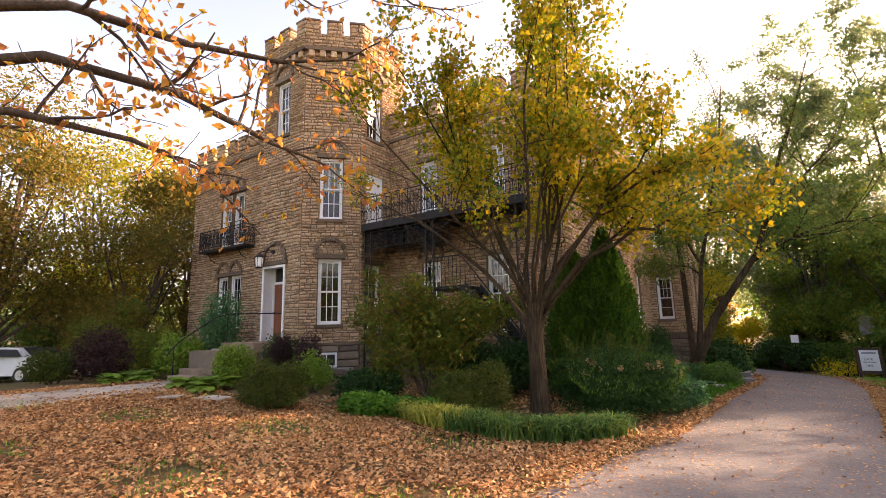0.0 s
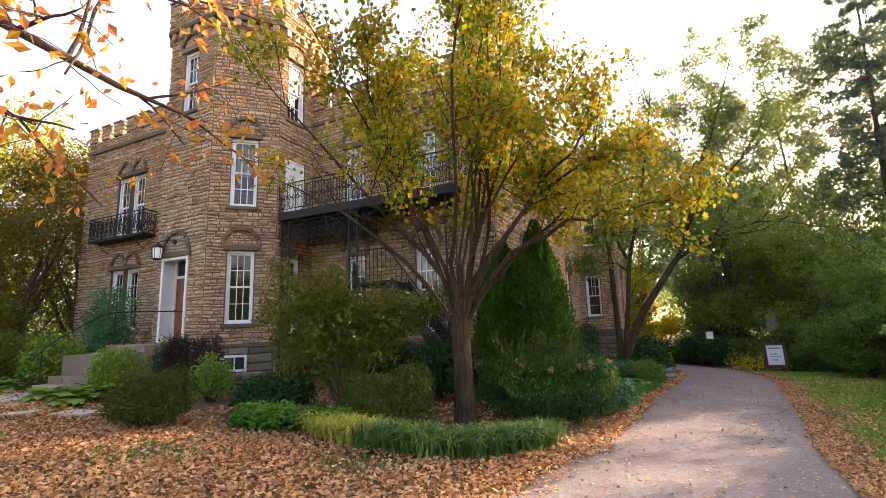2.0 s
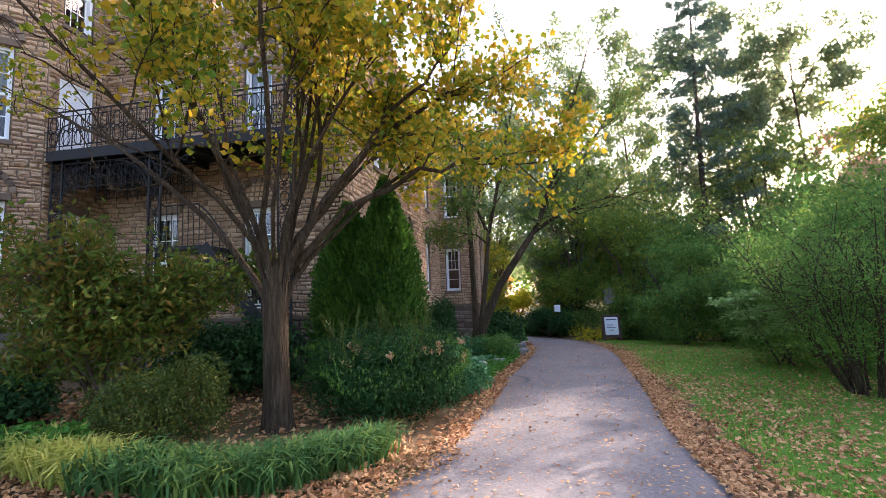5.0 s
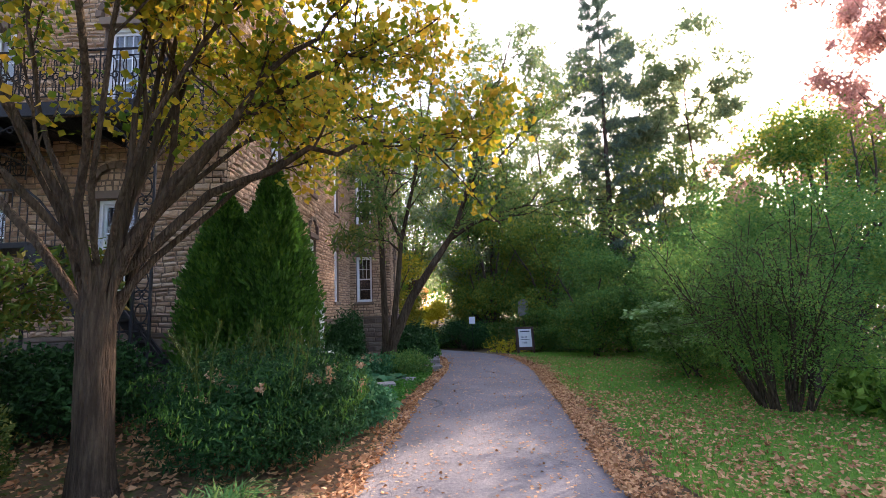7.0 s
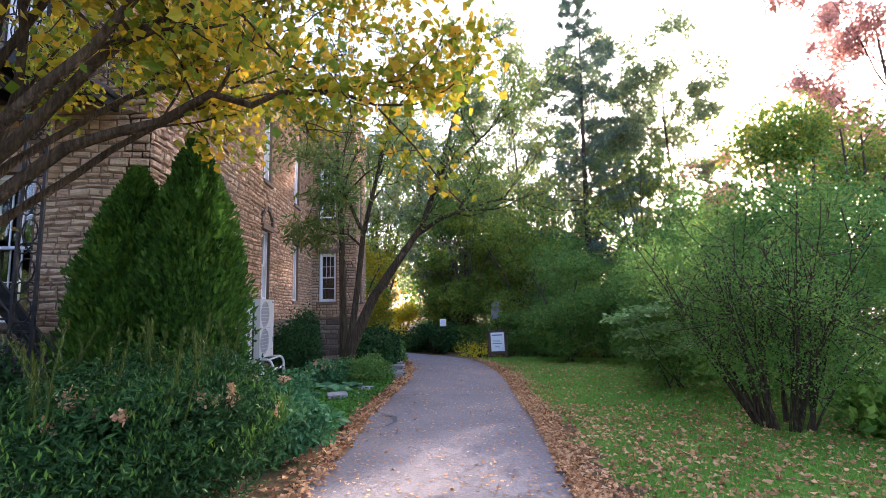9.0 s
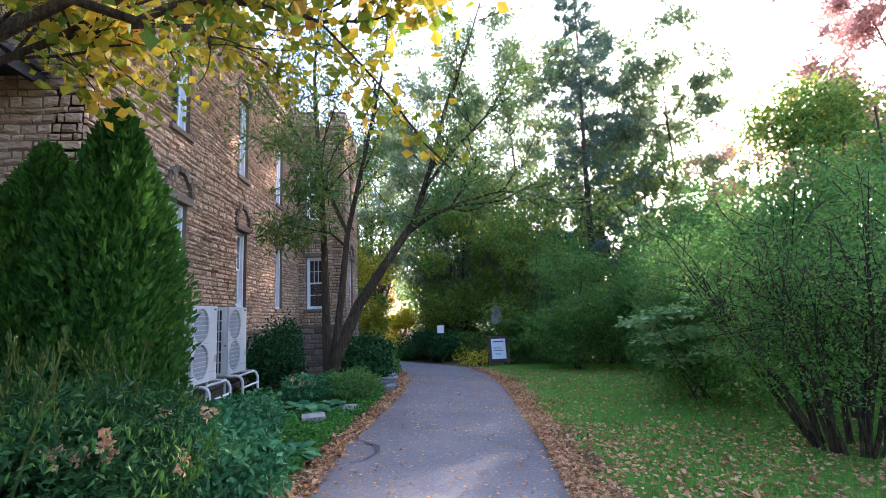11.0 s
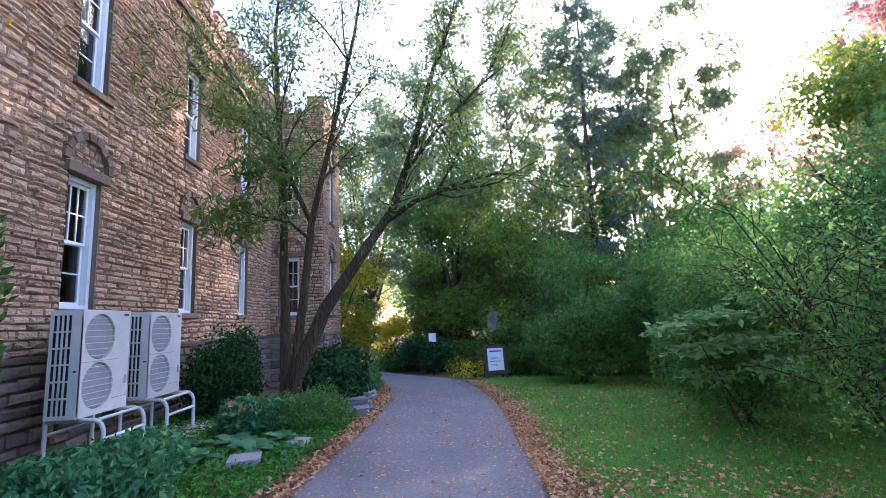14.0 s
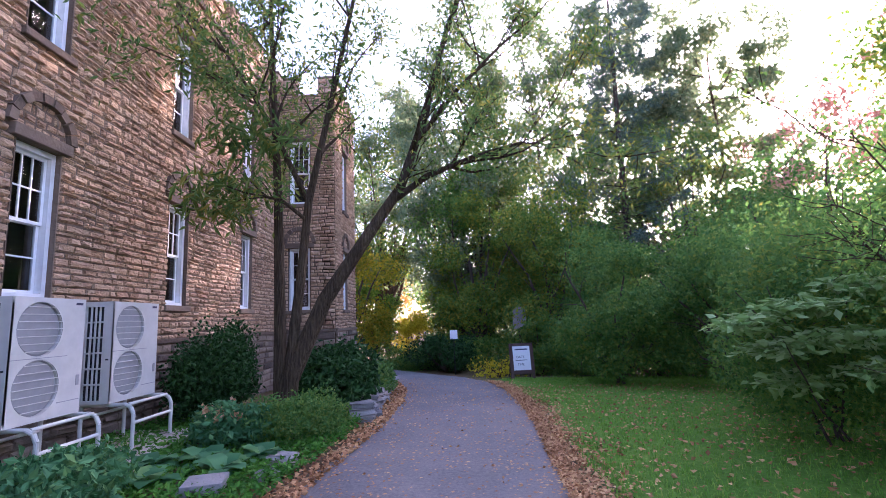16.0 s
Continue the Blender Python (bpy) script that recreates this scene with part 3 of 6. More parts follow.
def sash_window(m, u0, u1, z0, z1, number, frame=WHITE, deep=0.14, upper=3, curtain=0.0, sill=True, rows=2, lower=3):
    """A double-hung window set back in its opening: frame, two sashes with glazing bars, panes, and a stone sill. Local rectangle in the wall."""
    win = thing("window_%d" % number, "white-framed double-hung sash window in the stone wall" if frame is WHITE else "dark-framed double-hung sash window in the stone wall", "window", kind="structure")
    L = lambda bm: moved(bm, m)
    fw = 0.085
    for a, b in ((u0 + 0.001, u0 + 0.02), (u1 - 0.02, u1 - 0.001)):
        part("jamb", L(boxes((a, b, -deep + 0.052, 0.012, z0 + 0.002, z1 - 0.002))), TRIM, win)
    part("window_frame", L(boxes((u0 + 0.002, u0 + fw, -deep - 0.1, -deep + 0.05, z0, z1), (u1 - fw, u1 - 0.002, -deep - 0.1, -deep + 0.05, z0, z1), (u0 + fw, u1 - fw, -deep - 0.1, -deep + 0.05, z1 - fw, z1 - 0.002), (u0 + fw, u1 - fw, -deep - 0.1, -deep + 0.06, z0 + 0.002, z0 + 0.07), bevel=0.006)), frame, win)
    a, b, mid = u0 + fw, u1 - fw, (z0 + z1) / 2
    for lo, hi, o, cols in ((mid - 0.02, z1 - fw, -deep - 0.02, upper), (z0 + 0.07, mid + 0.02, -deep - 0.06, lower)):
        sash = part("sash", L(boxes((a, a + 0.045, o - 0.035, o, lo, hi), (b - 0.045, b, o - 0.035, o, lo, hi), (a + 0.045, b - 0.045, o - 0.035, o, lo, lo + 0.05), (a + 0.045, b - 0.045, o - 0.035, o, hi - 0.05, hi))), frame, win)
        for i in range(1, cols):
            x = a + 0.045 + (b - a - 0.09) * i / cols
            part("glazing_bar", L(boxes((x - 0.011, x + 0.011, o - 0.03, o - 0.005, lo + 0.05, hi - 0.05))), frame, sash)
        for i in range(1, rows):
            z = lo + 0.05 + (hi - lo - 0.1) * i / rows
            part("glazing_bar", L(boxes((a + 0.045, b - 0.045, o - 0.028, o - 0.007, z - 0.011, z + 0.011))), frame, sash)
        for i in range(cols):
            for k in range(rows):
                x0, x1 = a + 0.045 + (b - a - 0.09) * i / cols, a + 0.045 + (b - a - 0.09) * (i + 1) / cols
                y0, y1 = lo + 0.05 + (hi - lo - 0.1) * k / rows, lo + 0.05 + (hi - lo - 0.1) * (k + 1) / rows
                bm = bmesh.new()
                tilt = rng.uniform(-0.003, 0.003, 2)
                bm.faces.new([bm.verts.new(p) for p in ((x0, o - 0.018 + tilt[0], y0), (x1, o - 0.018, y0), (x1, o - 0.018 + tilt[1], y1), (x0, o - 0.018, y1))])
                part("pane", L(bm), GLASS, sash).visible_shadow = False
    if sill:
        part("window_sill", L(box(bmesh.new(), u0 - 0.07, u1 + 0.07, -deep - 0.02, 0.09, z0 - 0.12, z0 - 0.002, bevel=0.015)), TRIM, win)
    if curtain:
        n = 40
        bmc = bmesh.new()
        grid = [[bmc.verts.new((u0 + 0.04 + (u1 - u0 - 0.08) * i / n, -deep - 0.24 + 0.025 * math.sin(i * 1.1), z)) for z in (z1 - (z1 - z0) * curtain, z1 - 0.02)] for i in range(n + 1)]
        for p, q in zip(grid[:-1], grid[1:]):
            bmc.faces.new((p[0], q[0], q[1], p[1]))
        cur = tagged(part("curtain", L(bmc), CURTAIN, None), "pale cloth curtain hanging inside a sash window", "curtain")
        sol = cur.modifiers.new("cloth", "SOLIDIFY")
        sol.thickness = 0.004
    return win


def blind_arch(c, z1, w):
    """The arch over an opening centred at c with head z1 and width w."""
    return (c, z1 + 0.18, w / 2 + 0.06)


WINDOWS = []
F1, F2 = (2.0, 4.12), (5.68, 7.98)

# east wall along the drive
YS, YN = 13.85, 26.4
e_holes, e_arch = [], []
for c in (16.65, 20.17, 23.65):
    for lo, hi in (F1, F2):
        e_holes.append((c - YS - 0.39, c - YS + 0.39, lo, hi))
        e_arch.append(blind_arch(c - YS, hi, 0.78))
wall_e, M_E = stone_wall("wall_east", "buff sandstone side wall with arched windows beside the drive", (-4.9, YS), (0, 1, 0), (1, 0, 0), YN - YS, 9.75, e_holes, e_arch, singles=(0.9, 6.2, 1.33, 4.0))
cornice(M_E, YN - YS, 9.15, wall_e)
merlons(M_E, YN - YS, 9.75, wall_e)
for k, (a, b, lo, hi) in enumerate(e_holes):
    lintel(M_E, a - 0.1, b + 0.1, hi + 0.002, hi + 0.17, 0.07, wall_e)
    WINDOWS.append((M_E, a, b, lo, hi, WHITE, 0.12, 0.55 if lo > 5 else 0.0))

# south wall behind the balcony
XW = -11.88
s_holes, s_arch = [], []
for c, lo, hi in ((-9.95, 5.5, 7.98), (-7.2, 5.5, 7.98), (-9.9, 1.55, 4.12), (-7.2, 1.55, 4.12)):
    s_holes.append((c - XW - 0.42, c - XW + 0.42, lo, hi))
    s_arch.append(blind_arch(c - XW, hi, 0.84))
wall_s, M_S = stone_wall("wall_south", "buff sandstone wall behind the iron balcony", (XW, YS), (1, 0, 0), (0, -1, 0), -4.9 - XW, 9.75, s_holes, s_arch)
cornice(M_S, -4.9 - XW, 9.15, wall_s)
merlons(M_S, -4.9 - XW, 9.75, wall_s)
for a, b, lo, hi in s_holes:
    lintel(M_S, a - 0.1, b + 0.1, hi + 0.002, hi + 0.17, 0.07, wall_s, "lintel")
    WINDOWS.append((M_S, a, b, lo, hi, WHITE, 0.12, 0.5 if lo > 5 else 0.0))

# left wing
XL, XR, YL = -22.5, -16.7, 11.75
l_holes, l_arch = [], []
for lo, hi in ((1.9, 4.2), (5.55, 7.95)):
    l_holes.append((2.32, 4.14, lo, hi))
    l_arch += [(2.78, hi + 0.18, 0.36), (3.68, hi + 0.18, 0.36)]
wall_l, M_L = stone_wall("wall_west_wing", "buff sandstone wall of the lower side wing", (XL, YL), (1, 0, 0), (0, -1, 0), XR - XL, 9.9, l_holes, l_arch)
cornice(M_L, XR - XL, 9.35, wall_l)
merlons(M_L, XR - XL, 9.9, wall_l, first=0.0)
for a, b, lo, hi in l_holes:
    lintel(M_L, a - 0.1, b + 0.1, hi + 0.002, hi + 0.17, 0.07, wall_l)
    part("mullion", moved(box(bmesh.new(), 3.17, 3.29, -0.26, -0.08, lo, hi, bevel=0.01), M_L), WHITE, wall_l, "white painted mullion")
    WINDOWS.append((M_L, a, 3.17, lo, hi, WHITE, 0.12, 0.4 if lo > 5 else 0))
    WINDOWS.append((M_L, 3.29, b, lo, hi, WHITE, 0.12, 0.4 if lo > 5 else 0))

# octagonal tower: faces from west round by south to east, then the back
TOWER = [(-17.14, 14.6), (-17.14, 12.2), (-15.68, 10.74), (-13.34, 10.74), (-11.88, 12.2), (-11.88, 14.6), (-13.34, 16.0), (-15.68, 16.0)]
TTOP = 12.95
t_plan = {2: ([(0.26, 1.58, 1.42, 4.15), (0.72, 1.5, 9.15, 11.35)], [(0.92, 4.33, 0.6), (1.11, 11.52, 0.45)]),
          3: ([(0.6, 1.44, 1.95, 4.25), (0.6, 1.44, 5.7, 8.0)], [(1.02, 4.43, 0.48), (1.02, 8.18, 0.48)]),
          4: ([(0.28, 1.08, 1.6, 4.1), (0.3, 1.24, 5.5, 7.55), (0.32, 1.16, 9.0, 11.25)], [(0.74, 11.43, 0.48)])}
tower_walls = {}
for i in range(8):
    a, b = Vector((*TOWER[i], 0)), Vector((*TOWER[(i + 1) % 8], 0))
    u = (b - a).normalized()
    n = Vector((u.y, -u.x, 0))
    holes, arch = t_plan.get(i, ([], []))
    w, m = stone_wall("wall_tower_%d" % (i + 1), "buff sandstone face of the octagonal tower", a, u, n, (b - a).length, TTOP, holes, arch, thick=0.4)
    tower_walls[i] = (w, m)
    W = (b - a).length
    corbels(m, W, 12.25, w)
    part("parapet_band", moved(box(bmesh.new(), -0.05, W + 0.05, -0.05, 0.16, 12.25, 12.4, bevel=0.02), m), TRIM, w)
    vv, ff = stone_arrays(course_plan(W + 0.08, 12.4, TTOP, [], []))
    vv[:, 0] -= 0.04
    part("parapet", moved(box(bmesh.new(), -0.05, W + 0.05, -0.2, 0.12, 12.4, TTOP), m), MORTAR, w)
    vv[:, 1] += 0.122
    tagged(arrays("parapet_stones", to_world(m, vv), ff, STONE, w), kind="stuff")
    merlons(m, W + 0.1, TTOP, w, step=0.85, wide=0.52, height=0.5, first=-0.05, proud=0.12)
    for a0, b0, lo, hi in holes:
        if (i, round(hi, 2)) != (4, 7.55):
            lintel(m, a0 - 0.1, b0 + 0.1, hi + 0.002, hi + 0.17, 0.07, w)
for i, a, b, lo, hi, cur in ((2, 0.72, 1.5, 9.15, 11.35, 0.0), (3, 0.6, 1.44, 1.95, 4.25, 0.0), (3, 0.6, 1.44, 5.7, 8.0, 0.52), (4, 0.28, 1.08, 1.6, 4.1, 0.0), (4, 0.32, 1.16, 9.0, 11.25, 0.5)):
    WINDOWS.append((tower_walls[i][1], a, b, lo, hi, WHITE, 0.1, cur))

# far wing that juts out towards the drive
w_holes = [(0.3, 1.06, 2.0, 4.12), (0.3, 1.06, 5.68, 7.98)]
wall_fs, M_FS = stone_wall("wall_far_wing_south", "shaded sandstone wall of the far wing", (-4.9, 26.4), (1, 0, 0), (0, -1, 0), 1.9, 9.75, w_holes, [blind_arch(0.68, h[3], 0.76) for h in w_holes])
fe_holes = [(1.2, 1.98, 2.0, 4.12), (1.2, 1.98, 5.68, 7.98)]
wall_fe, M_FE = stone_wall("wall_far_wing_east", "sandstone end wall of the far wing", (-3.0, 26.4), (0, 1, 0), (1, 0, 0), 3.6, 9.75, fe_holes, [blind_arch(1.59, h[3], 0.78) for h in fe_holes])
for M_, hs, w in ((M_FS, w_holes, wall_fs), (M_FE, fe_holes, wall_fe)):
    for a, b, lo, hi in hs:
        lintel(M_, a - 0.1, b + 0.1, hi + 0.002, hi + 0.17, 0.07, w)
        WINDOWS.append((M_, a, b, lo, hi, WHITE, 0.12, 0.0))
merlons(M_FE, 3.6, 9.75, wall_fe)
merlons(M_FS, 1.9, 9.75, wall_fs)

# walls that close the house behind, roof and floors
stone_wall("wall_north", "plain sandstone back wall of the house", (-3.0, 30.0), (-1, 0, 0), (0, 1, 0), 19.5, 9.75, stones=False)
stone_wall("wall_west", "plain sandstone end wall of the wing", (-22.5, 30.0), (0, -1, 0), (-1, 0, 0), 30.0 - YL, 9.9, stones=False)
solo("roof", boxes((-22.1, -5.35, 14.3, 29.6, 9.2, 9.4), (-22.1, -17.2, 12.2, 14.298, 9.2, 9.4)), GREYSTONE, "flat grey roof behind the battlements", kind="structure")
solo("tower_roof", boxes((-16.7, -12.3, 12.3, 15.5, 12.3, 12.45)), GREYSTONE, "flat roof of the tower behind its battlements", kind="structure")
# unseen floors and backing walls, added near-black so the windows read dark
solo("floor", boxes((-22.0, -5.4, 14.4, 29.5, 1.15, 1.3), (-22.0, -5.4, 14.4, 29.5, 4.9, 5.1)), ROOM, "unseen added floors coloured near-black for unlit rooms", kind="structure")
solo("partition", boxes((-6.6, -6.5, 15.3, 29.5, 1.3, 9.2), (-11.3, -6.602, 15.2, 15.3, 1.3, 9.2), (-22.0, -17.3, 13.3, 13.4, 1.3, 9.2), (-16.2, -12.9, 13.3, 13.4, 1.2, 12.2), (-6.4, -3.4, 27.6, 27.7, 1.3, 9.2)), ROOM, "unseen added walls coloured near-black to darken the windows", kind="structure")
for k, (m, a, b, lo, hi, fr, deep, cur) in enumerate(WINDOWS):
    sash_window(m, a, b, lo, hi, k + 1, fr, deep, curtain=cur, upper=2 if m is M_E and lo > 5 else 3, lower=1 if m in (M_E, M_FS, M_FE) else 3)


# ---- entrance ----
def entrance():
    m = tower_walls[2][1]
    L = lambda bm: moved(bm, m)
    u0, u1, z0, z1, d = 0.26, 1.58, 1.42, 4.15, 0.5
    door = thing("door_1", "red-brown panelled front door in a deep white reveal", "door", kind="structure")
    part("reveal_side", L(boxes((u0 + 0.002, u0 + 0.05, -d, -0.02, z0, z1 - 0.052), bevel=0.006)), WHITE, door)
    part("reveal_side", L(boxes((u1 - 0.05, u1 - 0.002, -d, -0.02, z0, z1 - 0.052), bevel=0.006)), WHITE, door)
    part("reveal_head", L(boxes((u0 + 0.002, u1 - 0.002, -d, -0.02, z1 - 0.05, z1 - 0.002), bevel=0.006)), WHITE, door)
    part("architrave", L(boxes((u0 + 0.004, u0 + 0.1, -0.018, 0.05, z0, z1), (u1 - 0.1, u1 - 0.004, -0.018, 0.05, z0, z1), (u0 + 0.1, u1 - 0.1, -0.018, 0.05, z1 - 0.1, z1), bevel=0.01)), WHITE, door)
    part("door_frame", L(boxes((u0 + 0.052, u0 + 0.13, -d, -d + 0.1, z0, z1 - 0.054), (u1 - 0.13, u1 - 0.052, -d, -d + 0.1, z0, z1 - 0.054), (u0 + 0.13, u1 - 0.13, -d, -d + 0.1, z0 + 2.08, z0 + 2.17), bevel=0.006)), WHITE, door)
    part("transom_pane", L(boxes((u0 + 0.13, u1 - 0.13, -d + 0.02, -d + 0.03, z0 + 2.17, z1 - 0.054))), BLACK, door, "dark transom glass")
    leaf = part("door_leaf", L(boxes((u0 + 0.13, u1 - 0.13, -d + 0.01, -d + 0.055, z0, z0 + 2.08), bevel=0.004)), DOORWOOD, door)
    for a, b in ((0.17, 0.48), (0.52, 0.83)):
        for c, e in ((0.12, 0.75), (0.85, 1.5), (1.6, 1.98)):
            w = u1 - u0 - 0.26
            part("door_panel", L(boxes((u0 + 0.13 + w * a, u0 + 0.13 + w * b, -d + 0.055, -d + 0.07, z0 + c, z0 + e), bevel=0.012)), DOORWOOD, leaf)
    bm = bmesh.new()
    rod(bm, (u0 + 0.22, -d + 0.055, z0 + 1.02), (u0 + 0.22, -d + 0.11, z0 + 1.02), 0.02)
    bmesh.ops.create_uvsphere(bm, u_segments=12, v_segments=8, radius=0.035, matrix=Matrix.Translation((u0 + 0.22, -d + 0.13, z0 + 1.02)))
    part("door_knob", L(bm), IRON, leaf)
    # lantern on a bracket
    lamp = thing("wall_lantern", "black metal wall lantern with pale frosted panes over the front door", "lantern")
    bm = bmesh.new()
    c = Vector((0.5, 0.36, 4.28))
    bar(bm, [(0.85, 0.03, 4.66), (0.76, 0.16, 4.7), (0.6, 0.32, 4.66), (0.5, 0.36, 4.62)], 0.016)
    rod(bm, (0.85, 0.0, 4.66), (0.85, 0.06, 4.66), 0.07, sides=12)
    part("bracket", L(bm), IRON, lamp)
    bm = bmesh.new()
    rod(bm, c + Vector((0, 0, 0.17)), c + Vector((0, 0, 0.3)), 0.2, 0.05, 6)
    rod(bm, c + Vector((0, 0, 0.3)), c + Vector((0, 0, 0.36)), 0.025, 0.015, 6)
    rod(bm, c - Vector((0, 0, 0.22)), c - Vector((0, 0, 0.18)), 0.12, 0.15, 6)
    for i in range(6):
        a = math.pi * i / 3
        rod(bm, c + Vector((0.14 * math.cos(a), 0.14 * math.sin(a), -0.18)), c + Vector((0.17 * math.cos(a), 0.17 * math.sin(a), 0.17)), 0.01, sides=5)
    part("cage", L(bm), IRON, lamp)
    # weak glow added to the panes in place of a white reflection
    bm = bmesh.new()
    rod(bm, c - Vector((0, 0, 0.17)), c + Vector((0, 0, 0.16)), 0.12, 0.15, 6)
    part("lit_glass", L(bm), glow_material("lantern_glass_added_glow", (0.42, 0.47, 0.5), 0.12), lamp, "frosted glass with weak glow added for its reflection")
    # white boarded panel on the east face
    bm = boxes((0.302, 1.238, -0.12, -0.05, 5.502, 7.548), (0.302, 0.38, -0.05, -0.02, 5.502, 7.548), (1.16, 1.238, -0.05, -0.02, 5.502, 7.548), (0.38, 1.16, -0.05, -0.02, 7.47, 7.548), bevel=0.008)
    tagged(part("door_2", moved(bm, tower_walls[4][1]), WHITE, None), "plain white boarded door onto the iron balcony", kind="structure")


entrance()


def basement_window():
    m = tower_walls[3][1]
    L = lambda bm: moved(bm, m)
    w = thing("window_40", "small white-framed basement window low in the tower plinth", "window", kind="structure")
    part("window_frame", L(boxes((0.62, 0.69, 0.075, 0.12, 0.5, 1.0), (1.25, 1.32, 0.075, 0.12, 0.5, 1.0), (0.69, 1.25, 0.075, 0.12, 0.93, 1.0), (0.69, 1.25, 0.075, 0.12, 0.5, 0.57), (0.95, 0.99, 0.075, 0.11, 0.57, 0.93))), WHITE, w)
    part("pane", L(boxes((0.69, 1.25, 0.07, 0.085, 0.57, 0.93))), BLACK, w, "dark basement glass")
    x, y = -10.4, 9.6
    z = float(slope(x, y))
    b = thing("stone_bench", "low grey stone bench below the tower window", "bench", at=(x, y, z))
    part("seat", moved(box(bmesh.new(), -0.6, 0.6, -0.2, 0.2, 0.4, 0.48, bevel=0.02), pose(x, y, z, 0, 0, 45)), GREYSTONE, b)
    for s in (-0.4, 0.4):
        part("leg", moved(box(bmesh.new(), s - 0.08, s + 0.08, -0.16, 0.16, -0.05, 0.4, bevel=0.02), pose(x, y, z, 0, 0, 45)), GREYSTONE, b)


basement_window()


def steps():
    st = thing("steps", "worn pale stone steps rising to the front door", "steps", kind="structure")
    x0, x1 = -15.15, -13.3
    z = slope(-14.0, 7.4)
    rise = (1.42 - z) / 6
    for k in range(6):
        y = 7.4 + k * 0.33
        cuts = [x0, x0 + 0.62 + 0.1 * math.sin(k * 2.2), x0 + 1.25 - 0.12 * math.sin(k * 1.7), x1]
        for a, b in zip(cuts[:-1], cuts[1:]):
            yb = y + 0.42 if k < 5 else 10.72
            part("tread", box(bmesh.new(), a + 0.006, b - 0.006, y + 0.01 * math.sin(a * 5), yb, z + k * rise - 0.14, z + (k + 1) * rise, bevel=0.018), STEPSTONE, st)
    part("landing_base", boxes((x0 + 0.06, x1 - 0.06, 8.0, 10.7, -0.4, 1.2)), PLINTH, st)
    rail = thing("handrail", "thin black iron handrail beside the entrance steps", "handrail")
    bm = bmesh.new()
    xr = -15.05
    bar(bm, [(-14.2, 10.7, 2.38), (-14.6, 10.0, 2.38), (xr, 9.2, 2.36), (xr, 8.8, 2.25), (xr, 7.7, 1.55), (xr, 7.4, 1.25), (xr, 7.3, 1.1)], 0.02)
    part("rail", bm, IRON, rail)
    for y, t in ((9.2, 2.36), (7.5, 1.38)):
        part("post", rod(bmesh.new(), (xr, y, slope(xr, y) + (0.9 if y > 9 else 0.1)), (xr, y, t), 0.016), IRON, rail)


steps()


# ---- iron balconies and stair ----
def scroll(bm, m, centre, r, turns=1.25, thick=0.013, start=0.0, flip=1):
    pts = []
    for i in range(int(14 * turns) + 1):
        a = start + flip * 2 * math.pi * i / 14
        q = r * (1 - 0.62 * i / (14 * turns))
        pts.append(m @ Vector((centre[0] + q * math.cos(a), 0, centre[1] + q * math.sin(a))))
    bar(bm, pts, thick, sides=4)


def railing(parent, origin, u, W, z0, z1, step=0.36):
    """An ornate railing: rails, posts and a lattice of rings and scrolls, panel by panel."""
    m = placed((origin[0], origin[1], 0), u, Vector(u).cross(Vector((0, 0, 1))))
    h = z1 - z0
    for z, r in ((z1, 0.022), (z1 - 0.12, 0.011), (z0 + 0.1, 0.013)):
        part("rail", rod(bmesh.new(), m @ Vector((0, 0, z)), m @ Vector((W, 0, z)), r, sides=8), IRON, parent)
    k = max(1, round(W / step))
    for i in range(k + 1):
        x = W * i / k
        part("baluster", rod(bmesh.new(), m @ Vector((x, 0, z0)), m @ Vector((x, 0, z1)), 0.014, sides=6), IRON, parent)
    for i in range(k):
        a, b = W * i / k, W * (i + 1) / k
        c = (a + b) / 2
        bm = bmesh.new()
        for zz in (z0 + 0.1 + (h - 0.22) * 0.25, z0 + 0.1 + (h - 0.22) * 0.75):
            ring = [m @ Vector((c + (b - a) * 0.34 * math.cos(q), 0, zz + (h - 0.22) * 0.24 * math.sin(q))) for q in np.linspace(0, 2 * math.pi, 11)]
            bar(bm, ring, 0.012, sides=4)
        for s in (-1, 1):
            rod(bm, m @ Vector((c + s * (b - a) * 0.18, 0, z0 + 0.1)), m @ Vector((c + s * (b - a) * 0.18, 0, z1 - 0.12)), 0.01, sides=4)
            scroll(bm, m, (c + s * (b - a) * 0.3, z0 + 0.1 + (h - 0.22) * 0.5), 0.075, start=0 if s > 0 else math.pi, flip=s)
        part("lattice_panel", bm, IRON, parent)


def lattice_post(parent, x, y, z0, z1, w=0.34):
    """A flat open-work iron post with two uprights, rings and scrolls."""
    bm = bmesh.new()
    for dx in (-w / 2, w / 2):
        box(bm, x + dx - 0.02, x + dx + 0.02, y - 0.02, y + 0.02, z0, z1)
    m = placed((x, y, 0), (1, 0, 0), (0, -1, 0))
    z = z0 + 0.2
    while z < z1 - 0.2:
        ring = [m @ Vector((w * 0.36 * math.cos(q), 0, z + 0.17 * math.sin(q))) for q in np.linspace(0, 2 * math.pi, 11)]
        bar(bm, ring, 0.013, sides=4)
        scroll(bm, m, (-w * 0.2, z + 0.3), 0.1, flip=1, thick=0.012)
        scroll(bm, m, (w * 0.2, z + 0.3), 0.1, start=math.pi, flip=-1, thick=0.012)
        z += 0.55
    return part("lattice_post", bm, IRON, parent, "open-work iron post")


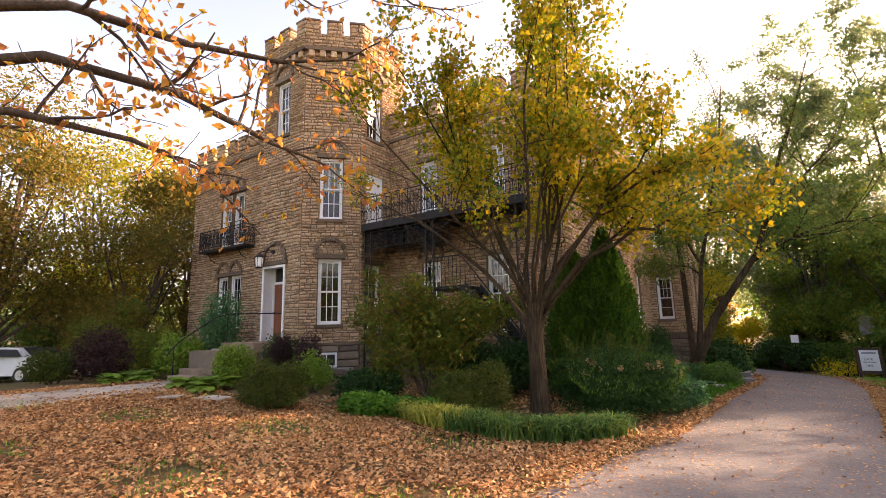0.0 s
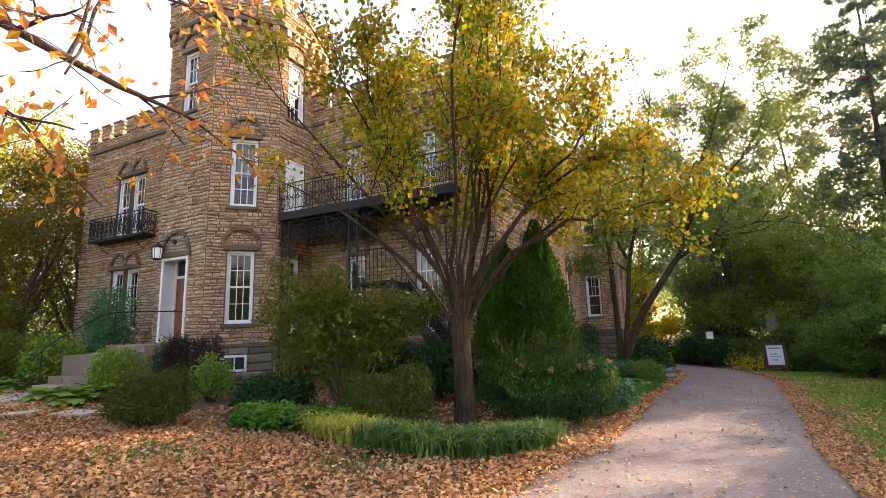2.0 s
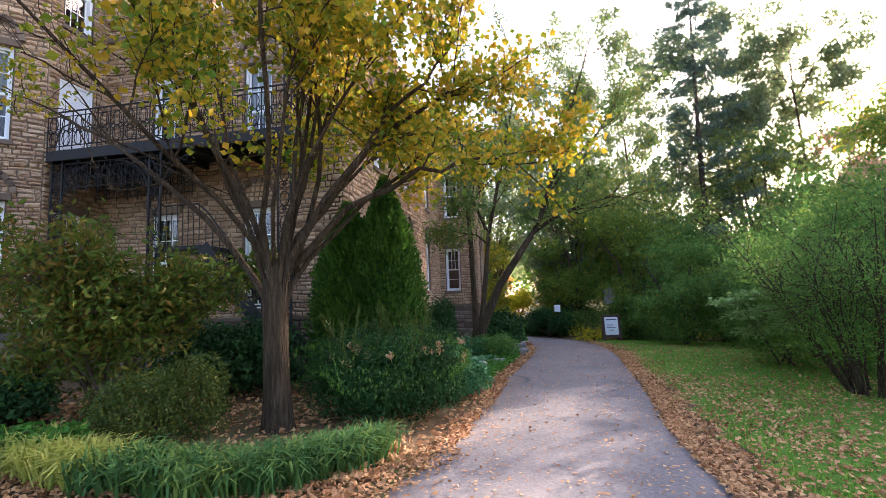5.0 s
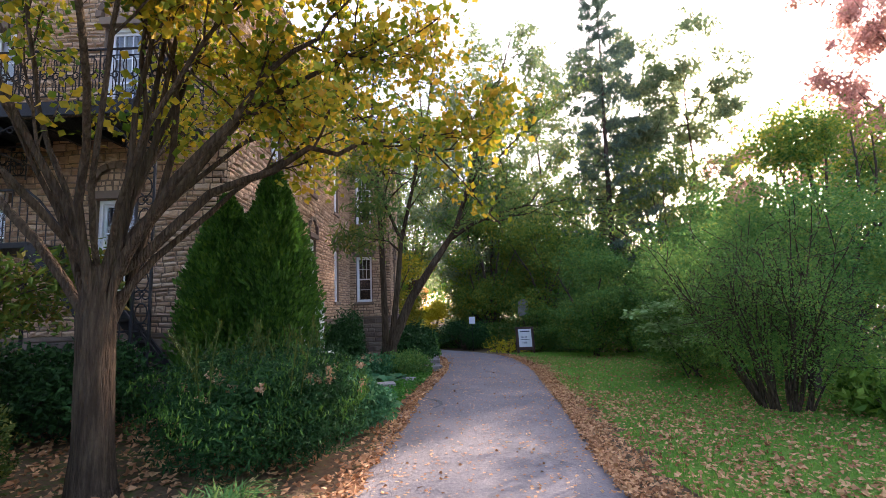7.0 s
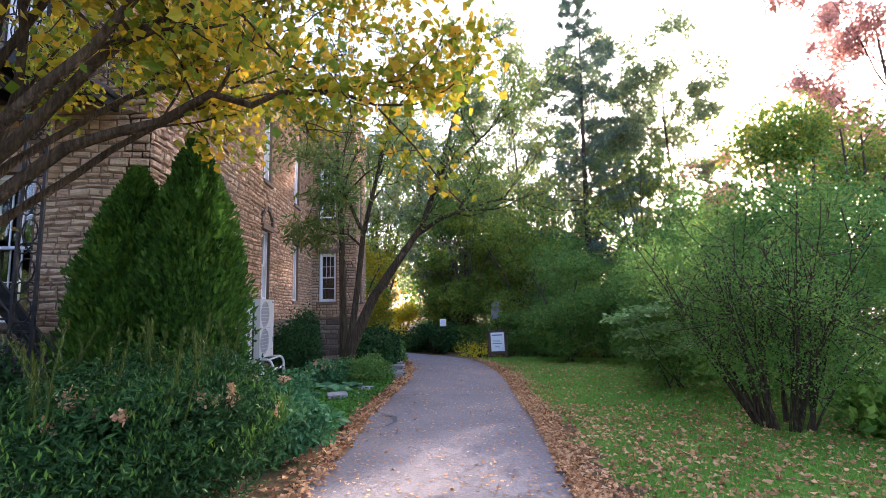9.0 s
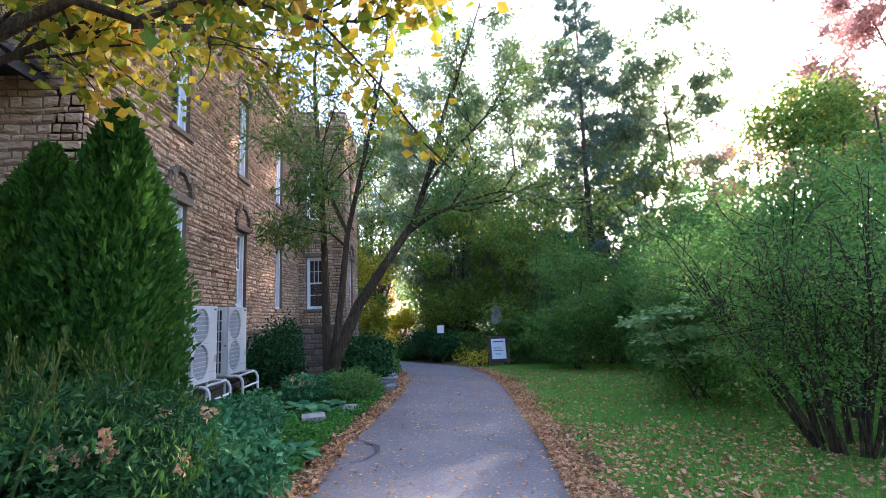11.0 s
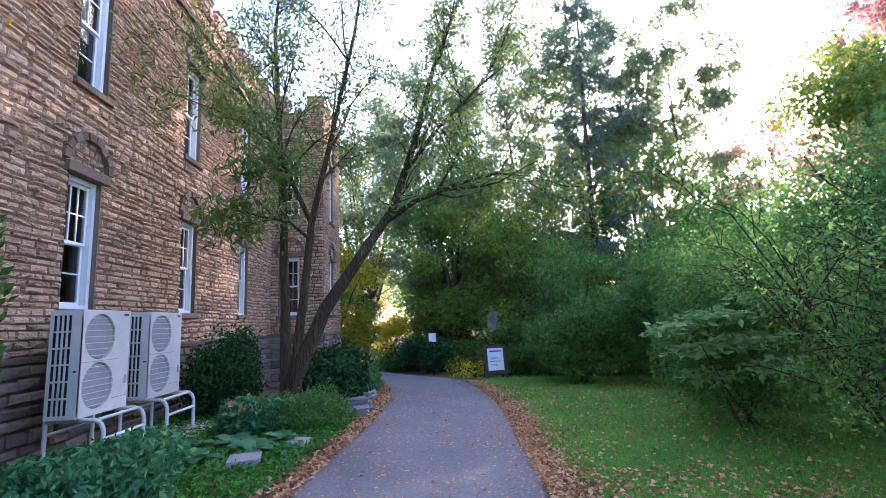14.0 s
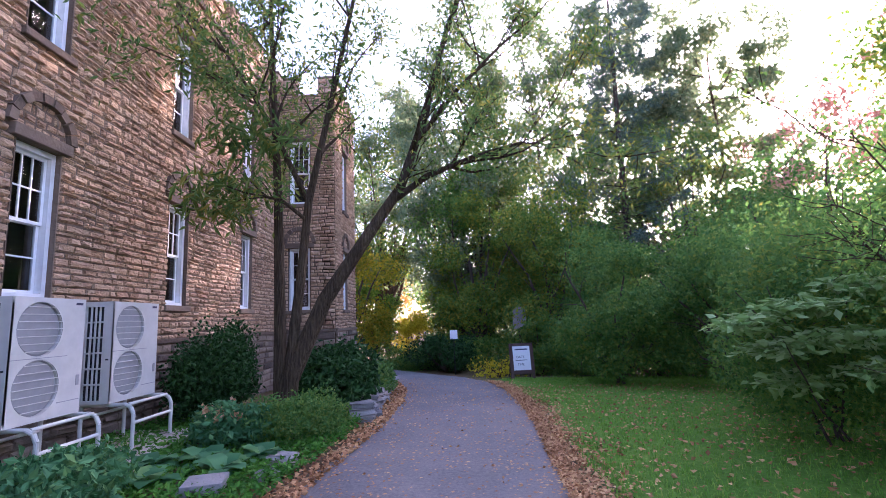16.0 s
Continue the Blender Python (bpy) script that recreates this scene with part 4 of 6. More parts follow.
def spandrel(parent, x, y, z, way, size=0.9):
    """A corner bracket of scrolls under the deck."""
    m = placed((x, y, 0), (way, 0, 0), (0, -1, 0))
    bm = bmesh.new()
    bar(bm, [m @ Vector((size * (1 - math.cos(q)), 0, z - size * (1 - math.sin(q)))) for q in np.linspace(0, math.pi / 2, 10)], 0.016, sides=5)
    for a, b, r in ((0.16, 0.2, 0.15), (0.42, 0.16, 0.13), (0.16, 0.5, 0.14), (0.68, 0.12, 0.09), (0.12, 0.74, 0.09)):
        scroll(bm, m, (a * size, z - b * size), r * size, thick=0.011)
    return part("spandrel", bm, IRON, parent)


def balcony():
    bal = thing("iron_balcony", "black wrought-iron balcony with scrolled railing on the stone wall", "balcony", at=(-11.0, 12.4, 0))
    x0, x1, y0, z = -11.83, -5.4, 12.25, 5.5
    part("deck", boxes((x0, x1, y0, 13.8, z - 0.1, z), bevel=0.01), IRON, bal, "dark timber and iron deck")
    part("fascia", boxes((x0, x1, y0 - 0.05, y0 - 0.002, z - 0.24, z + 0.02), bevel=0.01), IRON, bal)
    for x in np.linspace(x0 + 0.1, x1 - 0.1, 9):
        part("joist", boxes((x - 0.04, x + 0.04, y0 + 0.002, 13.8, z - 0.28, z - 0.102)), IRON, bal)
    railing(bal, (x0, y0 - 0.02), (1, 0, 0), x1 - x0, z + 0.02, z + 0.98)
    railing(bal, (x1, y0), (0, 1, 0), 1.5, z + 0.02, z + 0.98)
    for x in (x0 + 0.25, -8.85, -5.6):
        lattice_post(bal, x, y0 + 0.05, slope(x, y0) - 0.1, z - 0.1, 0.3)
        for s in (-1, 1):
            if x0 < x + s * 0.9 < x1:
                spandrel(bal, x + s * 0.17, y0 + 0.05, z - 0.34, s)
    railing(bal, (x0 + 0.1, y0 + 0.09), (1, 0, 0), 2.9, z - 1.0, z - 0.3, 0.32)
    railing(bal, (x0 + 0.1, 13.5), (1, 0, 0), 2.9, z - 1.0, z - 0.3, 0.32)
    lattice_post(bal, x1 - 0.05, y0 + 0.06, z, z + 3.0, 0.3)
    for q in np.linspace(0.1, 0.9, 13):
        xx = x0 + 0.4 + (-8.85 - x0 - 0.6) * q
        part("drop_bar", rod(bmesh.new(), (xx, y0 + 0.05, z - 0.34), (xx, y0 + 0.05, z - 0.34 - 0.5 * abs(2 * q - 1) ** 1.6 - 0.18), 0.01, sides=4), IRON, bal)
    # stair from a landing under the deck down to the garden
    st = thing("iron_stair", "black iron outdoor stair with plain railing below the balcony", "stair", at=(-8.0, 12.3, 0))
    zl = 3.05
    part("landing", boxes((-9.0, -7.75, 12.45, 13.6, zl - 0.1, zl), bevel=0.01), IRON, st)
    foot = slope(-5.6, 12.6)
    n = 15
    for i in range(n):
        q = (i + 1) / n
        xx, zz = -7.75 + 2.5 * q, zl + (foot - zl) * q
        part("tread", boxes((xx - 0.2, xx + 0.06, 12.5, 13.4, zz - 0.02, zz + 0.02)), IRON, st)
    for yy in (12.46, 13.42):
        bm = bmesh.new()
        box(bm, -1.72, 1.72, -0.025, 0.025, -0.15, 0.15)
        part("stringer", moved(bm, Matrix.Translation((-6.5, yy, (zl + foot) / 2)) @ Matrix.Rotation(math.atan2(zl - foot, 2.5), 4, "Y") @ Matrix.Diagonal((1.12, 1, 1, 1))), IRON, st)
    bm = bmesh.new()
    bar(bm, [(-9.0, 12.46, zl + 1.25), (-8.75, 12.46, zl + 0.95), (-7.85, 12.46, zl + 0.95), (-7.6, 12.46, zl + 0.75), (-5.3, 12.46, foot + 0.95)], 0.02)
    part("handrail", bm, IRON, st)
    for xx in np.linspace(-8.95, -7.8, 9):
        part("baluster", rod(bmesh.new(), (xx, 12.46, zl), (xx, 12.46, zl + 0.95), 0.01, sides=5), IRON, st)
    for q in np.linspace(0.05, 0.95, 14):
        xx, zz = -7.75 + 2.5 * q, zl + (foot - zl) * q
        part("baluster", rod(bmesh.new(), (xx, 12.46, zz), (xx, 12.46, zz + 0.88), 0.01, sides=5), IRON, st)
    for xx in (-8.95, -7.8):
        part("post", rod(bmesh.new(), (xx, 12.5, slope(xx, 12.5) - 0.1), (xx, 12.5, zl), 0.03), IRON, st)
    # small balcony on the wing
    sm = thing("small_balcony", "small black iron balcony under the paired windows of the wing", "balcony", at=(-19.2, 11.5, 0))
    part("deck", boxes((-20.95, -17.5, 11.22, 11.71, 5.3, 5.4), bevel=0.01), IRON, sm)
    railing(sm, (-20.95, 11.23), (1, 0, 0), 3.45, 5.4, 6.25, 0.3)
    railing(sm, (-20.93, 11.23), (0, 1, 0), 0.47, 5.4, 6.25, 0.24)
    railing(sm, (-17.52, 11.23), (0, 1, 0), 0.47, 5.4, 6.25, 0.24)
    for x in (-20.4, -18.1):
        part("bracket", bar(bmesh.new(), [(x, 11.7, 4.9), (x, 11.5, 5.0), (x, 11.3, 5.3)], 0.02), IRON, sm)


balcony()


# ---- heat pumps beside the side wall ----
def heat_pump(y0, y1, x0, x1, z0, z1):
    """A tall outdoor unit with two round fan openings in its front, a slotted end, and a pipe stand."""
    ac = thing("heat_pump", "tall cream heat pump with two round fans on pipe stand", "heat pump", at=(x0, (y0 + y1) / 2, z0), group="heat pumps by the side wall")
    W, H = y1 - y0, z1 - z0
    fans = [(y0 + W * 0.37, z0 + H * q, W * 0.30) for q in (0.27, 0.74)]
    bm = bmesh.new()
    for k, (cy, cz, r) in enumerate(fans):
        lo, hi = (z0, z0 + H * 0.505) if k == 0 else (z0 + H * 0.505, z1)
        n = 32
        angs = sorted({*[2 * math.pi * i / n for i in range(n)], *[math.atan2(b - cz, a - cy) % (2 * math.pi) for a in (y0, y1) for b in (lo, hi)]})
        def edge(a):
            c, s = math.cos(a), math.sin(a)
            t = min([((y1 if c > 0 else y0) - cy) / c if abs(c) > 1e-9 else 1e9, ((hi if s > 0 else lo) - cz) / s if abs(s) > 1e-9 else 1e9])
            return (cy + c * t, cz + s * t)
        for a, b in zip(angs, angs[1:] + angs[:1]):
            (pa, pb), (qa, qb) = edge(a), edge(b)
            ia, ib = (cy + r * math.cos(a), cz + r * math.sin(a)), (cy + r * math.cos(b), cz + r * math.sin(b))
            bm.faces.new([bm.verts.new(p) for p in ((x1, *ia), (x1, pa, pb), (x1, qa, qb), (x1, *ib))])
            bm.faces.new([bm.verts.new(p) for p in ((x1, *ia), (x1, *ib), (x1 - 0.07, *ib), (x1 - 0.07, *ia))])
    for c in (((x0, y0, z1), (x1, y0, z1), (x1, y1, z1), (x0, y1, z1)), ((x0, y1, z0), (x1, y1, z0), (x1, y1, z1), (x0, y1, z1)), ((x0, y0, z0), (x0, y1, z0), (x0, y1, z1), (x0, y0, z1)), ((x0, y0, z0), (x1, y0, z0), (x1, y1, z0), (x0, y1, z0))):
        bm.faces.new([bm.verts.new(p) for p in c])
    bmesh.ops.remove_doubles(bm, verts=bm.verts, dist=1e-4)
    part("casing", bm, METALWHITE, ac)
    part("end_backing", boxes((x0 + 0.01, x1 - 0.01, y0 + 0.03, y0 + 0.04, z0 + 0.02, z1 - 0.02)), BLACK, ac)
    for a, b, c, d in ((x0, x1, z1 - 0.07, z1), (x0, x1, z0, z0 + 0.05), (x1 - 0.13, x1, z0 + 0.05, z1 - 0.07), (x0, x0 + 0.03, z0 + 0.05, z1 - 0.07)):
        part("end_frame", boxes((a, b, y0, y0 + 0.028, c, d)), METALWHITE, ac)
    for i in range(1, 4):
        x = x0 + 0.03 + (x1 - 0.13 - x0 - 0.03) * i / 4
        part("slat", boxes((x - 0.009, x + 0.009, y0 + 0.004, y0 + 0.026, z0 + 0.05, z1 - 0.07)), METALWHITE, ac)
    for i in range(1, 6):
        z = z0 + 0.05 + (H - 0.12) * i / 6
        part("slat", boxes((x0 + 0.03, x1 - 0.13, y0 + 0.002, y0 + 0.028, z - 0.011, z + 0.011)), METALWHITE, ac)
    for cy, cz, r in fans:
        grille = part("fan_grille", bar(bmesh.new(), [(x1 - 0.012, cy + r * 0.99 * math.cos(a), cz + r * 0.99 * math.sin(a)) for a in np.linspace(0, 2 * math.pi, 29)], 0.004, sides=4), METALWHITE, ac)
        for q in np.linspace(-0.8, 0.8, 7):
            h = r * math.sqrt(1 - q * q)
            part("grille_wire", rod(bmesh.new(), (x1 + 0.004, cy - h, cz + r * q), (x1 + 0.004, cy + h, cz + r * q), 0.0055, sides=5), METALWHITE, grille)
        part("fan_guard", rod(bmesh.new(), (x1 - 0.045, cy, cz), (x1 - 0.03, cy, cz), r * 0.99, r * 0.9, 28), GREYPLASTIC, ac, "grey guard disc over the fan")
    part("seam", boxes((x1 + 0.0005, x1 + 0.003, y0 + 0.02, y1 - 0.25, z0 + H * 0.505 - 0.004, z0 + H * 0.505 + 0.004)), GREYPLASTIC, ac)
    part("panel_seam", boxes((x1 + 0.0005, x1 + 0.003, y1 - 0.36, y1 - 0.02, z0 + H * 0.115, z0 + H * 0.122)), GREYPLASTIC, ac)
    part("badge", boxes((x1 + 0.0005, x1 + 0.004, y1 - 0.16, y1 - 0.05, z1 - 0.075, z1 - 0.045)), INK, ac, "small dark badge")
    part("handle", boxes((x1 - 0.07, x1 - 0.03, y0 - 0.008, y0 + 0.002, z0 + H * 0.42, z0 + H * 0.435)), BLACK, ac)
    part("hand_grip", boxes((x1 + 0.0005, x1 + 0.006, y1 - 0.09, y1 - 0.04, z0 + H * 0.24, z0 + H * 0.33), bevel=0.002), GREYPLASTIC, ac)
    # pipe stand
    g0 = float(slope(x1, y0)) + 0.0
    for yy in (y0 + 0.12, y1 - 0.02):
        bm = bmesh.new()
        bar(bm, [(x0 - 0.05, yy, g0 - 0.05), (x0 - 0.05, yy, z0 - 0.03), (x1 + 0.16, yy, z0 - 0.03), (x1 + 0.24, yy, z0 - 0.07), (x1 + 0.28, yy, z0 - 0.16), (x1 + 0.28, yy, g0 - 0.05)], 0.027, sides=10)
        part("stand_frame", bm, METALWHITE, ac, "white bent pipe stand")
    for xx, zz in ((x1 + 0.28, z0 - 0.28), (x0 - 0.05, z0 - 0.2), (x1 + 0.2, z0 - 0.03)):
        part("stand_rail", rod(bmesh.new(), (xx, y0 + 0.12, zz), (xx, y1 - 0.02, zz), 0.022, sides=10), METALWHITE, ac)
    return ac


heat_pump(15.43, 16.48, -4.36, -3.96, 0.53, 1.93)
heat_pump(17.0, 18.05, -4.36, -3.96, 0.53, 1.93)
solo("concrete_pad", boxes((-4.6, -3.3, 15.2, 18.4, -0.35, float(slope(-4, 16)) + 0.05), bevel=0.02), FLAG, "low concrete pad under the heat pumps", "pad")


# ---- sign, stones ----
def text_part(words, size, m, mat, parent, name="lettering"):
    cu = bpy.data.curves.new(name, "FONT")
    cu.body = words
    cu.size = size
    cu.extrude = 0.002
    cu.align_x = "CENTER"
    tmp = bpy.data.objects.new(name, cu)
    scene.collection.objects.link(tmp)
    me = bpy.data.meshes.new_from_object(tmp.evaluated_get(bpy.context.evaluated_depsgraph_get()))
    bpy.data.objects.remove(tmp)
    me.transform(m)
    return link_mesh(name, me, mat, parent)


def sign():
    x, y = 3.6, 28.9
    z = float(slope(x, y))
    s = thing("notice_board", "dark wooden A-frame notice board with a white sheet on the grass", "sign", at=(x, y, z))
    M = Matrix.Translation((x, y, z)) @ Matrix.Rotation(radians(6), 4, "Z") @ Matrix.Scale(0.84, 4)
    T = M @ Matrix.Rotation(radians(-8), 4, "X")
    part("frame", moved(boxes((-0.56, -0.42, -0.03, 0.03, 0.02, 1.62), (0.42, 0.56, -0.03, 0.03, 0.02, 1.62), (-0.42, 0.42, -0.03, 0.03, 1.5, 1.62), (-0.42, 0.42, -0.03, 0.03, 0.22, 0.4), bevel=0.01), T), SIGNFRAME, s)
    sheet = part("white_sheet", moved(boxes((-0.4, 0.4, -0.025, -0.008, 0.41, 1.49)), T), SIGNWHITE, s)
    part("back_board", moved(boxes((-0.42, 0.42, -0.005, 0.02, 0.4, 1.5)), T), SIGNFRAME, s)
    for k, xx in enumerate((-0.49, 0.49)):
        part("rear_leg", moved(rod(bmesh.new(), (xx, 0.1, 1.5), (xx, 0.65, 0.0), 0.03, sides=6), M), SIGNFRAME, s)
    T2 = T @ Matrix.Translation((0, -0.028, 0)) @ Matrix.Rotation(radians(90), 4, "X")
    part("heading_bar", moved(boxes((-0.3, 0.3, -0.03, -0.026, 1.31, 1.37)), T), INK, sheet)
    text_part("DATE", 0.15, T2 @ Matrix.Translation((-0.06, 0.95, 0)), INK, sheet)
    text_part("TIME", 0.15, T2 @ Matrix.Translation((-0.06, 0.62, 0)), INK, sheet)
    part("ruled_line", moved(boxes((-0.3, 0.25, -0.03, -0.026, 0.84, 0.87)), T), INK, sheet)


sign()


def small_signs():
    x, y = 4.1, 32.3
    z = float(slope(x, y))
    p = thing("garden_plaque", "grey arched wooden plaque on a post under the trees", "plaque", at=(x, y, z))
    part("post", boxes((x - 0.05, x + 0.05, y, y + 0.1, z - 0.1, z + 2.3), bevel=0.01), SIGNFRAME, p)
    bm = bmesh.new()
    box(bm, x - 0.3, x + 0.3, y - 0.04, y - 0.002, z + 2.0, z + 2.7, bevel=0.01)
    rod(bm, (x, y - 0.045, z + 2.7), (x, y + 0.004, z + 2.7), 0.292, sides=20)
    part("board", bm, GREYSTONE, p)
    x, y = 1.05, 32.0
    z = float(slope(x, y))
    p = thing("drive_sign", "small white sign on a thin post by the bend", "sign", at=(x, y, z))
    part("post", rod(bmesh.new(), (x, y, z - 0.1), (x, y, z + 1.7), 0.025), IRON, p)
    part("plate", boxes((x - 0.17, x + 0.17, y - 0.04, y - 0.026, z + 1.55, z + 1.95), bevel=0.005), SIGNWHITE, p)


small_signs()


def rough_stone(x, y, w, d, h, turn=0.0, lift=0.0, label="flat grey garden stone lying by the bed", mat=None, category="stone"):
    bm = bmesh.new()
    box(bm, -w / 2, w / 2, -d / 2, d / 2, 0, h, bevel=min(0.03, h * 0.3))
    for v in bm.verts:
        v.co += Vector((rng.normal() * 0.02, rng.normal() * 0.02, rng.normal() * 0.006))
    ob = part("garden_stone", moved(bm, pose(x, y, float(slope(x, y)) - 0.02 + lift, 0, 0, turn)), mat or GREYSTONE, None)
    return tagged(ob, label, category, "stones along the bed")


def pavers():
    x, y = -1.9, 15.55
    z = float(slope(x, y))
    p = thing("paver_stack", "two stacked square grey concrete pavers beside the drive", "pavers", at=(x, y, z))
    for k, (t, dx) in enumerate(((8, 0.0), (14, 0.02))):
        part("paver", moved(box(bmesh.new(), -0.2, 0.2, -0.2, 0.2, 0, 0.06, bevel=0.008), pose(x + dx, y, z + 0.03 + k * 0.062, 0, 0, t)), GREYSTONE, p)


pavers()
for x, y, w, d, h, t in ((-1.45, 16.1, 0.3, 0.22, 0.09, 20), (-1.45, 16.6, 0.36, 0.28, 0.16, -15), (-3.1, 13.0, 0.6, 0.42, 0.2, 35)):
    rough_stone(x, y, w, d, h, t)
for k in range(14):
    y = 19.6 + 0.42 * k
    x = -0.95 - 0.02 * k + 0.06 * math.sin(k * 2.1)
    for j in range(2 if k % 3 else 3):
        rough_stone(x + 0.05 * math.sin(j * 3 + k), y, 0.46, 0.34, 0.12, 20 * math.sin(k * 1.3 + j), lift=0.115 * j, label="flat grey edging stone stacked beside the drive")
for x, y, w, d, t in ((-10.5, 6.2, 0.8, 0.5, 10), (-11.3, 5.6, 0.5, 0.4, 40)):
    rough_stone(x, y, w, d, 0.06, t, label="pale flat stone among the fallen leaves", mat=FLAG)


def path():
    base = tagged(new("pavement"), "pale flagstone path to the entrance steps", kind="structure")
    y = -1.5
    while y < 7.1:
        d = rng.uniform(0.7, 1.1)
        q = y / 7.2
        a, b = -14.3 - 0.8 * q, -11.7 - 1.1 * q
        x = a
        while x < b - 0.2:
            w = min(rng.uniform(0.7, 1.2), b - x)
            bm = box(bmesh.new(), x + 0.012, x + w - 0.012, y + 0.012, y + d - 0.012, -0.05, 0.03, bevel=0.012)
            for v in bm.verts:
                v.co.z += float(slope(v.co.x, v.co.y))
            part("flagstone", bm, FLAG, base)
            x += w
        y += d


path()


def crack(points, r, label):
    bm = bmesh.new()
    prev = None
    for i, (x, y) in enumerate(points):
        w = r * (0.6 + 0.5 * math.sin(i * 1.9) ** 2)
        z = float(slope(x, y)) + 0.042
        cur = (bm.verts.new((x - w, y, z)), bm.verts.new((x + w, y + w * 0.6, z)))
        if prev:
            bm.faces.new((prev[0], prev[1], cur[1], cur[0]))
        prev = cur
    return tagged(part("tar_seal", bm, TAR, None), label, kind="structure")


def crack_walk(x, y, a, n, r):
    pts = []
    for _ in range(n):
        pts.append((x, y))
        a += rng.normal() * 0.45
        x, y = x + 0.16 * math.cos(a), y + 0.16 * math.sin(a)
    return crack(pts, r, "thin dark crack in the worn asphalt")


for q in ((1.0, 6.4, 1.5, 14, 0.006), (1.05, 9.4, 1.7, 12, 0.005), (1.3, 13.5, 1.7, 14, 0.008)):
    crack_walk(*q)
crack([(-1.25, 12.9), (-0.95, 12.95), (-0.7, 13.15), (-0.58, 13.45), (-0.62, 13.8), (-0.85, 14.1), (-1.1, 14.25)], 0.045, "dark tar seal line on the drive")


# ---- trees ----
def tree(name, label, at, limbs, leaf, n_leaf, size, spread=0.16, twig=(5, 1.0), twig2=(4, 0.5), bark=BARK, trunk=None, sides=9, category="tree", group="", droop=0.3, width=0.6, clear=None, rise=0.05):
    """A tree: trunk, limbs, branches and twigs as tapered tubes, and leaves along the outer twigs."""
    base = (at[0], at[1], float(slope(at[0], at[1])))
    t = thing(name, label, category, at=base, group=group)
    big = list(limbs)
    b1 = branch_out(big, twig[0], twig[1], 0.5, 0.65, rise, 0.008)
    b2 = branch_out(b1, twig2[0], twig2[1], 0.55, 0.8, 0.03, 0.003)
    if trunk is not None:
        v, f = tubes([trunk], 18)
        r = np.linalg.norm(v[:, :2] - np.array(at)[None, :], axis=1)
        a = np.arctan2(v[:, 1] - at[1], v[:, 0] - at[0])
        k = 1 + 0.055 * np.sin(a * 7 + v[:, 2] * 1.5) + 0.035 * np.sin(a * 13 - v[:, 2] * 3)
        v[:, 0] = at[0] + (v[:, 0] - at[0]) * k
        v[:, 1] = at[1] + (v[:, 1] - at[1]) * k
        arrays("trunk", v, f, bark, t, smooth=True)
    for q in big:
        v, f = tubes([q], sides)
        arrays("limb", v, f, bark, t, smooth=True)
    v, f = tubes(b1, 6)
    tagged(arrays("branchwork", v, f, bark, t, smooth=True), kind="stuff")
    v, f = tubes(b2, 4)
    tagged(arrays("twigwork", v, f, bark, t), kind="stuff")
    per = max(1, int(n_leaf * 0.75 / len(b2)))
    pts = np.concatenate([along(b2, per, spread), along(b1, max(1, int(n_leaf * 0.25 / len(b1))), spread)])
    if clear is not None:
        pts = pts[pts[:, 2] > clear + 0.25 * np.sin(pts[:, 0] * 2.1 + pts[:, 1]) + 1.7 * np.clip(at[0] - 0.3 - pts[:, 0], 0, 1.4)]
    crown("crown", pts, size, leaf, t, droop=droop, width=width)
    return t


def simple_tree(name, label, x, y, h, r, leaf, n, size, trunk_h=1.5, lobes=7, group="", bark=BARKDARK, tr=0.16, low=0.25, category="tree", shell=0.35):
    """A tree or shrub seen from further off: trunk, limbs that reach into lobes, and lobed clouds of leaves with gaps."""
    z = float(slope(x, y))
    t = thing(name, label, category, at=(x, y, z), group=group)
    limbs, pts = [], []
    for i in range(lobes):
        a = 2 * math.pi * i / lobes + rng.uniform(-0.4, 0.4)
        q = rng.uniform(low, 1.0)
        wide = math.sqrt(max(0.12, 1 - (abs(q - 0.5) * 1.75) ** 2))
        rad = r * wide * rng.uniform(0.35, 0.72)
        c = np.array([x + rad * math.cos(a), y + rad * math.sin(a), z + trunk_h + (h - trunk_h) * q * 0.9])
        p0 = np.array([x, y, z + trunk_h * rng.uniform(0.5, 1.0)])
        limbs.append(limb(p0, c - p0, np.linalg.norm(c - p0), tr * 0.5, 0.02, 0.1, 0.03))
        rr = r * rng.uniform(0.34, 0.56)
        pts.append(cloud(c, (rr, rr, rr * rng.uniform(0.65, 0.95)), n // lobes, shell))
    v, f = tubes([limb((x, y, z - 0.1), (0.03, 0.02, 1), trunk_h + (h - trunk_h) * 0.6, tr, tr * 0.3, 0.06)], 9)
    arrays("trunk", v, f, bark, t, smooth=True)
    v, f = tubes(limbs + branch_out(limbs, 4, r * 0.5, 0.4, 0.7), 5)
    tagged(arrays("limbwork", v, f, bark, t), kind="stuff")
    crown("crown", np.concatenate(pts), size, leaf, t)
    return t


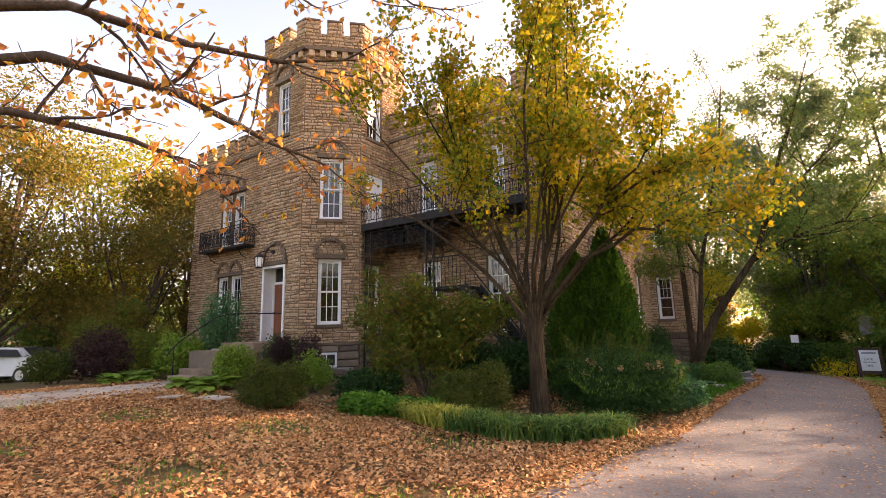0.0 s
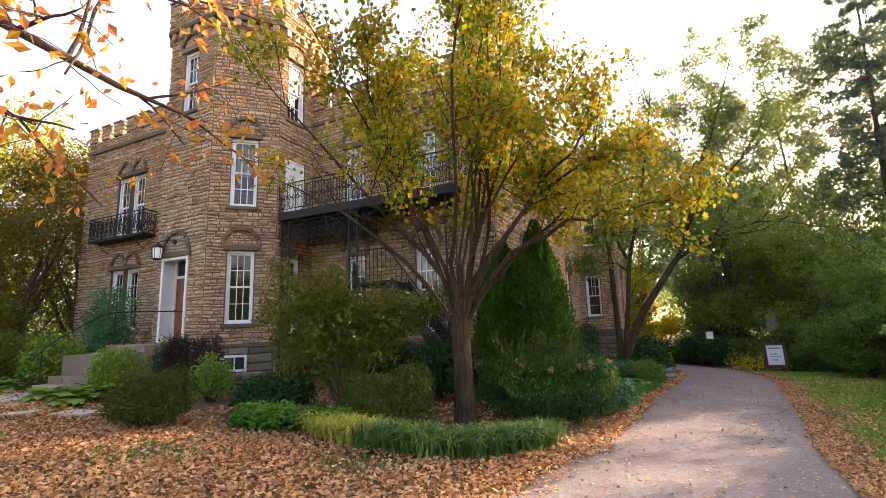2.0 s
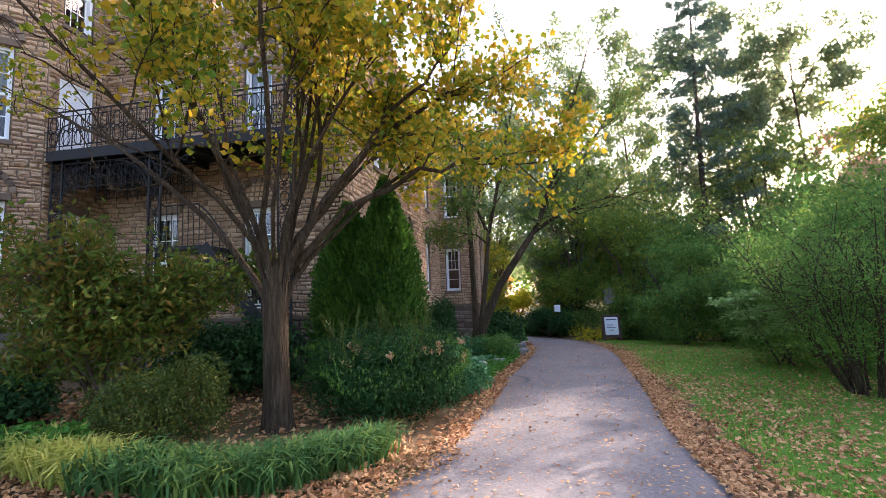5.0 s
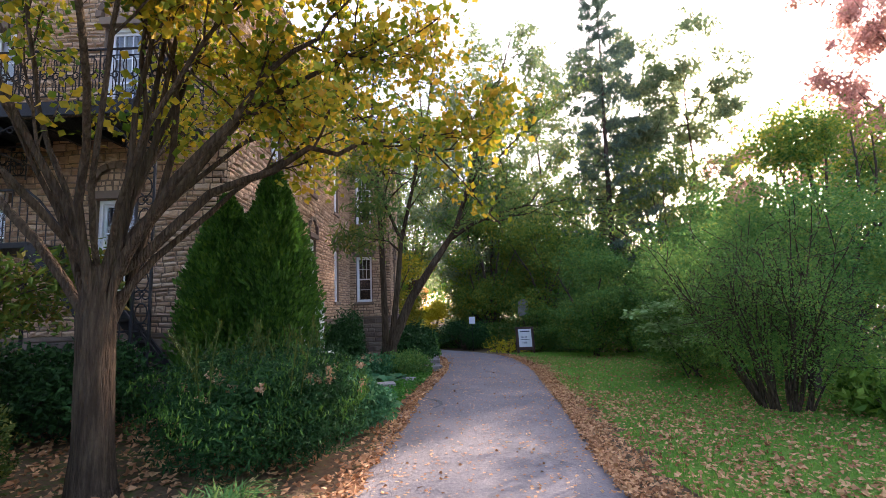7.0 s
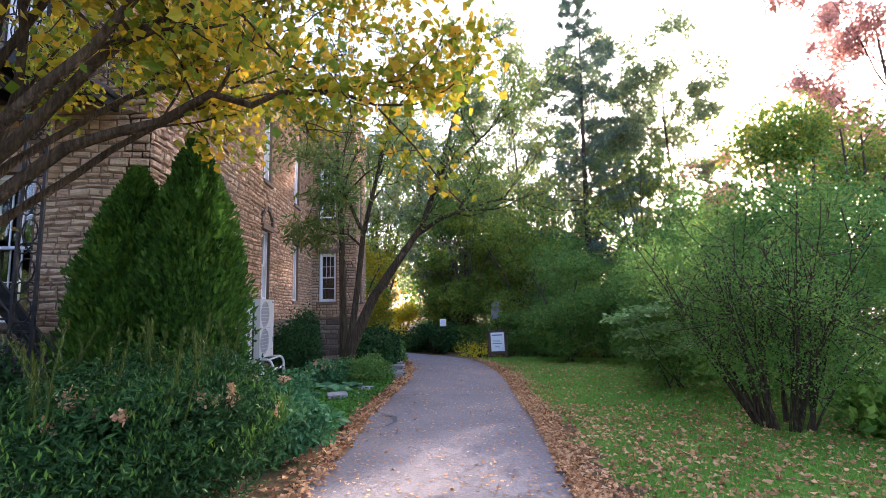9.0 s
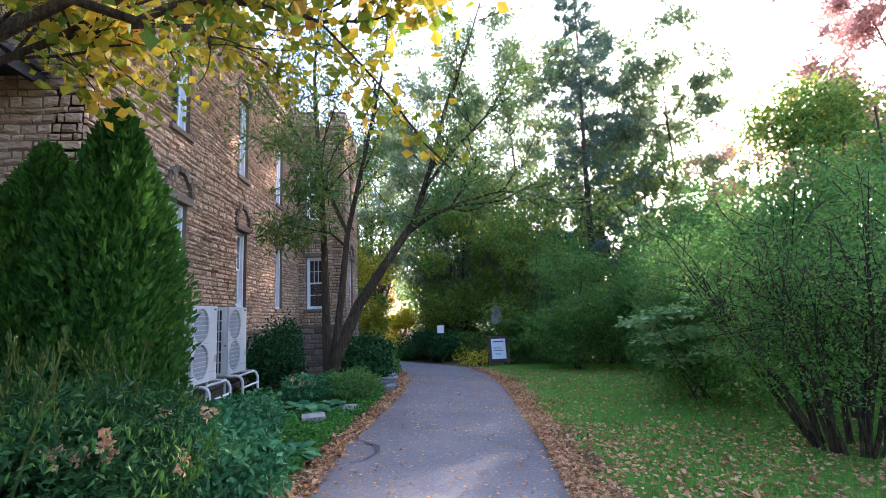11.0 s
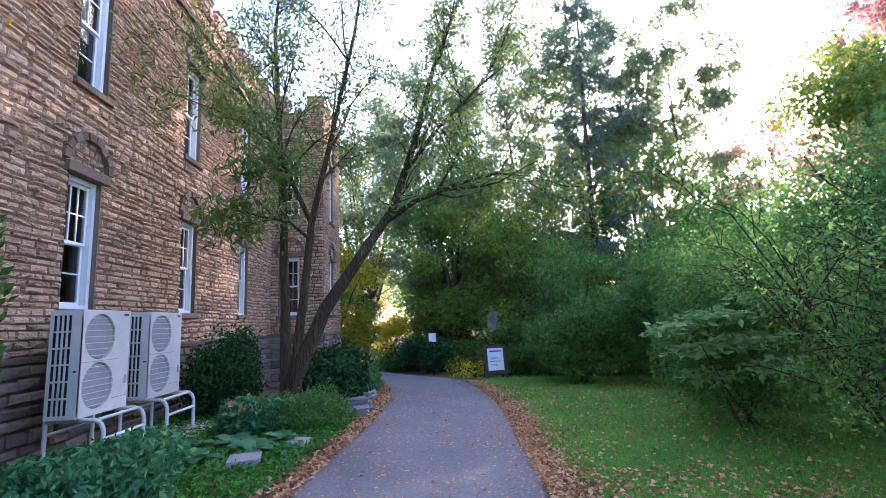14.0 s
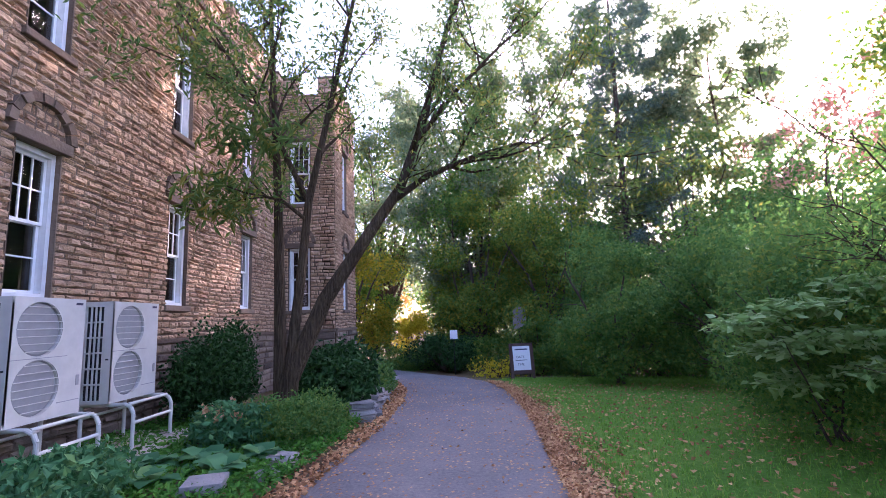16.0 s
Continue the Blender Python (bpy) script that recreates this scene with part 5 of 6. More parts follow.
def main_tree():
    x, y = -3.85, 8.95
    z = float(slope(x, y))
    trunk = (np.array([[x + 0.03, y, z - 0.15], [x + 0.01, y, z + 0.1], [x, y, z + 0.5], [x - 0.02, y, z + 1.1], [x - 0.03, y, z + 1.7], [x - 0.03, y, z + 2.2]]), [0.27, 0.21, 0.175, 0.16, 0.165, 0.11])
    limbs = []
    n = 10
    for i in range(n):
        a = 2 * math.pi * i / n + 0.2
        s = rng.uniform(0.08, 0.4)
        top = rng.uniform(5.8, 7.6) * (1 - 0.12 * s)
        limbs.append(limb((x + 0.09 * math.cos(a), y + 0.09 * math.sin(a), z + rng.uniform(1.35, 2.15)), (s * math.cos(a), s * math.sin(a), 1), top, rng.uniform(0.032, 0.058), 0.009, 0.1, 0.008, 12))
    for d, L in (((0.55, 0.3, 1.0), 4.6), ((0.6, -0.1, 1.0), 5.0), ((-0.45, -0.3, 1.0), 5.2), ((-0.4, 0.35, 1.0), 5.0), ((0.25, 0.45, 1.1), 5.2), ((-0.6, -0.25, 1.0), 5.2), ((0.5, 0.35, 1.2), 6.2), ((0.1, -0.45, 1.2), 5.8), ((-0.2, -0.5, 1.0), 5.2)):
        limbs.append(limb((x - 0.03, y, z + rng.uniform(1.6, 2.15)), d, L, rng.uniform(0.028, 0.045), 0.008, 0.1, 0.0, 12))
    # long low arms reaching over towards the drive
    for pts in (((x, y, z + 2.0), (-2.95, 9.3, 2.95), (-2.0, 9.5, 3.45), (-1.05, 9.7, 3.65), (-0.25, 9.75, 3.5)),
                ((x, y, z + 2.1), (-3.0, 9.2, 3.4), (-2.2, 9.3, 4.1), (-1.5, 9.4, 4.5), (-0.95, 9.5, 4.5)),
                ((x, y, z + 1.9), (-3.1, 8.9, 3.1), (-2.4, 8.95, 3.9), (-1.7, 9.0, 4.6), (-1.2, 9.0, 5.1))):
        q = np.linspace(0, 4, 13)
        P = np.array(pts)
        line = np.stack([np.interp(q, np.arange(5), P[:, k]) for k in range(3)], 1) + rng.normal(size=(13, 3)) * 0.03
        limbs.append((line, np.linspace(0.06, 0.008, 13)))
    return tree("maple_tree", "multi-stemmed maple turning yellow and orange in the planted bed", (x, y), limbs, LEAF_MAIN, 34000, 0.092, 0.12, (9, 1.15), (5, 0.5), trunk=trunk, width=0.85, rise=0.05, clear=3.0)


main_tree()


def drive_tree():
    x, y = -2.25, 19.0
    z = float(slope(x, y))
    p0 = (x, y, z - 0.1)
    limbs = [
        (np.array([[x, y, z - 0.1], [x + 0.12, y, z + 0.8], [x + 0.75, y + 0.05, z + 2.2], [x + 1.5, y + 0.1, z + 3.3], [x + 2.2, y + 0.1, z + 4.3], [x + 2.7, y + 0.3, z + 5.8], [x + 3.2, y + 0.3, z + 7.6], [x + 3.9, y + 0.2, z + 9.4], [x + 4.4, y + 0.2, z + 11.0]]), [0.2, 0.17, 0.14, 0.115, 0.09, 0.075, 0.055, 0.035, 0.012]),
        (np.array([[x + 2.0, y + 0.1, z + 4.0], [x + 2.7, y, z + 4.45], [x + 3.6, y, z + 4.8], [x + 4.5, y - 0.1, z + 5.0], [x + 5.2, y - 0.2, z + 4.9]]), [0.07, 0.06, 0.045, 0.03, 0.01]),
        (np.array([[x - 0.05, y + 0.05, z + 0.1], [x - 0.1, y + 0.1, z + 2.2], [x - 0.15, y + 0.1, z + 4.2], [x - 0.3, y + 0.2, z + 6.4], [x - 0.4, y + 0.2, z + 8.6], [x - 0.2, y, z + 10.6]]), [0.13, 0.1, 0.08, 0.06, 0.04, 0.012]),
        (np.array([[x + 0.1, y, z + 0.8], [x + 0.35, y - 0.1, z + 2.6], [x + 0.5, y - 0.15, z + 4.0], [x + 0.95, y - 0.3, z + 5.8], [x + 1.5, y - 0.4, z + 8.2], [x + 1.8, y - 0.3, z + 10.4]]), [0.1, 0.085, 0.07, 0.05, 0.035, 0.012]),
        (np.array([[x + 2.5, y + 0.2, z + 5.2], [x + 3.4, y + 0.4, z + 6.4], [x + 4.3, y + 0.4, z + 7.3], [x + 5.2, y + 0.3, z + 8.0]]), [0.055, 0.04, 0.028, 0.01]),
        (np.array([[x + 0.5, y - 0.15, z + 4.0], [x, y - 0.8, z + 5.3], [x - 0.8, y - 1.6, z + 6.8]]), [0.055, 0.04, 0.012]),
    ]
    t = tree("drive_tree", "leaning multi-stemmed tree with feathery grey-green leaves beside the drive", (x, y), limbs, LEAF_PINNATE, 21000, 0.12, 0.17, (10, 2.0), (5, 0.85), sides=10, width=0.34, droop=0.5)
    pts = np.concatenate([cloud((x - 0.9, y - 0.8, z + 4.1), (0.8, 0.7, 0.6), 380, 0.2), cloud((x - 0.2, y - 1.0, z + 5.0), (0.9, 0.8, 0.5), 340, 0.2)])
    crown("low_foliage", pts, 0.26, LEAF_PINNATE, t, droop=0.9, width=0.22)
    return t


drive_tree()


def overhead_tree():
    x, y = -9.4, -0.9
    z = float(slope(x, y))
    trunk = (np.array([[x, y, z - 0.2], [x, y, z + 1], [x + 0.1, y, z + 2.5], [x + 0.3, y + 0.1, z + 4.0], [x + 0.3, y + 0.1, z + 8.0]]), [0.42, 0.36, 0.32, 0.27, 0.12])
    P = lambda *p: np.array(p)
    s = np.array([x + 0.3, y + 0.1, z + 3.6])
    limbs = [(P(s, (-7.6, 0.5, 4.55), (-6.3, 1.5, 4.75), (-5.4, 2.5, 4.45), (-4.75, 3.35, 3.95), (-4.4, 3.9, 3.75)), [0.13, 0.085, 0.06, 0.045, 0.028, 0.01]),
             (P(s, (-7.4, 0.6, 5.3), (-6.1, 1.6, 5.35), (-5.3, 2.5, 5.05), (-4.6, 3.3, 4.95), (-4.0, 4.0, 5.1)), [0.13, 0.08, 0.055, 0.042, 0.026, 0.01]),
             (P(s, (-7.6, 0.4, 4.0), (-6.4, 1.3, 4.05), (-5.7, 2.2, 3.85), (-5.3, 3.0, 3.55)), [0.1, 0.06, 0.045, 0.03, 0.01]),
             (P(s + (0, 0, 1.4), (-7.2, 1.0, 6.2), (-5.6, 2.4, 6.4), (-4.2, 3.7, 6.2), (-3.0, 4.6, 5.9)), [0.13, 0.08, 0.05, 0.03, 0.01]),
             limb(s + (0, 0, 2), (-0.5, -0.6, 1), 4, 0.12, 0.02), limb(s + (0, 0, 2.5), (0.1, 0.7, 1), 4, 0.12, 0.02)]
    return tree("beech_tree", "thin dark-branched tree with sparse orange autumn leaves", (x, y), limbs, LEAF_ORANGE, 1700, 0.11, 0.1, (8, 1.1), (4, 0.5), bark=BARKDARK, trunk=trunk, width=0.6, droop=0.8, rise=-0.02)


overhead_tree()


def cedar(x, y, h, r, n=22000):
    z = float(slope(x, y))
    t = thing("cedar", "dense dark-green columnar cedar by the corner of the house", "conifer", at=(x, y, z), group="cedars by the house corner")
    q = rng.random(n) ** 0.8
    a = rng.random(n) * 2 * np.pi
    prof = np.where(q < 0.25, 0.85 + 0.6 * q, 1 - (np.maximum(q - 0.25, 0) / 0.75) ** 2.1) + 0.03
    lump = 1 + 0.13 * np.sin(a * 4 + q * 9 + x * 5) * np.sin(q * 15 + a * 2) + 0.10 * np.sin(a * 7 - q * 23 + x)
    rad = r * prof * lump * (0.68 + 0.40 * rng.random(n))
    pts = np.stack([x + rad * np.cos(a), y + rad * np.sin(a), z + 0.05 + q * h], 1)
    way = np.stack([np.cos(a) * 0.75, np.sin(a) * 0.75, np.full(n, 1.0)], 1)
    crown("crown", pts, 0.09, LEAF_CEDAR, t, way=way, droop=0.0, width=0.5)
    v, f = tubes([limb((x, y, z - 0.1), (0, 0, 1), h * 0.9, 0.09, 0.01, 0.02)], 8)
    arrays("trunk", v, f, BARKDARK, t)
    core = bmesh.new()
    rod(core, (x, y, z + 0.15), (x, y, z + h * 0.6), r * 0.6, r * 0.62, 14)
    rod(core, (x, y, z + h * 0.6), (x, y, z + h * 0.93), r * 0.62, 0.05, 14)
    part("inner_foliage", core, LEAF_CEDAR, t)


cedar(-3.3, 12.2, 4.2, 0.68)
cedar(-4.15, 12.3, 3.7, 0.74)


def shrub(name, label, x, y, rx, ry, h, leaf, n, size, lobes=5, stems=6, category="shrub", z0=0.08, shell=0.62, group="", **kw):
    """A low mound of leaves on several stems."""
    z = float(slope(x, y))
    t = thing(name, label, category, at=(x, y, z), group=group)
    pts = [cloud((x, y, z + h * 0.45), (rx * 0.85, ry * 0.85, h * 0.5), n // 3, shell, low=-0.85)]
    for i in range(lobes):
        a = 2 * math.pi * i / lobes + rng.uniform(-0.3, 0.3)
        q = rng.uniform(0.35, 0.6)
        hh = h * rng.uniform(0.36, 0.55)
        pts.append(cloud((x + rx * q * math.cos(a), y + ry * q * math.sin(a), z + z0 + hh), (rx * 0.5, ry * 0.5, hh * 0.95), (n * 2 // 3) // lobes, shell, low=-0.9))
    p = np.concatenate(pts)
    p[:, 2] = np.maximum(p[:, 2], slope(p[:, 0], p[:, 1]) + 0.03)
    crown("foliage", p, size, leaf, t, **kw)
    st = [limb((x + rng.normal() * rx * 0.1, y + rng.normal() * ry * 0.1, z - 0.05), (rng.normal() * 0.5, rng.normal() * 0.5, 1), h * 0.75, 0.022, 0.006, 0.1) for _ in range(stems)]
    v, f = tubes(st, 5)
    tagged(arrays("stemwork", v, f, BARKDARK, t), kind="stuff")
    return t


shrub("boxwood", "rounded clipped boxwood with yellowing tips in front of the maple", -4.95, 8.15, 0.95, 0.8, 0.88, LEAF_BOX, 14000, 0.045, shell=0.8)
shrub("boxwood", "rounded dark boxwood beside the entrance bed", -8.4, 6.2, 0.8, 0.66, 0.82, LEAF_BOX, 12000, 0.045, shell=0.8)
yew = shrub("yew_bush", "broad dark evergreen bush beside the drive", -2.65, 10.15, 1.3, 1.35, 1.2, LEAF_DARK, 28000, 0.068, lobes=9, width=0.34)
shrub("herb_clump", "blue-green leafy clump spilling towards the drive", -1.95, 11.75, 0.65, 0.95, 0.72, LEAF_AQUA, 6500, 0.085)
shrub("herb_clump", "blue-green leafy clump in the side bed", -2.6, 13.6, 0.75, 0.9, 0.72, LEAF_AQUA, 6500, 0.095)
shrub("herb_clump", "low blue-green herb clump by the pipe stands", -3.0, 14.9, 0.6, 0.8, 0.5, LEAF_AQUA, 4000, 0.09)
shrub("dark_shrub", "dark evergreen shrub against the side wall", -3.75, 19.6, 0.8, 1.25, 1.75, LEAF_DARK, 13000, 0.08, lobes=10, shell=0.4)
shrub("rhododendron", "dark broad-leaved shrub under the leaning tree", -1.75, 20.6, 0.95, 1.3, 1.35, LEAF_DARK, 9000, 0.12, lobes=6)
shrub("spirea", "low soft-green shrub at the drive's edge", -1.75, 18.0, 0.85, 1.0, 0.62, LEAF_GREEN, 7500, 0.06)
shrub("spirea", "low green shrub at the bend of the drive", -1.3, 23.6, 0.7, 1.2, 0.85, LEAF_GREEN, 5000, 0.09)
shrub("hydrangea", "hydrangea with faded flower heads below the side wall", -2.5, 17.4, 0.6, 0.5, 0.6, LEAF_AQUA, 2500, 0.1)
shrub("dark_shrub", "dark evergreen shrubs below the iron stair", -6.2, 11.2, 1.6, 0.9, 1.3, LEAF_DARK, 11000, 0.085)
shrub("dark_shrub", "low dark green shrub in the front bed", -7.9, 8.4, 0.95, 0.7, 0.62, LEAF_DARK, 5000, 0.085)
shrub("barberry", "dark purple upright shrub before the front door", -11.9, 9.0, 0.42, 0.36, 1.5, LEAF_PURPLE, 4200, 0.055, lobes=4)
shrub("barberry", "dark purple upright shrub beside the entrance", -10.9, 9.15, 0.5, 0.4, 1.55, LEAF_PURPLE, 4200, 0.055, lobes=4)
shrub("barberry", "dark purple rounded shrub beside the path", -17.6, 6.6, 0.95, 0.9, 1.6, LEAF_PURPLE, 5500, 0.08)
shrub("boxwood", "round dark boxwood beside the parked cars", -18.6, 5.6, 0.9, 0.8, 0.95, LEAF_BOX, 5000, 0.075)
shrub("yellow_shrub", "yellow-green leafy shrub behind the boxwood", -10.0, 8.6, 0.6, 0.5, 0.95, LEAF_HOSTA, 2600, 0.07)
shrub("rose_bush", "tall blue-green rose bush against the wing's window", -17.1, 10.2, 1.15, 0.8, 3.2, LEAF_AQUA, 8500, 0.085, lobes=7, shell=0.3)
shrub("yellow_shrub", "yellow-green shrub beside the entrance landing", -12.65, 8.0, 0.55, 0.75, 1.1, LEAF_HOSTA, 4500, 0.07)
shrub("dark_shrub", "low dark evergreen shrub beside the entrance landing", -12.3, 9.3, 0.6, 0.7, 1.35, LEAF_DARK, 5000, 0.06)
shrub("laurel", "bright green broad-leaved bush beside the steps", -16.8, 8.6, 0.95, 0.9, 1.3, LEAF_HOSTA, 3600, 0.13)
shrub("red_shrub", "dull red-green shrub by the wing", -20.3, 9.0, 1.6, 1.2, 1.9, LEAF_MAPLE, 8000, 0.09, lobes=6)


def japanese_maple():
    x, y = -6.75, 9.1
    z = float(slope(x, y))
    limbs = [limb((x + rng.normal() * 0.05, y + rng.normal() * 0.05, z - 0.05), (math.cos(a) * 0.42, math.sin(a) * 0.42, 1), rng.uniform(1.9, 3.1), 0.03, 0.007, 0.12, 0.0, 7) for a in np.linspace(0, 6.1, 9)]
    t = tree("small_maple", "bushy small-leaved maple turning bronze before the balcony", (x, y), limbs, LEAF_MAPLE, 17000, 0.11, 0.09, (9, 0.8), (5, 0.42), bark=BARKDARK, sides=6, width=0.42, droop=0.2, category="shrub")
    crown("low_foliage", np.concatenate([cloud((x - 0.5, y - 0.2, z + 0.9), (1.0, 0.8, 0.6), 1500, 0.3), cloud((x + 0.6, y - 0.1, z + 1.3), (0.8, 0.7, 0.6), 1400, 0.3)]), 0.1, LEAF_MAPLE, t, width=0.42)


japanese_maple()


tips = cloud((-2.65, 10.15, float(slope(-2.65, 10.15)) + 0.58), (1.32, 1.37, 0.62), 2400, 0.93, low=-0.1)
crown("young_foliage", tips, 0.06, LEAF_CEDAR, yew, "lighter green young growth", way=np.tile(np.array([[0, 0, 0.8]]), (len(tips), 1)), width=0.3, droop=0.0)


def shoots(yew_at, n, lo, hi, mat=LEAF_GREEN):
    """Upright pale shoots standing out of the evergreen bush."""
    x, y, rx, ry, h = yew_at
    for k in range(n):
        a = rng.uniform(0, 2 * np.pi)
        q = math.sqrt(rng.random()) * 0.8
        p = np.array([x + rx * q * math.cos(a), y + ry * q * math.sin(a), float(slope(x, y)) + h * 0.72])
        path_, rad = limb(p, (rng.normal() * 0.22, rng.normal() * 0.22, 1), rng.uniform(lo, hi), 0.009, 0.004, 0.05)
        v, f = tubes([(path_, rad)], 5)
        ob = arrays("shoot", v, f, LEAF_BOX, yew)
        k2 = along([(path_, rad)], 55, 0.012)
        crown("needles", k2, 0.05, LEAF_BOX, ob, way=np.tile(np.array([[0, 0, 1.0]]), (len(k2), 1)), droop=-0.3, width=0.3)


shoots((-2.65, 10.15, 1.25, 1.3, 1.2), 34, 0.5, 0.85)


def flowers(x, y, r, zt, n, parent_label):
    for k in range(n):
        a = rng.uniform(0, 6.28)
        p = np.array([x + r * math.cos(a) * rng.uniform(0.4, 0.95), y + r * math.sin(a) * rng.uniform(0.4, 0.95), float(slope(x, y)) + zt * rng.uniform(0.75, 1.02)])
        ob = crown("flower_head", p + rng.normal(size=(26, 3)) * 0.022, 0.05, PETAL, None, width=0.8)
        tagged(ob, parent_label, "flower", "faded flower heads")


flowers(-2.5, 10.2, 1.25, 1.12, 20, "faded peach flower head in the dark bush")
flowers(-2.5, 17.4, 0.5, 0.62, 7, "faded cream hydrangea flower head in the side bed")


def rosette(x, y, n, size, label, leaf=LEAF_HOSTA, name="hosta"):
    """A clump of broad arching leaves, each three faces long."""
    z = float(slope(x, y))
    clump = thing(name, label, "plant", at=(x, y, z), group="leafy clumps in the beds")
    for k in range(n):
        a = rng.uniform(0, 2 * np.pi)
        up = rng.uniform(0.35, 1.2)
        L = size * rng.uniform(0.7, 1.2)
        d = np.array([math.cos(a), math.sin(a), 0])
        s = np.array([-math.sin(a), math.cos(a), 0])
        p = np.array([x, y, z]) + d * rng.uniform(0, size * 0.25)
        rows = []
        for q, w in ((0.0, 0.06), (0.4, 0.3), (0.75, 0.26), (1.0, 0.02)):
            c = p + d * L * q * math.cos(up * (1 - 0.3 * q)) + np.array([0, 0, L * (q * math.sin(up) - 0.5 * q * q)]) + np.array([0, 0, 0.06])
            rows += [c - s * w * L + np.array([0, 0, 0.08 * w]), c + s * w * L + np.array([0, 0, 0.08 * w])]
        v = np.array(rows)
        v[:, 2] = np.maximum(v[:, 2], slope(v[:, 0], v[:, 1]) + 0.012)
        arrays("leaf", v, [(0, 1, 3, 2), (2, 3, 5, 4), (4, 5, 7, 6)], leaf, clump, smooth=True)
    return clump


for x, y, s in ((-16.6, 6.6, 0.5), (-16.2, 7.2, 0.55), (-17.2, 7.3, 0.5), (-12.9, 6.7, 0.45), (-12.3, 6.9, 0.48), (-11.7, 6.6, 0.42), (-12.3, 7.5, 0.5), (-15.95, 6.2, 0.4)):
    rosette(x, y, 42, s, "bright green hosta clump beside the entrance steps")
for x, y, s in ((-1.95, 16.1, 0.34), (-2.3, 16.5, 0.36), (-1.7, 16.7, 0.3), (-2.9, 16.3, 0.3), (-2.55, 15.7, 0.3), (-1.6, 13.3, 0.3), (-2.0, 12.9, 0.32)):
    rosette(x, y, 26, s, "blue-green broad-leaved clump at the drive's edge", LEAF_AQUA, "leafy_clump")


def blades(name, pts, length, width, mat, label, lean=0.5, kind="stuff"):
    """Arching grass blades of two quads each."""
    n = len(pts)
    a = rng.random(n) * 2 * np.pi
    d = np.stack([np.cos(a), np.sin(a), np.zeros(n)], 1)
    s = np.stack([-np.sin(a), np.cos(a), np.zeros(n)], 1)
    L = (length * rng.uniform(0.6, 1.25, n))[:, None]
    ln = (lean * rng.uniform(0.3, 1.4, n))[:, None]
    up = np.array([0, 0, 1.0])
    p0, p1, p2 = pts, pts + up * L * 0.62 + d * L * ln * 0.35, pts + up * L * (0.92 - 0.35 * ln) + d * L * ln
    w = width * rng.uniform(0.7, 1.3, n)[:, None]
    v = np.stack([p0 - s * w, p0 + s * w, p1 + s * w * 0.8, p1 - s * w * 0.8, p2], 1).reshape(-1, 3)
    i = np.arange(n)[:, None] * 5
    f = np.concatenate([i + [0, 1, 2], i + [0, 2, 3], i + [3, 2, 4]], 1).reshape(-1, 3)
    return tagged(arrays(name, v, f, mat), label, "grass", kind=kind)


def on_ground(x, y, lift=0.0):
    return np.stack([x, y, slope(x, y) + lift], 1)


BORDER = [(-5.7, 7.25), (-4.9, 7.0), (-4.0, 6.85), (-3.2, 6.95), (-2.6, 7.4), (-2.25, 8.1)]
s_line = np.array(BORDER)
for k in range(26):
    q = k / 25
    x = np.interp(q, np.linspace(0, 1, len(BORDER)), s_line[:, 0])
    y = np.interp(q, np.linspace(0, 1, len(BORDER)), s_line[:, 1])
    for row, off in enumerate((-0.12, 0.16)):
        cx, cy = x + rng.normal() * 0.05, y + off + rng.normal() * 0.05
        n = 95
        blades("border_grass", on_ground(cx + rng.normal(size=n) * 0.08, cy + rng.normal(size=n) * 0.08), 0.42, 0.012, BLADE_PALE if q < 0.3 else BLADE_BORDER, "arching strap-leaved grass tuft edging the bed", 0.85, kind="")["group"] = "grass tufts edging the bed"

shrub("fern_patch", "fresh green ground-cover patch in front of the bed", -6.5, 7.0, 0.85, 0.5, 0.34, LEAF_FERN, 4800, 0.085, lobes=6, stems=2, flat=0.5)
shrub("fern_patch", "fresh green ground-cover patch beside the border grass", -5.6, 7.35, 0.6, 0.4, 0.3, LEAF_FERN, 2600, 0.085, lobes=4, stems=2, flat=0.5)


# ---- right of the drive ----
def vase_shrub():
    x, y = 5.75, 13.2
    z = float(slope(x, y))
    limbs = []
    for i in range(34):
        a = rng.uniform(0, 6.28)
        s = rng.uniform(0.08, 0.62)
        limbs.append(limb((x + 0.35 * math.cos(a), y + 0.35 * math.sin(a), z - 0.05), (s * math.cos(a), s * math.sin(a), 1), rng.uniform(2.2, 4.1) * (1 - 0.25 * s), rng.uniform(0.018, 0.036), 0.005, 0.06, -0.004, 8))
    t = tree("vase_shrub", "tall many-stemmed green shrub arching over the lawn", (x, y), limbs, LEAF_BRIGHT, 27000, 0.047, 0.09, (7, 0.8), (5, 0.4), bark=BARK, sides=6, width=0.5, category="shrub")
    skirt = np.concatenate([cloud((x + 1.0 * math.cos(a), y + 1.0 * math.sin(a), z + 1.15), (0.8, 0.8, 0.55), 800, 0.3) for a in np.arange(0, 6.2, 0.9)])
    crown("low_foliage", skirt, 0.052, LEAF_BRIGHT, t, width=0.5)
    return t


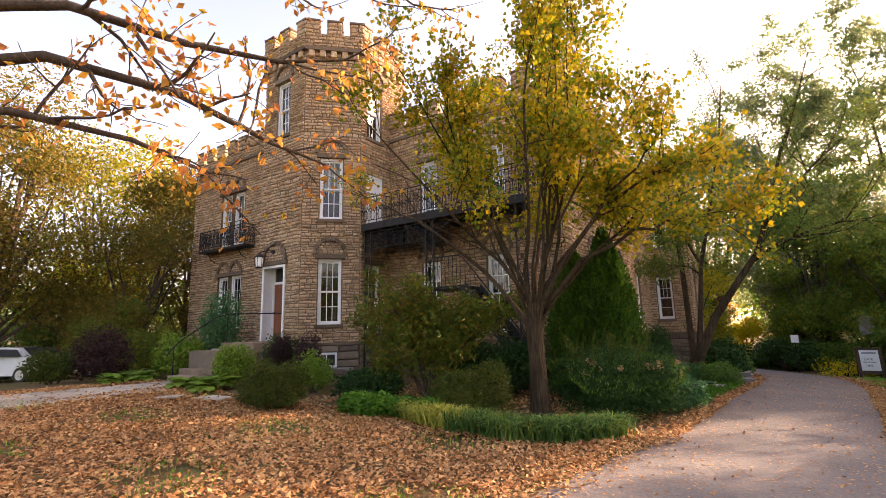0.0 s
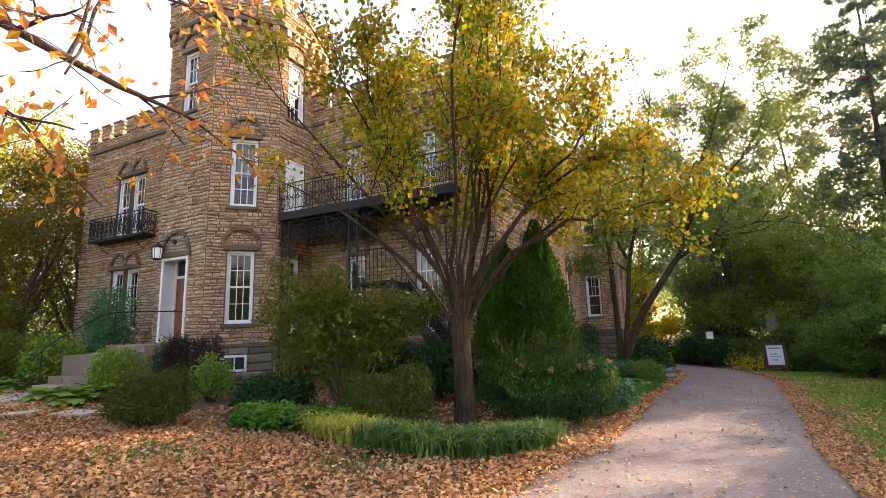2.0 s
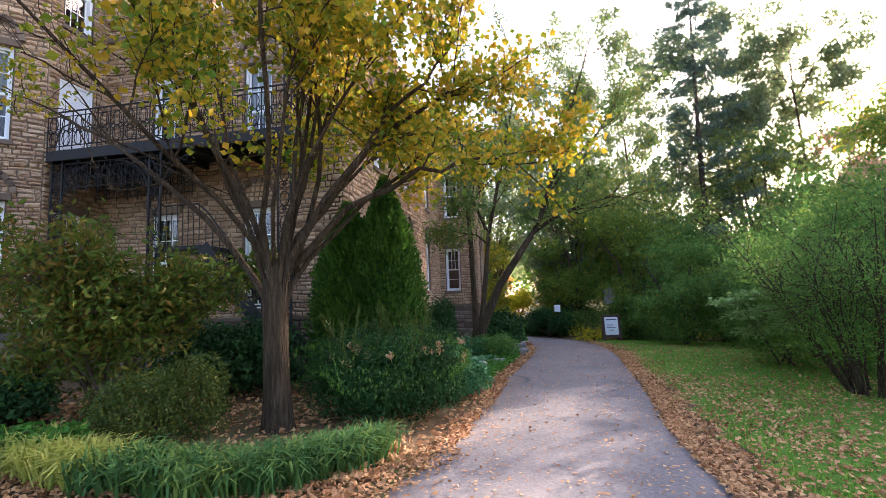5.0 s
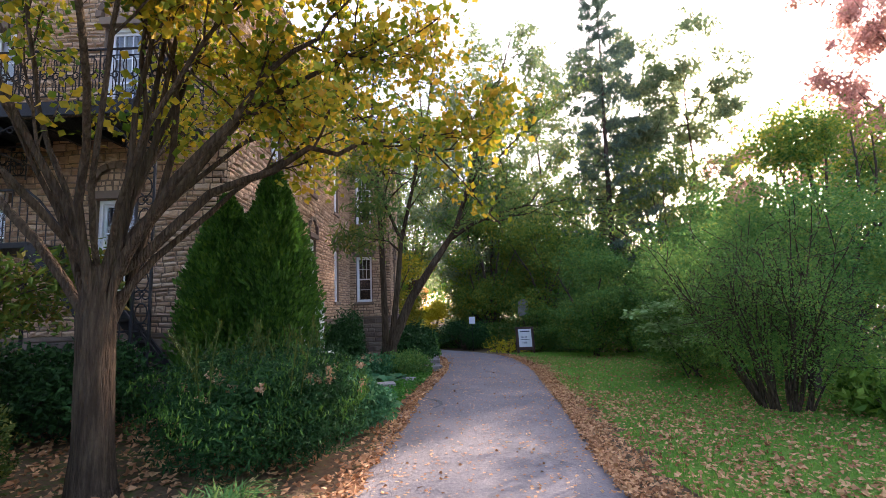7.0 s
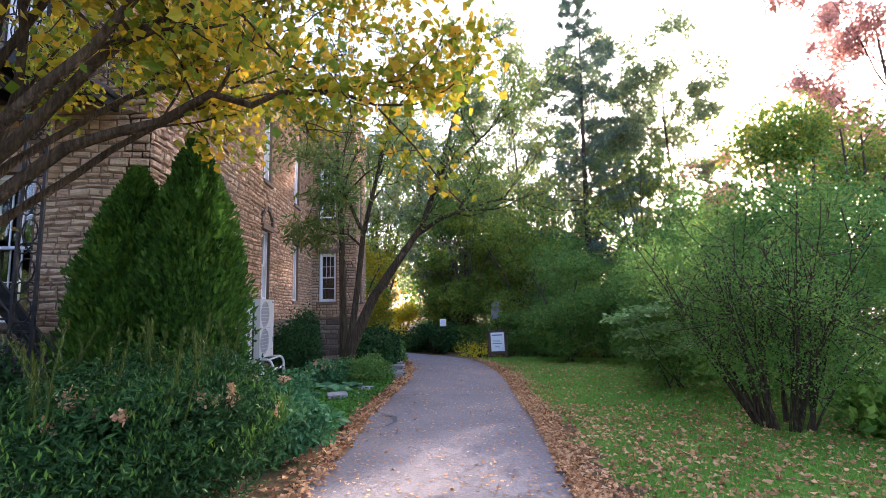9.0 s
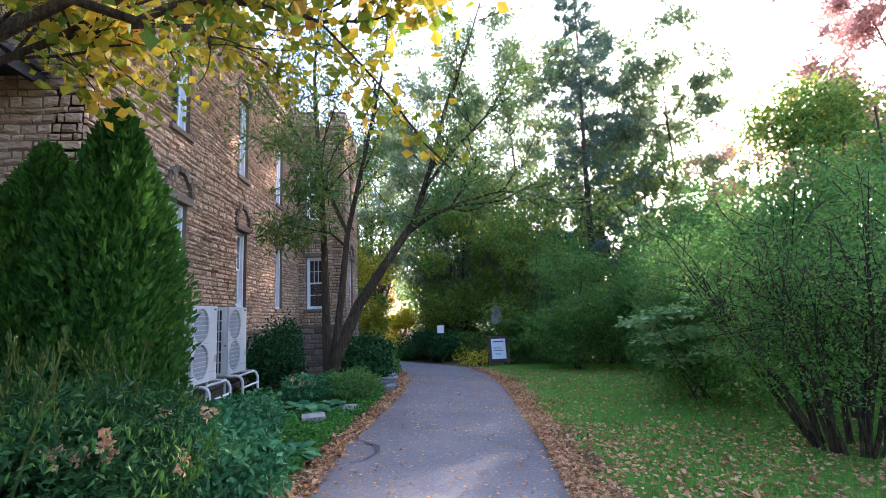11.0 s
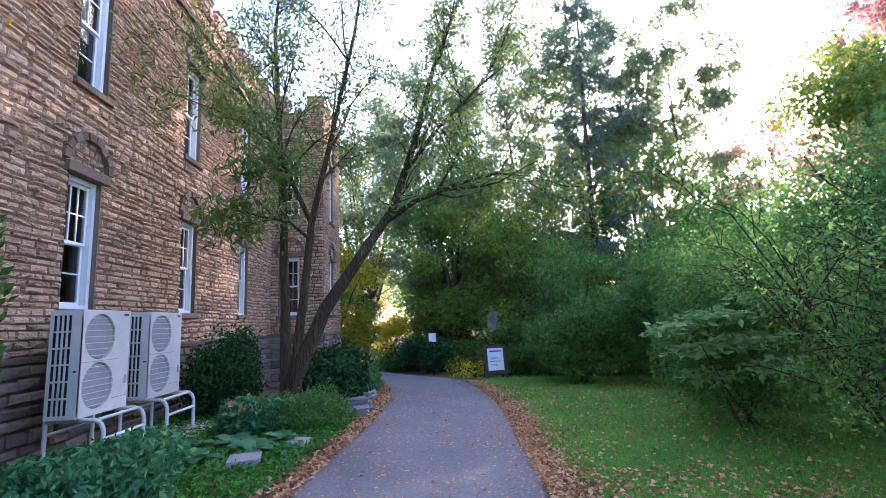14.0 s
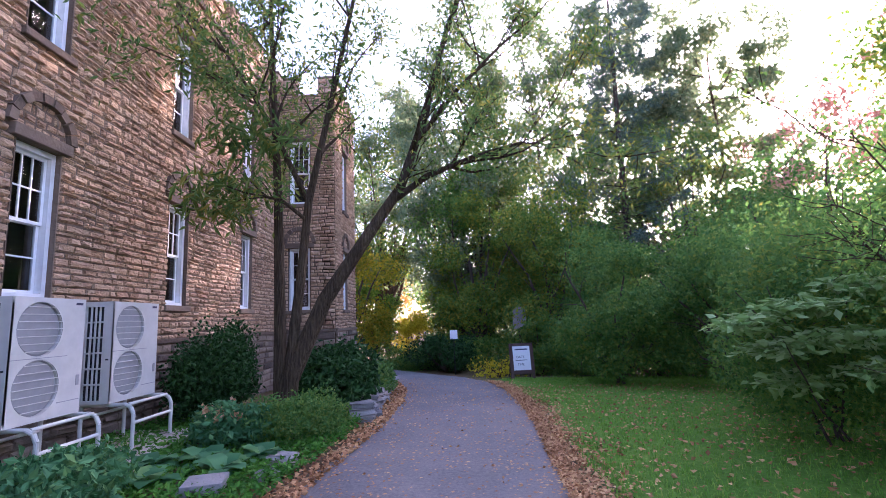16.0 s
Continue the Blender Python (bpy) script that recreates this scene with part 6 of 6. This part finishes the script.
vase_shrub()
dog = shrub("dogwood", "green dogwood with pale variegated lower branches", 6.3, 17.6, 1.5, 1.4, 3.6, LEAF_FAR, 17000, 0.08, lobes=8, shell=0.4)
zd = float(slope(5, 16.6))
for cx, cy, cz, rx, n in ((4.6, 16.6, 1.75, 0.5, 260), (5.2, 16.4, 1.95, 0.6, 300), (5.0, 16.7, 1.4, 0.5, 240), (5.6, 16.3, 1.55, 0.7, 320), (5.3, 16.9, 0.95, 0.5, 220), (6.0, 16.2, 1.15, 0.6, 240), (6.1, 16.4, 2.2, 0.6, 220)):
    crown("pale_foliage", cloud((cx, cy, zd + cz), (rx, 0.5, 0.13), n, 0.1), 0.15, LEAF_PALE, dog, "pale variegated leaves", flat=0.75, droop=0.15)
shrub("broadleaf", "yellow-green broad-leaved plant under the shrubs", 7.0, 12.4, 0.9, 0.8, 0.9, LEAF_HOSTA, 900, 0.2)
WOODS = [
    ("lawn_shrub", "dark green leafy shrub at the back of the lawn", 6.4, 26.4, 4.8, 2.4, LEAF_FAR, 22000, 0.12, 0.3),
    ("lawn_shrub", "dark green leafy shrub at the back of the lawn", 9.4, 24.5, 4.8, 2.6, LEAF_FAR, 22000, 0.12, 0.3),
    ("lawn_shrub", "green shrub at the lawn's edge", 8.2, 20.0, 4.0, 2.0, LEAF_FAR, 20000, 0.1, 0.3),
    ("lawn_shrub", "green shrub at the lawn's edge", 7.8, 15.2, 4.8, 2.3, LEAF_GREEN, 24000, 0.08, 0.3),
    ("lawn_shrub", "green shrub beyond the tall shrub", 8.8, 9.5, 4.2, 2.2, LEAF_GREEN, 20000, 0.08, 0.3),
    ("wood_tree", "leafy green tree behind the lawn", 11.6, 18.5, 8.4, 3.2, LEAF_MIX, 24000, 0.12, 1.0),
    ("wood_tree", "leafy green tree behind the lawn", 12.5, 24.5, 8.0, 3.2, LEAF_GREEN, 14000, 0.115, 1.5),
    ("wood_tree", "leafy green tree behind the lawn", 13.0, 10.5, 7.0, 3.2, LEAF_GREEN, 14000, 0.14, 1.2),
    ("wood_tree", "olive and yellow tree beyond the bend of the drive", 2.6, 36.5, 9.5, 3.4, LEAF_MIX, 22000, 0.16, 1.0),
    ("wood_tree", "olive and yellow tree beyond the bend of the drive", 5.8, 34.0, 9.0, 3.2, LEAF_MIX, 20000, 0.16, 0.8),
    ("wood_tree", "green tree behind the far wing", -4.4, 36.0, 7.5, 3.0, LEAF_OLIVE, 12000, 0.18, 0.8),
    ("wood_tree", "green tree beyond the notice board", 9.5, 30.5, 5.6, 3.0, LEAF_FAR, 17000, 0.16, 0.6),
    ("wood_tree", "tall thin-leaved tree behind the woods", 3.5, 43.0, 15.0, 5.0, LEAF_PINNATE, 22000, 0.17, 3.0),
    ("wood_tree", "tall thin-leaved tree behind the woods", -3.5, 46.0, 18.0, 5.0, LEAF_PINNATE, 15000, 0.24, 4.0),
    ("wood_tree", "tall green tree beyond the lawn", 18.5, 34.0, 9.0, 4.2, LEAF_FAR, 14000, 0.22, 2.0),
    ("wood_tree", "tall thin-leaved tree behind the notice board", 7.4, 38.0, 13.0, 4.6, LEAF_PINNATE, 22000, 0.16, 3.0),
    ("wood_tree", "tall thin-leaved tree behind the lawn shrubs", 14.5, 36.0, 13.5, 4.6, LEAF_PINNATE, 22000, 0.16, 2.5),
    ("wood_tree", "tall green tree behind the notice board", 3.0, 39.5, 13.0, 4.2, LEAF_FAR, 15000, 0.21, 3.0),
    ("yellow_bush", "bright yellow sunlit bush beyond the bend", -1.6, 41.5, 3.5, 1.6, LEAF_YELLOW, 7000, 0.15, 0.2),
    ("yellow_bush", "low orange-yellow plants behind the notice board", 2.9, 30.6, 0.6, 1.3, LEAF_YELLOW, 900, 0.12, 0.05),
    ("orange_tree", "orange tree far beyond the bend of the drive", -4.4, 54.0, 8.5, 2.3, LEAF_ORANGE, 4000, 0.22, 3.0),
    ("wood_shrub", "dense green shrub behind the notice board", 7.0, 31.2, 3.4, 2.0, LEAF_FAR, 12000, 0.12, 0.1),
    ("wood_shrub", "dense green shrub far behind the notice board", 8.0, 45.0, 7.0, 4.2, LEAF_FAR, 12000, 0.22, 0.2),
    ("wood_shrub", "dense green shrub far behind the lawn", 15.0, 46.0, 8.0, 4.6, LEAF_FAR, 12000, 0.24, 0.2),
    ("wood_shrub", "dense green shrub filling the wood behind the lawn", 8.6, 34.5, 7.0, 3.0, LEAF_GREEN, 16000, 0.16, 0.3),
    ("wood_shrub", "dense green shrub filling the wood behind the lawn", 12.5, 31.0, 7.0, 3.0, LEAF_FAR, 16000, 0.16, 0.3),
    ("wood_shrub", "dense green shrub filling the wood behind the lawn", 15.5, 25.5, 7.5, 3.2, LEAF_GREEN, 16000, 0.16, 0.3),
    ("wood_shrub", "dense green shrub filling the wood behind the lawn", 15.0, 18.0, 7.5, 3.2, LEAF_GREEN, 16000, 0.15, 0.3),
    ("wood_shrub", "dense green shrub filling the wood beyond the bend", 1.2, 42.5, 6.5, 2.6, LEAF_MIX, 12000, 0.17, 0.3),
    ("bend_shrub", "dark low shrub at the bend of the drive", 0.6, 33.2, 1.6, 1.6, LEAF_DARK, 6000, 0.13, 0.1),
    ("bend_shrub", "dark low shrub at the bend of the drive", -0.9, 34.6, 1.1, 1.5, LEAF_FAR, 6000, 0.12, 0.1),
    ("bend_shrub", "dense green shrub beyond the bend of the drive", 1.6, 37.5, 4.8, 2.7, LEAF_FAR, 9000, 0.17, 0.2),
    ("bend_shrub", "dense green shrub beyond the bend of the drive", 4.8, 35.8, 4.8, 2.5, LEAF_FAR, 9000, 0.17, 0.2),
    ("bend_shrub", "dense green shrub beyond the bend of the drive", -3.7, 38.5, 4.6, 1.9, LEAF_HOSTA, 8000, 0.15, 0.2),
    ("bend_shrub", "dark low shrub behind the notice board", 4.9, 31.9, 2.4, 1.6, LEAF_FAR, 7000, 0.14, 0.1),
    ("wing_tree", "dense olive and brown tree beside the wing", -25.2, 10.6, 8.8, 3.7, LEAF_BRONZE, 36000, 0.12, 0.6),
    ("wing_tree", "tall green tree beyond the parked cars", -29.0, 6.0, 14.5, 4.8, LEAF_BRONZE, 30000, 0.17, 1.6),
    ("wing_tree", "yellow-green tree behind the wing", -28.5, 15.0, 12.0, 5.0, LEAF_BRONZE, 26000, 0.18, 2.0),
    ("wing_tree", "green tree beside the parked cars", -26.5, 2.0, 11.5, 4.2, LEAF_BRONZE, 22000, 0.15, 2.0),
    ("wing_tree", "tall yellow-green tree far behind the cars", -34.0, 12.0, 15.0, 5.5, LEAF_OLIVE, 15000, 0.25, 2.0),
    ("wing_shrub", "dense green shrub behind the parked cars", -31.5, 8.6, 3.6, 2.4, LEAF_FAR, 9000, 0.14, 0.2),
    ("wing_shrub", "dense green shrub behind the parked cars", -30.0, 10.5, 4.5, 3.0, LEAF_BRONZE, 11000, 0.15, 0.2),
    ("wing_shrub", "dense dark shrub beyond the path", -31.0, 5.0, 3.4, 2.4, LEAF_DARK, 8000, 0.15, 0.2),
    ("wing_shrub", "red and green shrub at the wing's corner", -22.4, 8.6, 3.2, 1.7, LEAF_MAPLE, 9000, 0.11, 0.2),
    ("wing_tree", "tall dark evergreen behind the wing", -23.0, 33.0, 17.0, 4.0, LEAF_FAR, 7000, 0.34, 3.0),
]
for name, label, x, y, h, r, leaf, n, size, th in WOODS:
    simple_tree(name, label, x, y, h, r, leaf, n, size, trunk_h=th, lobes=24 if h > 14 else (15 if n > 9000 else 9), tr=0.1 + h * 0.011, low=0.05 if th < 1 else 0.12, category="shrub" if h < 7 else "tree")


def lace_tree(name, label, x, y, h, r, leaf, n, size, first=0.3):
    """A tall thin-leaved tree: a leader with rising limbs, fine twigs, and small leaves with the sky between them."""
    z = float(slope(x, y))
    t = thing(name, label, "tree", at=(x, y, z))
    stem = limb((x, y, z - 0.1), (0.02, 0.02, 1), h, 0.08 + h * 0.005, 0.02, 0.035, 0.02, 14)
    v, f = tubes([stem], 9)
    arrays("trunk", v, f, BARKDARK, t, smooth=True)
    limbs = []
    for k in range(26):
        q = first + (0.97 - first) * k / 26
        a = k * 2.4 + rng.normal() * 0.3
        p = stem[0][int(q * 14)]
        L = r * math.sqrt(max(0.1, 1 - ((q - 0.6) / 0.5) ** 2)) * rng.uniform(0.75, 1.15)
        limbs.append(limb(p, (math.cos(a), math.sin(a), 0.55), L, 0.035 + 0.05 * (1 - q), 0.012, 0.1, 0.01))
    b1 = branch_out(limbs, 7, r * 0.36, 0.5, 0.6, 0.03, 0.008)
    b2 = branch_out(b1, 4, r * 0.17, 0.6, 0.8, 0.0, 0.004, steps=4)
    v, f = tubes(limbs + b1, 5)
    tagged(arrays("branchwork", v, f, BARKDARK, t), kind="stuff")
    v, f = tubes(b2, 3)
    tagged(arrays("twigwork", v, f, BARKDARK, t), kind="stuff")
    crown("crown", along(b2, max(1, n // len(b2)), 0.22), size, leaf, t, width=0.5)


LACE = "tall thin-leaved tree with sky showing through behind the woods"
for x, y, h, r, n in ((2.2, 40.5, 18.0, 5.6, 30000), (7.6, 41.0, 22.0, 6.2, 34000), (-4.5, 47.0, 19.0, 6.0, 26000), (15.5, 40.5, 22.0, 5.4, 38000), (19.5, 40.5, 23.0, 5.4, 38000)):
    lace_tree("lace_tree", LACE, x, y, h, r, LEAF_LACE, n, 0.27, 0.16)
lace_tree("red_tree", "tall dusky red thin-leaved tree beyond the shrubs", 24.5, 27.0, 21.0, 5.8, LEAF_RED, 42000, 0.24, 0.2)
lace_tree("red_tree", "lower pinkish thin-leaved tree behind the lawn", 23.0, 37.5, 13.5, 4.5, LEAF_RED, 20000, 0.24, 0.2)



def conifer(x, y, h, r):
    z = float(slope(x, y))
    t = thing("spruce", "tall feathery blue-green spruce standing above the woods", "conifer", at=(x, y, z))
    v, f = tubes([limb((x, y, z - 0.1), (0, 0, 1), h, 0.28, 0.02, 0.01, 0.02, 12)], 10)
    arrays("trunk", v, f, BARKDARK, t)
    arms, sprays = [], []
    for k in range(110):
        q = 0.2 + 0.79 * k / 110
        a = k * 2.4 + rng.normal() * 0.3
        L = r * (1 - q) ** 0.75 * rng.uniform(0.7, 1.15) + 0.4
        arm = limb((x, y, z + h * q), (math.cos(a), math.sin(a), -0.05 + 0.35 * q), L, 0.04 * (1.15 - q), 0.006, 0.05, 0.02)
        arms.append(arm)
        for _ in range(9):
            p = arm[0][int(rng.integers(2, 8))]
            side = rng.choice((-1, 1))
            sprays.append(limb(p, (math.cos(a) - side * math.sin(a), math.sin(a) + side * math.cos(a), -0.15), L * rng.uniform(0.14, 0.3), 0.008, 0.003, 0.08, -0.01, 4))
    v, f = tubes(arms, 5)
    tagged(arrays("boughwork", v, f, BARKDARK, t), kind="stuff")
    crown("crown", np.concatenate([along(sprays, 26, 0.07), along(arms, 60, 0.09)]), 0.25, LEAF_CONIFER, t, droop=0.35, width=0.22)


conifer(11.2, 36.5, 26.0, 5.4)


def undergrowth():
    n = 26000
    x, y = rng.uniform(2.8, 19, n), rng.uniform(8, 35, n)
    back = np.where(x < 9.5, 31.2 - 0.5 * (x - 3), 9.0 + 0 * x)
    keep = (y > back) & ((x > 9.5) | (y > 27))
    keep &= (x > 9.2 + np.sin(y) * 0.6) | (y > back)
    p = on_ground(x[keep], y[keep], 0.0)
    p[:, 2] += rng.random(len(p)) ** 1.4 * (0.7 + 0.6 * np.sin(p[:, 0] * 1.7) * np.sin(p[:, 1] * 1.3) + 0.4)
    q = rng.random((9000, 2))
    p2 = on_ground(-2.5 + 6.5 * q[:, 0], 34.2 - 2.2 * q[:, 0] ** 2 * 0.5 + 3.0 * q[:, 1])
    p2[:, 2] += rng.random(9000) * np.interp(p2[:, 0], [-2.5, 0.0, 1.5], [0.3, 0.5, 1.5])
    p = np.concatenate([p, p2])
    tagged(crown("undergrowth", p, 0.17, LEAF_FAR, None), "dark tangled undergrowth below the woods", "undergrowth", kind="stuff")


undergrowth()


def far_woods():
    """A belt of far trees round the place."""
    V, F, base = [], [], 0
    for k in range(92):
        a = 2 * math.pi * k / 92
        R = rng.uniform(58, 85)
        h, r = rng.uniform(8, 14), rng.uniform(3.5, 5.5)
        if abs(math.degrees(a) - 55) < 16:
            h *= 0.75
        c = (R * math.cos(a) - 2, 14 + R * math.sin(a), h * 0.5)
        p = np.concatenate([cloud((c[0] + rng.normal() * r * 0.4, c[1] + rng.normal() * r * 0.4, h * rng.uniform(0.25, 0.75)), (r * 0.7, r * 0.7, h * 0.3), 170, 0.3) for _ in range(4)])
        v, f = leaf_arrays(p, 0.9)
        V.append(v)
        F.append(f + base)
        base += len(v)
    tagged(arrays("far_woods", np.concatenate(V), np.concatenate(F), LEAF_FAR), "belt of green woods around the grounds", "woods", kind="stuff")


far_woods()


# ---- parked cars ----
def car(at, turn, paint, label):
    x, y = at
    M = pose(x, y, float(slope(x, y)), 0, 0, turn)
    c = thing("car", label, "car", at=(x, y, float(slope(x, y))), group="parked cars")
    prof = [(-2.25, 0.35), (-2.3, 0.7), (-2.15, 0.95), (-1.6, 1.02), (-0.95, 1.4), (0.35, 1.44), (1.1, 1.02), (2.05, 0.85), (2.28, 0.6), (2.25, 0.32)]
    bm = bmesh.new()
    rows = []
    for px, pz in prof:
        tuck = 0.62 if pz > 1.2 else (0.86 if pz > 0.5 else 0.82)
        rows.append([bm.verts.new((px, s * tuck, pz)) for s in (-1, 1)] + [bm.verts.new((px, s * 0.84, 0.28)) for s in (-1, 1)])
    for a, b in zip(rows[:-1], rows[1:]):
        bm.faces.new((a[0], b[0], b[1], a[1]))
        bm.faces.new((a[2], b[2], b[0], a[0]))
        bm.faces.new((a[1], b[1], b[3], a[3]))
        bm.faces.new((a[3], b[3], b[2], a[2]))
    bm.faces.new((rows[0][0], rows[0][1], rows[0][3], rows[0][2]))
    bm.faces.new((rows[-1][1], rows[-1][0], rows[-1][2], rows[-1][3]))
    bmesh.ops.recalc_face_normals(bm, faces=bm.faces)
    bmesh.ops.bevel(bm, geom=list(bm.edges), offset=0.04, segments=2, affect="EDGES", clamp_overlap=True)
    part("body", moved(bm, M), paint, c)
    for s in (-1, 1):
        bm = bmesh.new()
        vs = [bm.verts.new((px, s * q, pz)) for px, pz, q in ((-1.35, 1.06, 0.845), (-0.92, 1.33, 0.70), (0.3, 1.36, 0.69), (0.85, 1.06, 0.845))]
        bm.faces.new(vs if s < 0 else vs[::-1])
        ob = part("side_window", moved(bm, M), BLACK, c)
        sol = ob.modifiers.new("thick", "SOLIDIFY")
        sol.thickness = 0.03
        for wx in (-1.4, 1.4):
            wheel = part("tyre", moved(rod(bmesh.new(), (wx, s * 0.66, 0.32), (wx, s * 0.9, 0.32), 0.32, sides=24), M), BLACK, c)
            part("rim", moved(rod(bmesh.new(), (wx, s * 0.88, 0.32), (wx, s * 0.91, 0.32), 0.2, sides=16), M), METALWHITE, wheel)
        part("tail_light", moved(boxes((-2.3, -2.18, min(s * 0.5, s * 0.82), max(s * 0.5, s * 0.82), 0.72, 0.86), bevel=0.02), M), RED_PAINT, c)
        part("headlight", moved(boxes((2.12, 2.27, min(s * 0.5, s * 0.8), max(s * 0.5, s * 0.8), 0.6, 0.74), bevel=0.02), M), METALWHITE, c)
    bm = bmesh.new()
    bm.faces.new([bm.verts.new(p) for p in ((-1.62, -0.66, 1.06), (-1.62, 0.66, 1.06), (-1.02, 0.54, 1.4), (-1.02, -0.54, 1.4))])
    ob = part("rear_window", moved(bm, M), BLACK, c)
    ob.modifiers.new("thick", "SOLIDIFY").thickness = 0.03
    return c


RED_PAINT = material("dark_red_car_paint", [(0.0, (0.22, 0.012, 0.015)), (1.0, (0.30, 0.02, 0.022))], rough=0.25, scale=3, spec=0.6)
CARWHITE = material("white_car_paint", [(0.0, (0.62, 0.63, 0.65)), (1.0, (0.74, 0.75, 0.77))], rough=0.22, scale=3, spec=0.6)
car((-27.0, 6.8), 205, CARWHITE, "white saloon car parked beyond the path")
car((-28.3, 9.4), 215, RED_PAINT, "dark red car parked under the trees")


# ---- fallen leaves and lawn blades ----
def edge_x(y, line):
    line = np.array(line)
    return np.interp(y, line[:, 1], line[:, 0])


def litter(name, x, y, size, label, lift=0.012, flat=0.75):
    pts = on_ground(x, y, 0)
    pts[:, 2] += lift + rng.random(len(x)) * 0.02
    ob = crown(name, pts, size, LEAF_FALLEN, None, flat=flat, droop=0.0, width=0.8, fold=0.5 if flat < 0.9 else 0.15)
    return tagged(ob, label, "leaves", kind="stuff")


n = 125000
x, y = rng.uniform(-16, -0.9, n), rng.uniform(-4.5, 8.6, n)
dl = edge_x(y, DRIVE_L)
bed = np.interp(x, [-15, -11, -7.2, -5.5, -4, -2.6, -2.0], [7.2, 6.6, 6.7, 6.9, 6.6, 7.0, 8.2])
patch = np.sin(x * 1.9 + y) + np.sin(y * 2.3 - x * 0.8) + rng.normal(size=n) * 0.5
keep = (x < dl + rng.exponential(0.25, n) - 0.1) & (y < bed + 0.3) & (patch > -1.5) & ~((x < -11.6 - 2.0 * y / 7.2) & (x > -14.3 - 1.2 * y / 7.2) & (rng.random(n) > 0.12))
litter("leaf_litter", x[keep], y[keep], 0.062, "dense brown and orange fallen leaves over the front lawn")
n = 16000
y = rng.uniform(2, 28, n)
x = edge_x(y, DRIVE_R) + rng.exponential(1.0, n) * np.interp(y, [2, 9, 14, 28], [0.6, 0.42, 0.24, 0.16]) - 0.12
litter("leaf_litter", x, y, 0.06, "fallen leaves drifted along the edge of the lawn", 0.02)
n = 3600
y = rng.uniform(8.5, 28, n)
x = edge_x(y, DRIVE_L) - rng.exponential(0.22, n) + 0.18
litter("leaf_litter", x, y, 0.075, "fallen leaves drifted along the bed's edge", 0.02)
n = 4200
y, x = rng.uniform(5, 26, n), rng.uniform(2.2, 9, n)
litter("leaf_litter", x, y, 0.065, "scattered yellow and brown leaves on the lawn", 0.05)
n = 4500
y, x = rng.uniform(6, 15, n), 2.4 + np.abs(rng.normal(size=n)) * 2.6
litter("leaf_litter", x, y, 0.065, "fallen leaves under the tall shrub", 0.03)
n = 8500
y = rng.uniform(1.5, 29, n)
u = rng.random(n)
u = np.where(rng.random(n) < 0.6, np.where(u < 0.5, u ** 2 * 2, 1 - (1 - u) ** 2 * 2), u)
x = edge_x(y, DRIVE_L) + (edge_x(y, DRIVE_R) - edge_x(y, DRIVE_L)) * u
litter("leaf_litter", x, y, 0.042, "single fallen leaves on the drive", 0.035, 0.96)
n = 4500
x, y = rng.uniform(-9, -2, n), rng.uniform(6.8, 12.5, n)
litter("leaf_litter", x, y, 0.08, "brown leaves under the shrubs of the bed", 0.01)

n = 95000
y = rng.uniform(6.5, 29.5, n)
x = edge_x(y, LAWN_L) + np.abs(rng.uniform(-0.3, 8.5, n))
thin = (np.sin(x * 1.3 + y * 0.7) + np.sin(y * 1.1 - x * 1.7)) * 0.25 + rng.random(n) > np.clip(0.95 - (x - edge_x(y, LAWN_L)) * 0.9, 0.1, 1)
blades("lawn_grass", on_ground(x[thin], y[thin], 0.0), 0.09, 0.006, BLADE_LAWN, "green lawn grass beside the drive", 0.6)
n = 9000
x, y = rng.uniform(-13, -2.5, n), rng.uniform(0.5, 6.5, n)
g = np.sin(x * 1.9 + y) + np.sin(y * 2.3 - x * 0.8) < -0.9
blades("lawn_grass", on_ground(x[g], y[g], 0.0), 0.07, 0.005, BLADE_LAWN, "thin green grass between the fallen leaves", 0.6)
n = 26000
x, y = rng.uniform(-4.6, -0.9, n), rng.uniform(12.5, 20, n)
g = x < edge_x(y, DRIVE_L) - 0.15
crown_pts = on_ground(x[g], y[g], 0.02)
crown_pts[:, 2] += rng.random(len(crown_pts)) * 0.1
tagged(crown("ground_cover", crown_pts, 0.075, LEAF_FERN, None, flat=0.6, droop=-0.2), "low green ground cover in the side bed", "plants", kind="stuff")


# ---- single stones of the nearest stretch of the side wall ----
def stone_pieces():
    variants = []
    for k in range(10):
        v, f = stone_arrays([(0.0, 1.0, 0.0, 1.0, False)], 0.0)
        v[:, 0] = np.clip(v[:, 0], 0, 1)
        v[4:8, 0] = np.where(v[4:8, 0] < 0.5, 0.04, 0.96)
        v[4:8, 2] = np.where(v[4:8, 2] < 0.5, 0.14, 0.86)
        me = bpy.data.meshes.new("stone")
        me.from_pydata([tuple(p) for p in v], [], [tuple(q) for q in f.tolist()])
        me.materials.append(STONE)
        variants.append(me)
    for wall, m, own in SINGLES:
        for a, b, c, d, _ in own:
            ob = new("stone", variants[int(rng.integers(10))])
            ob.parent = wall
            ob.matrix_local = m @ Matrix.Translation((a + 0.008, 0, c + 0.008)) @ Matrix.Diagonal((b - a - 0.016, rng.uniform(0.7, 1.3), d - c - 0.016, 1))


stone_pieces()
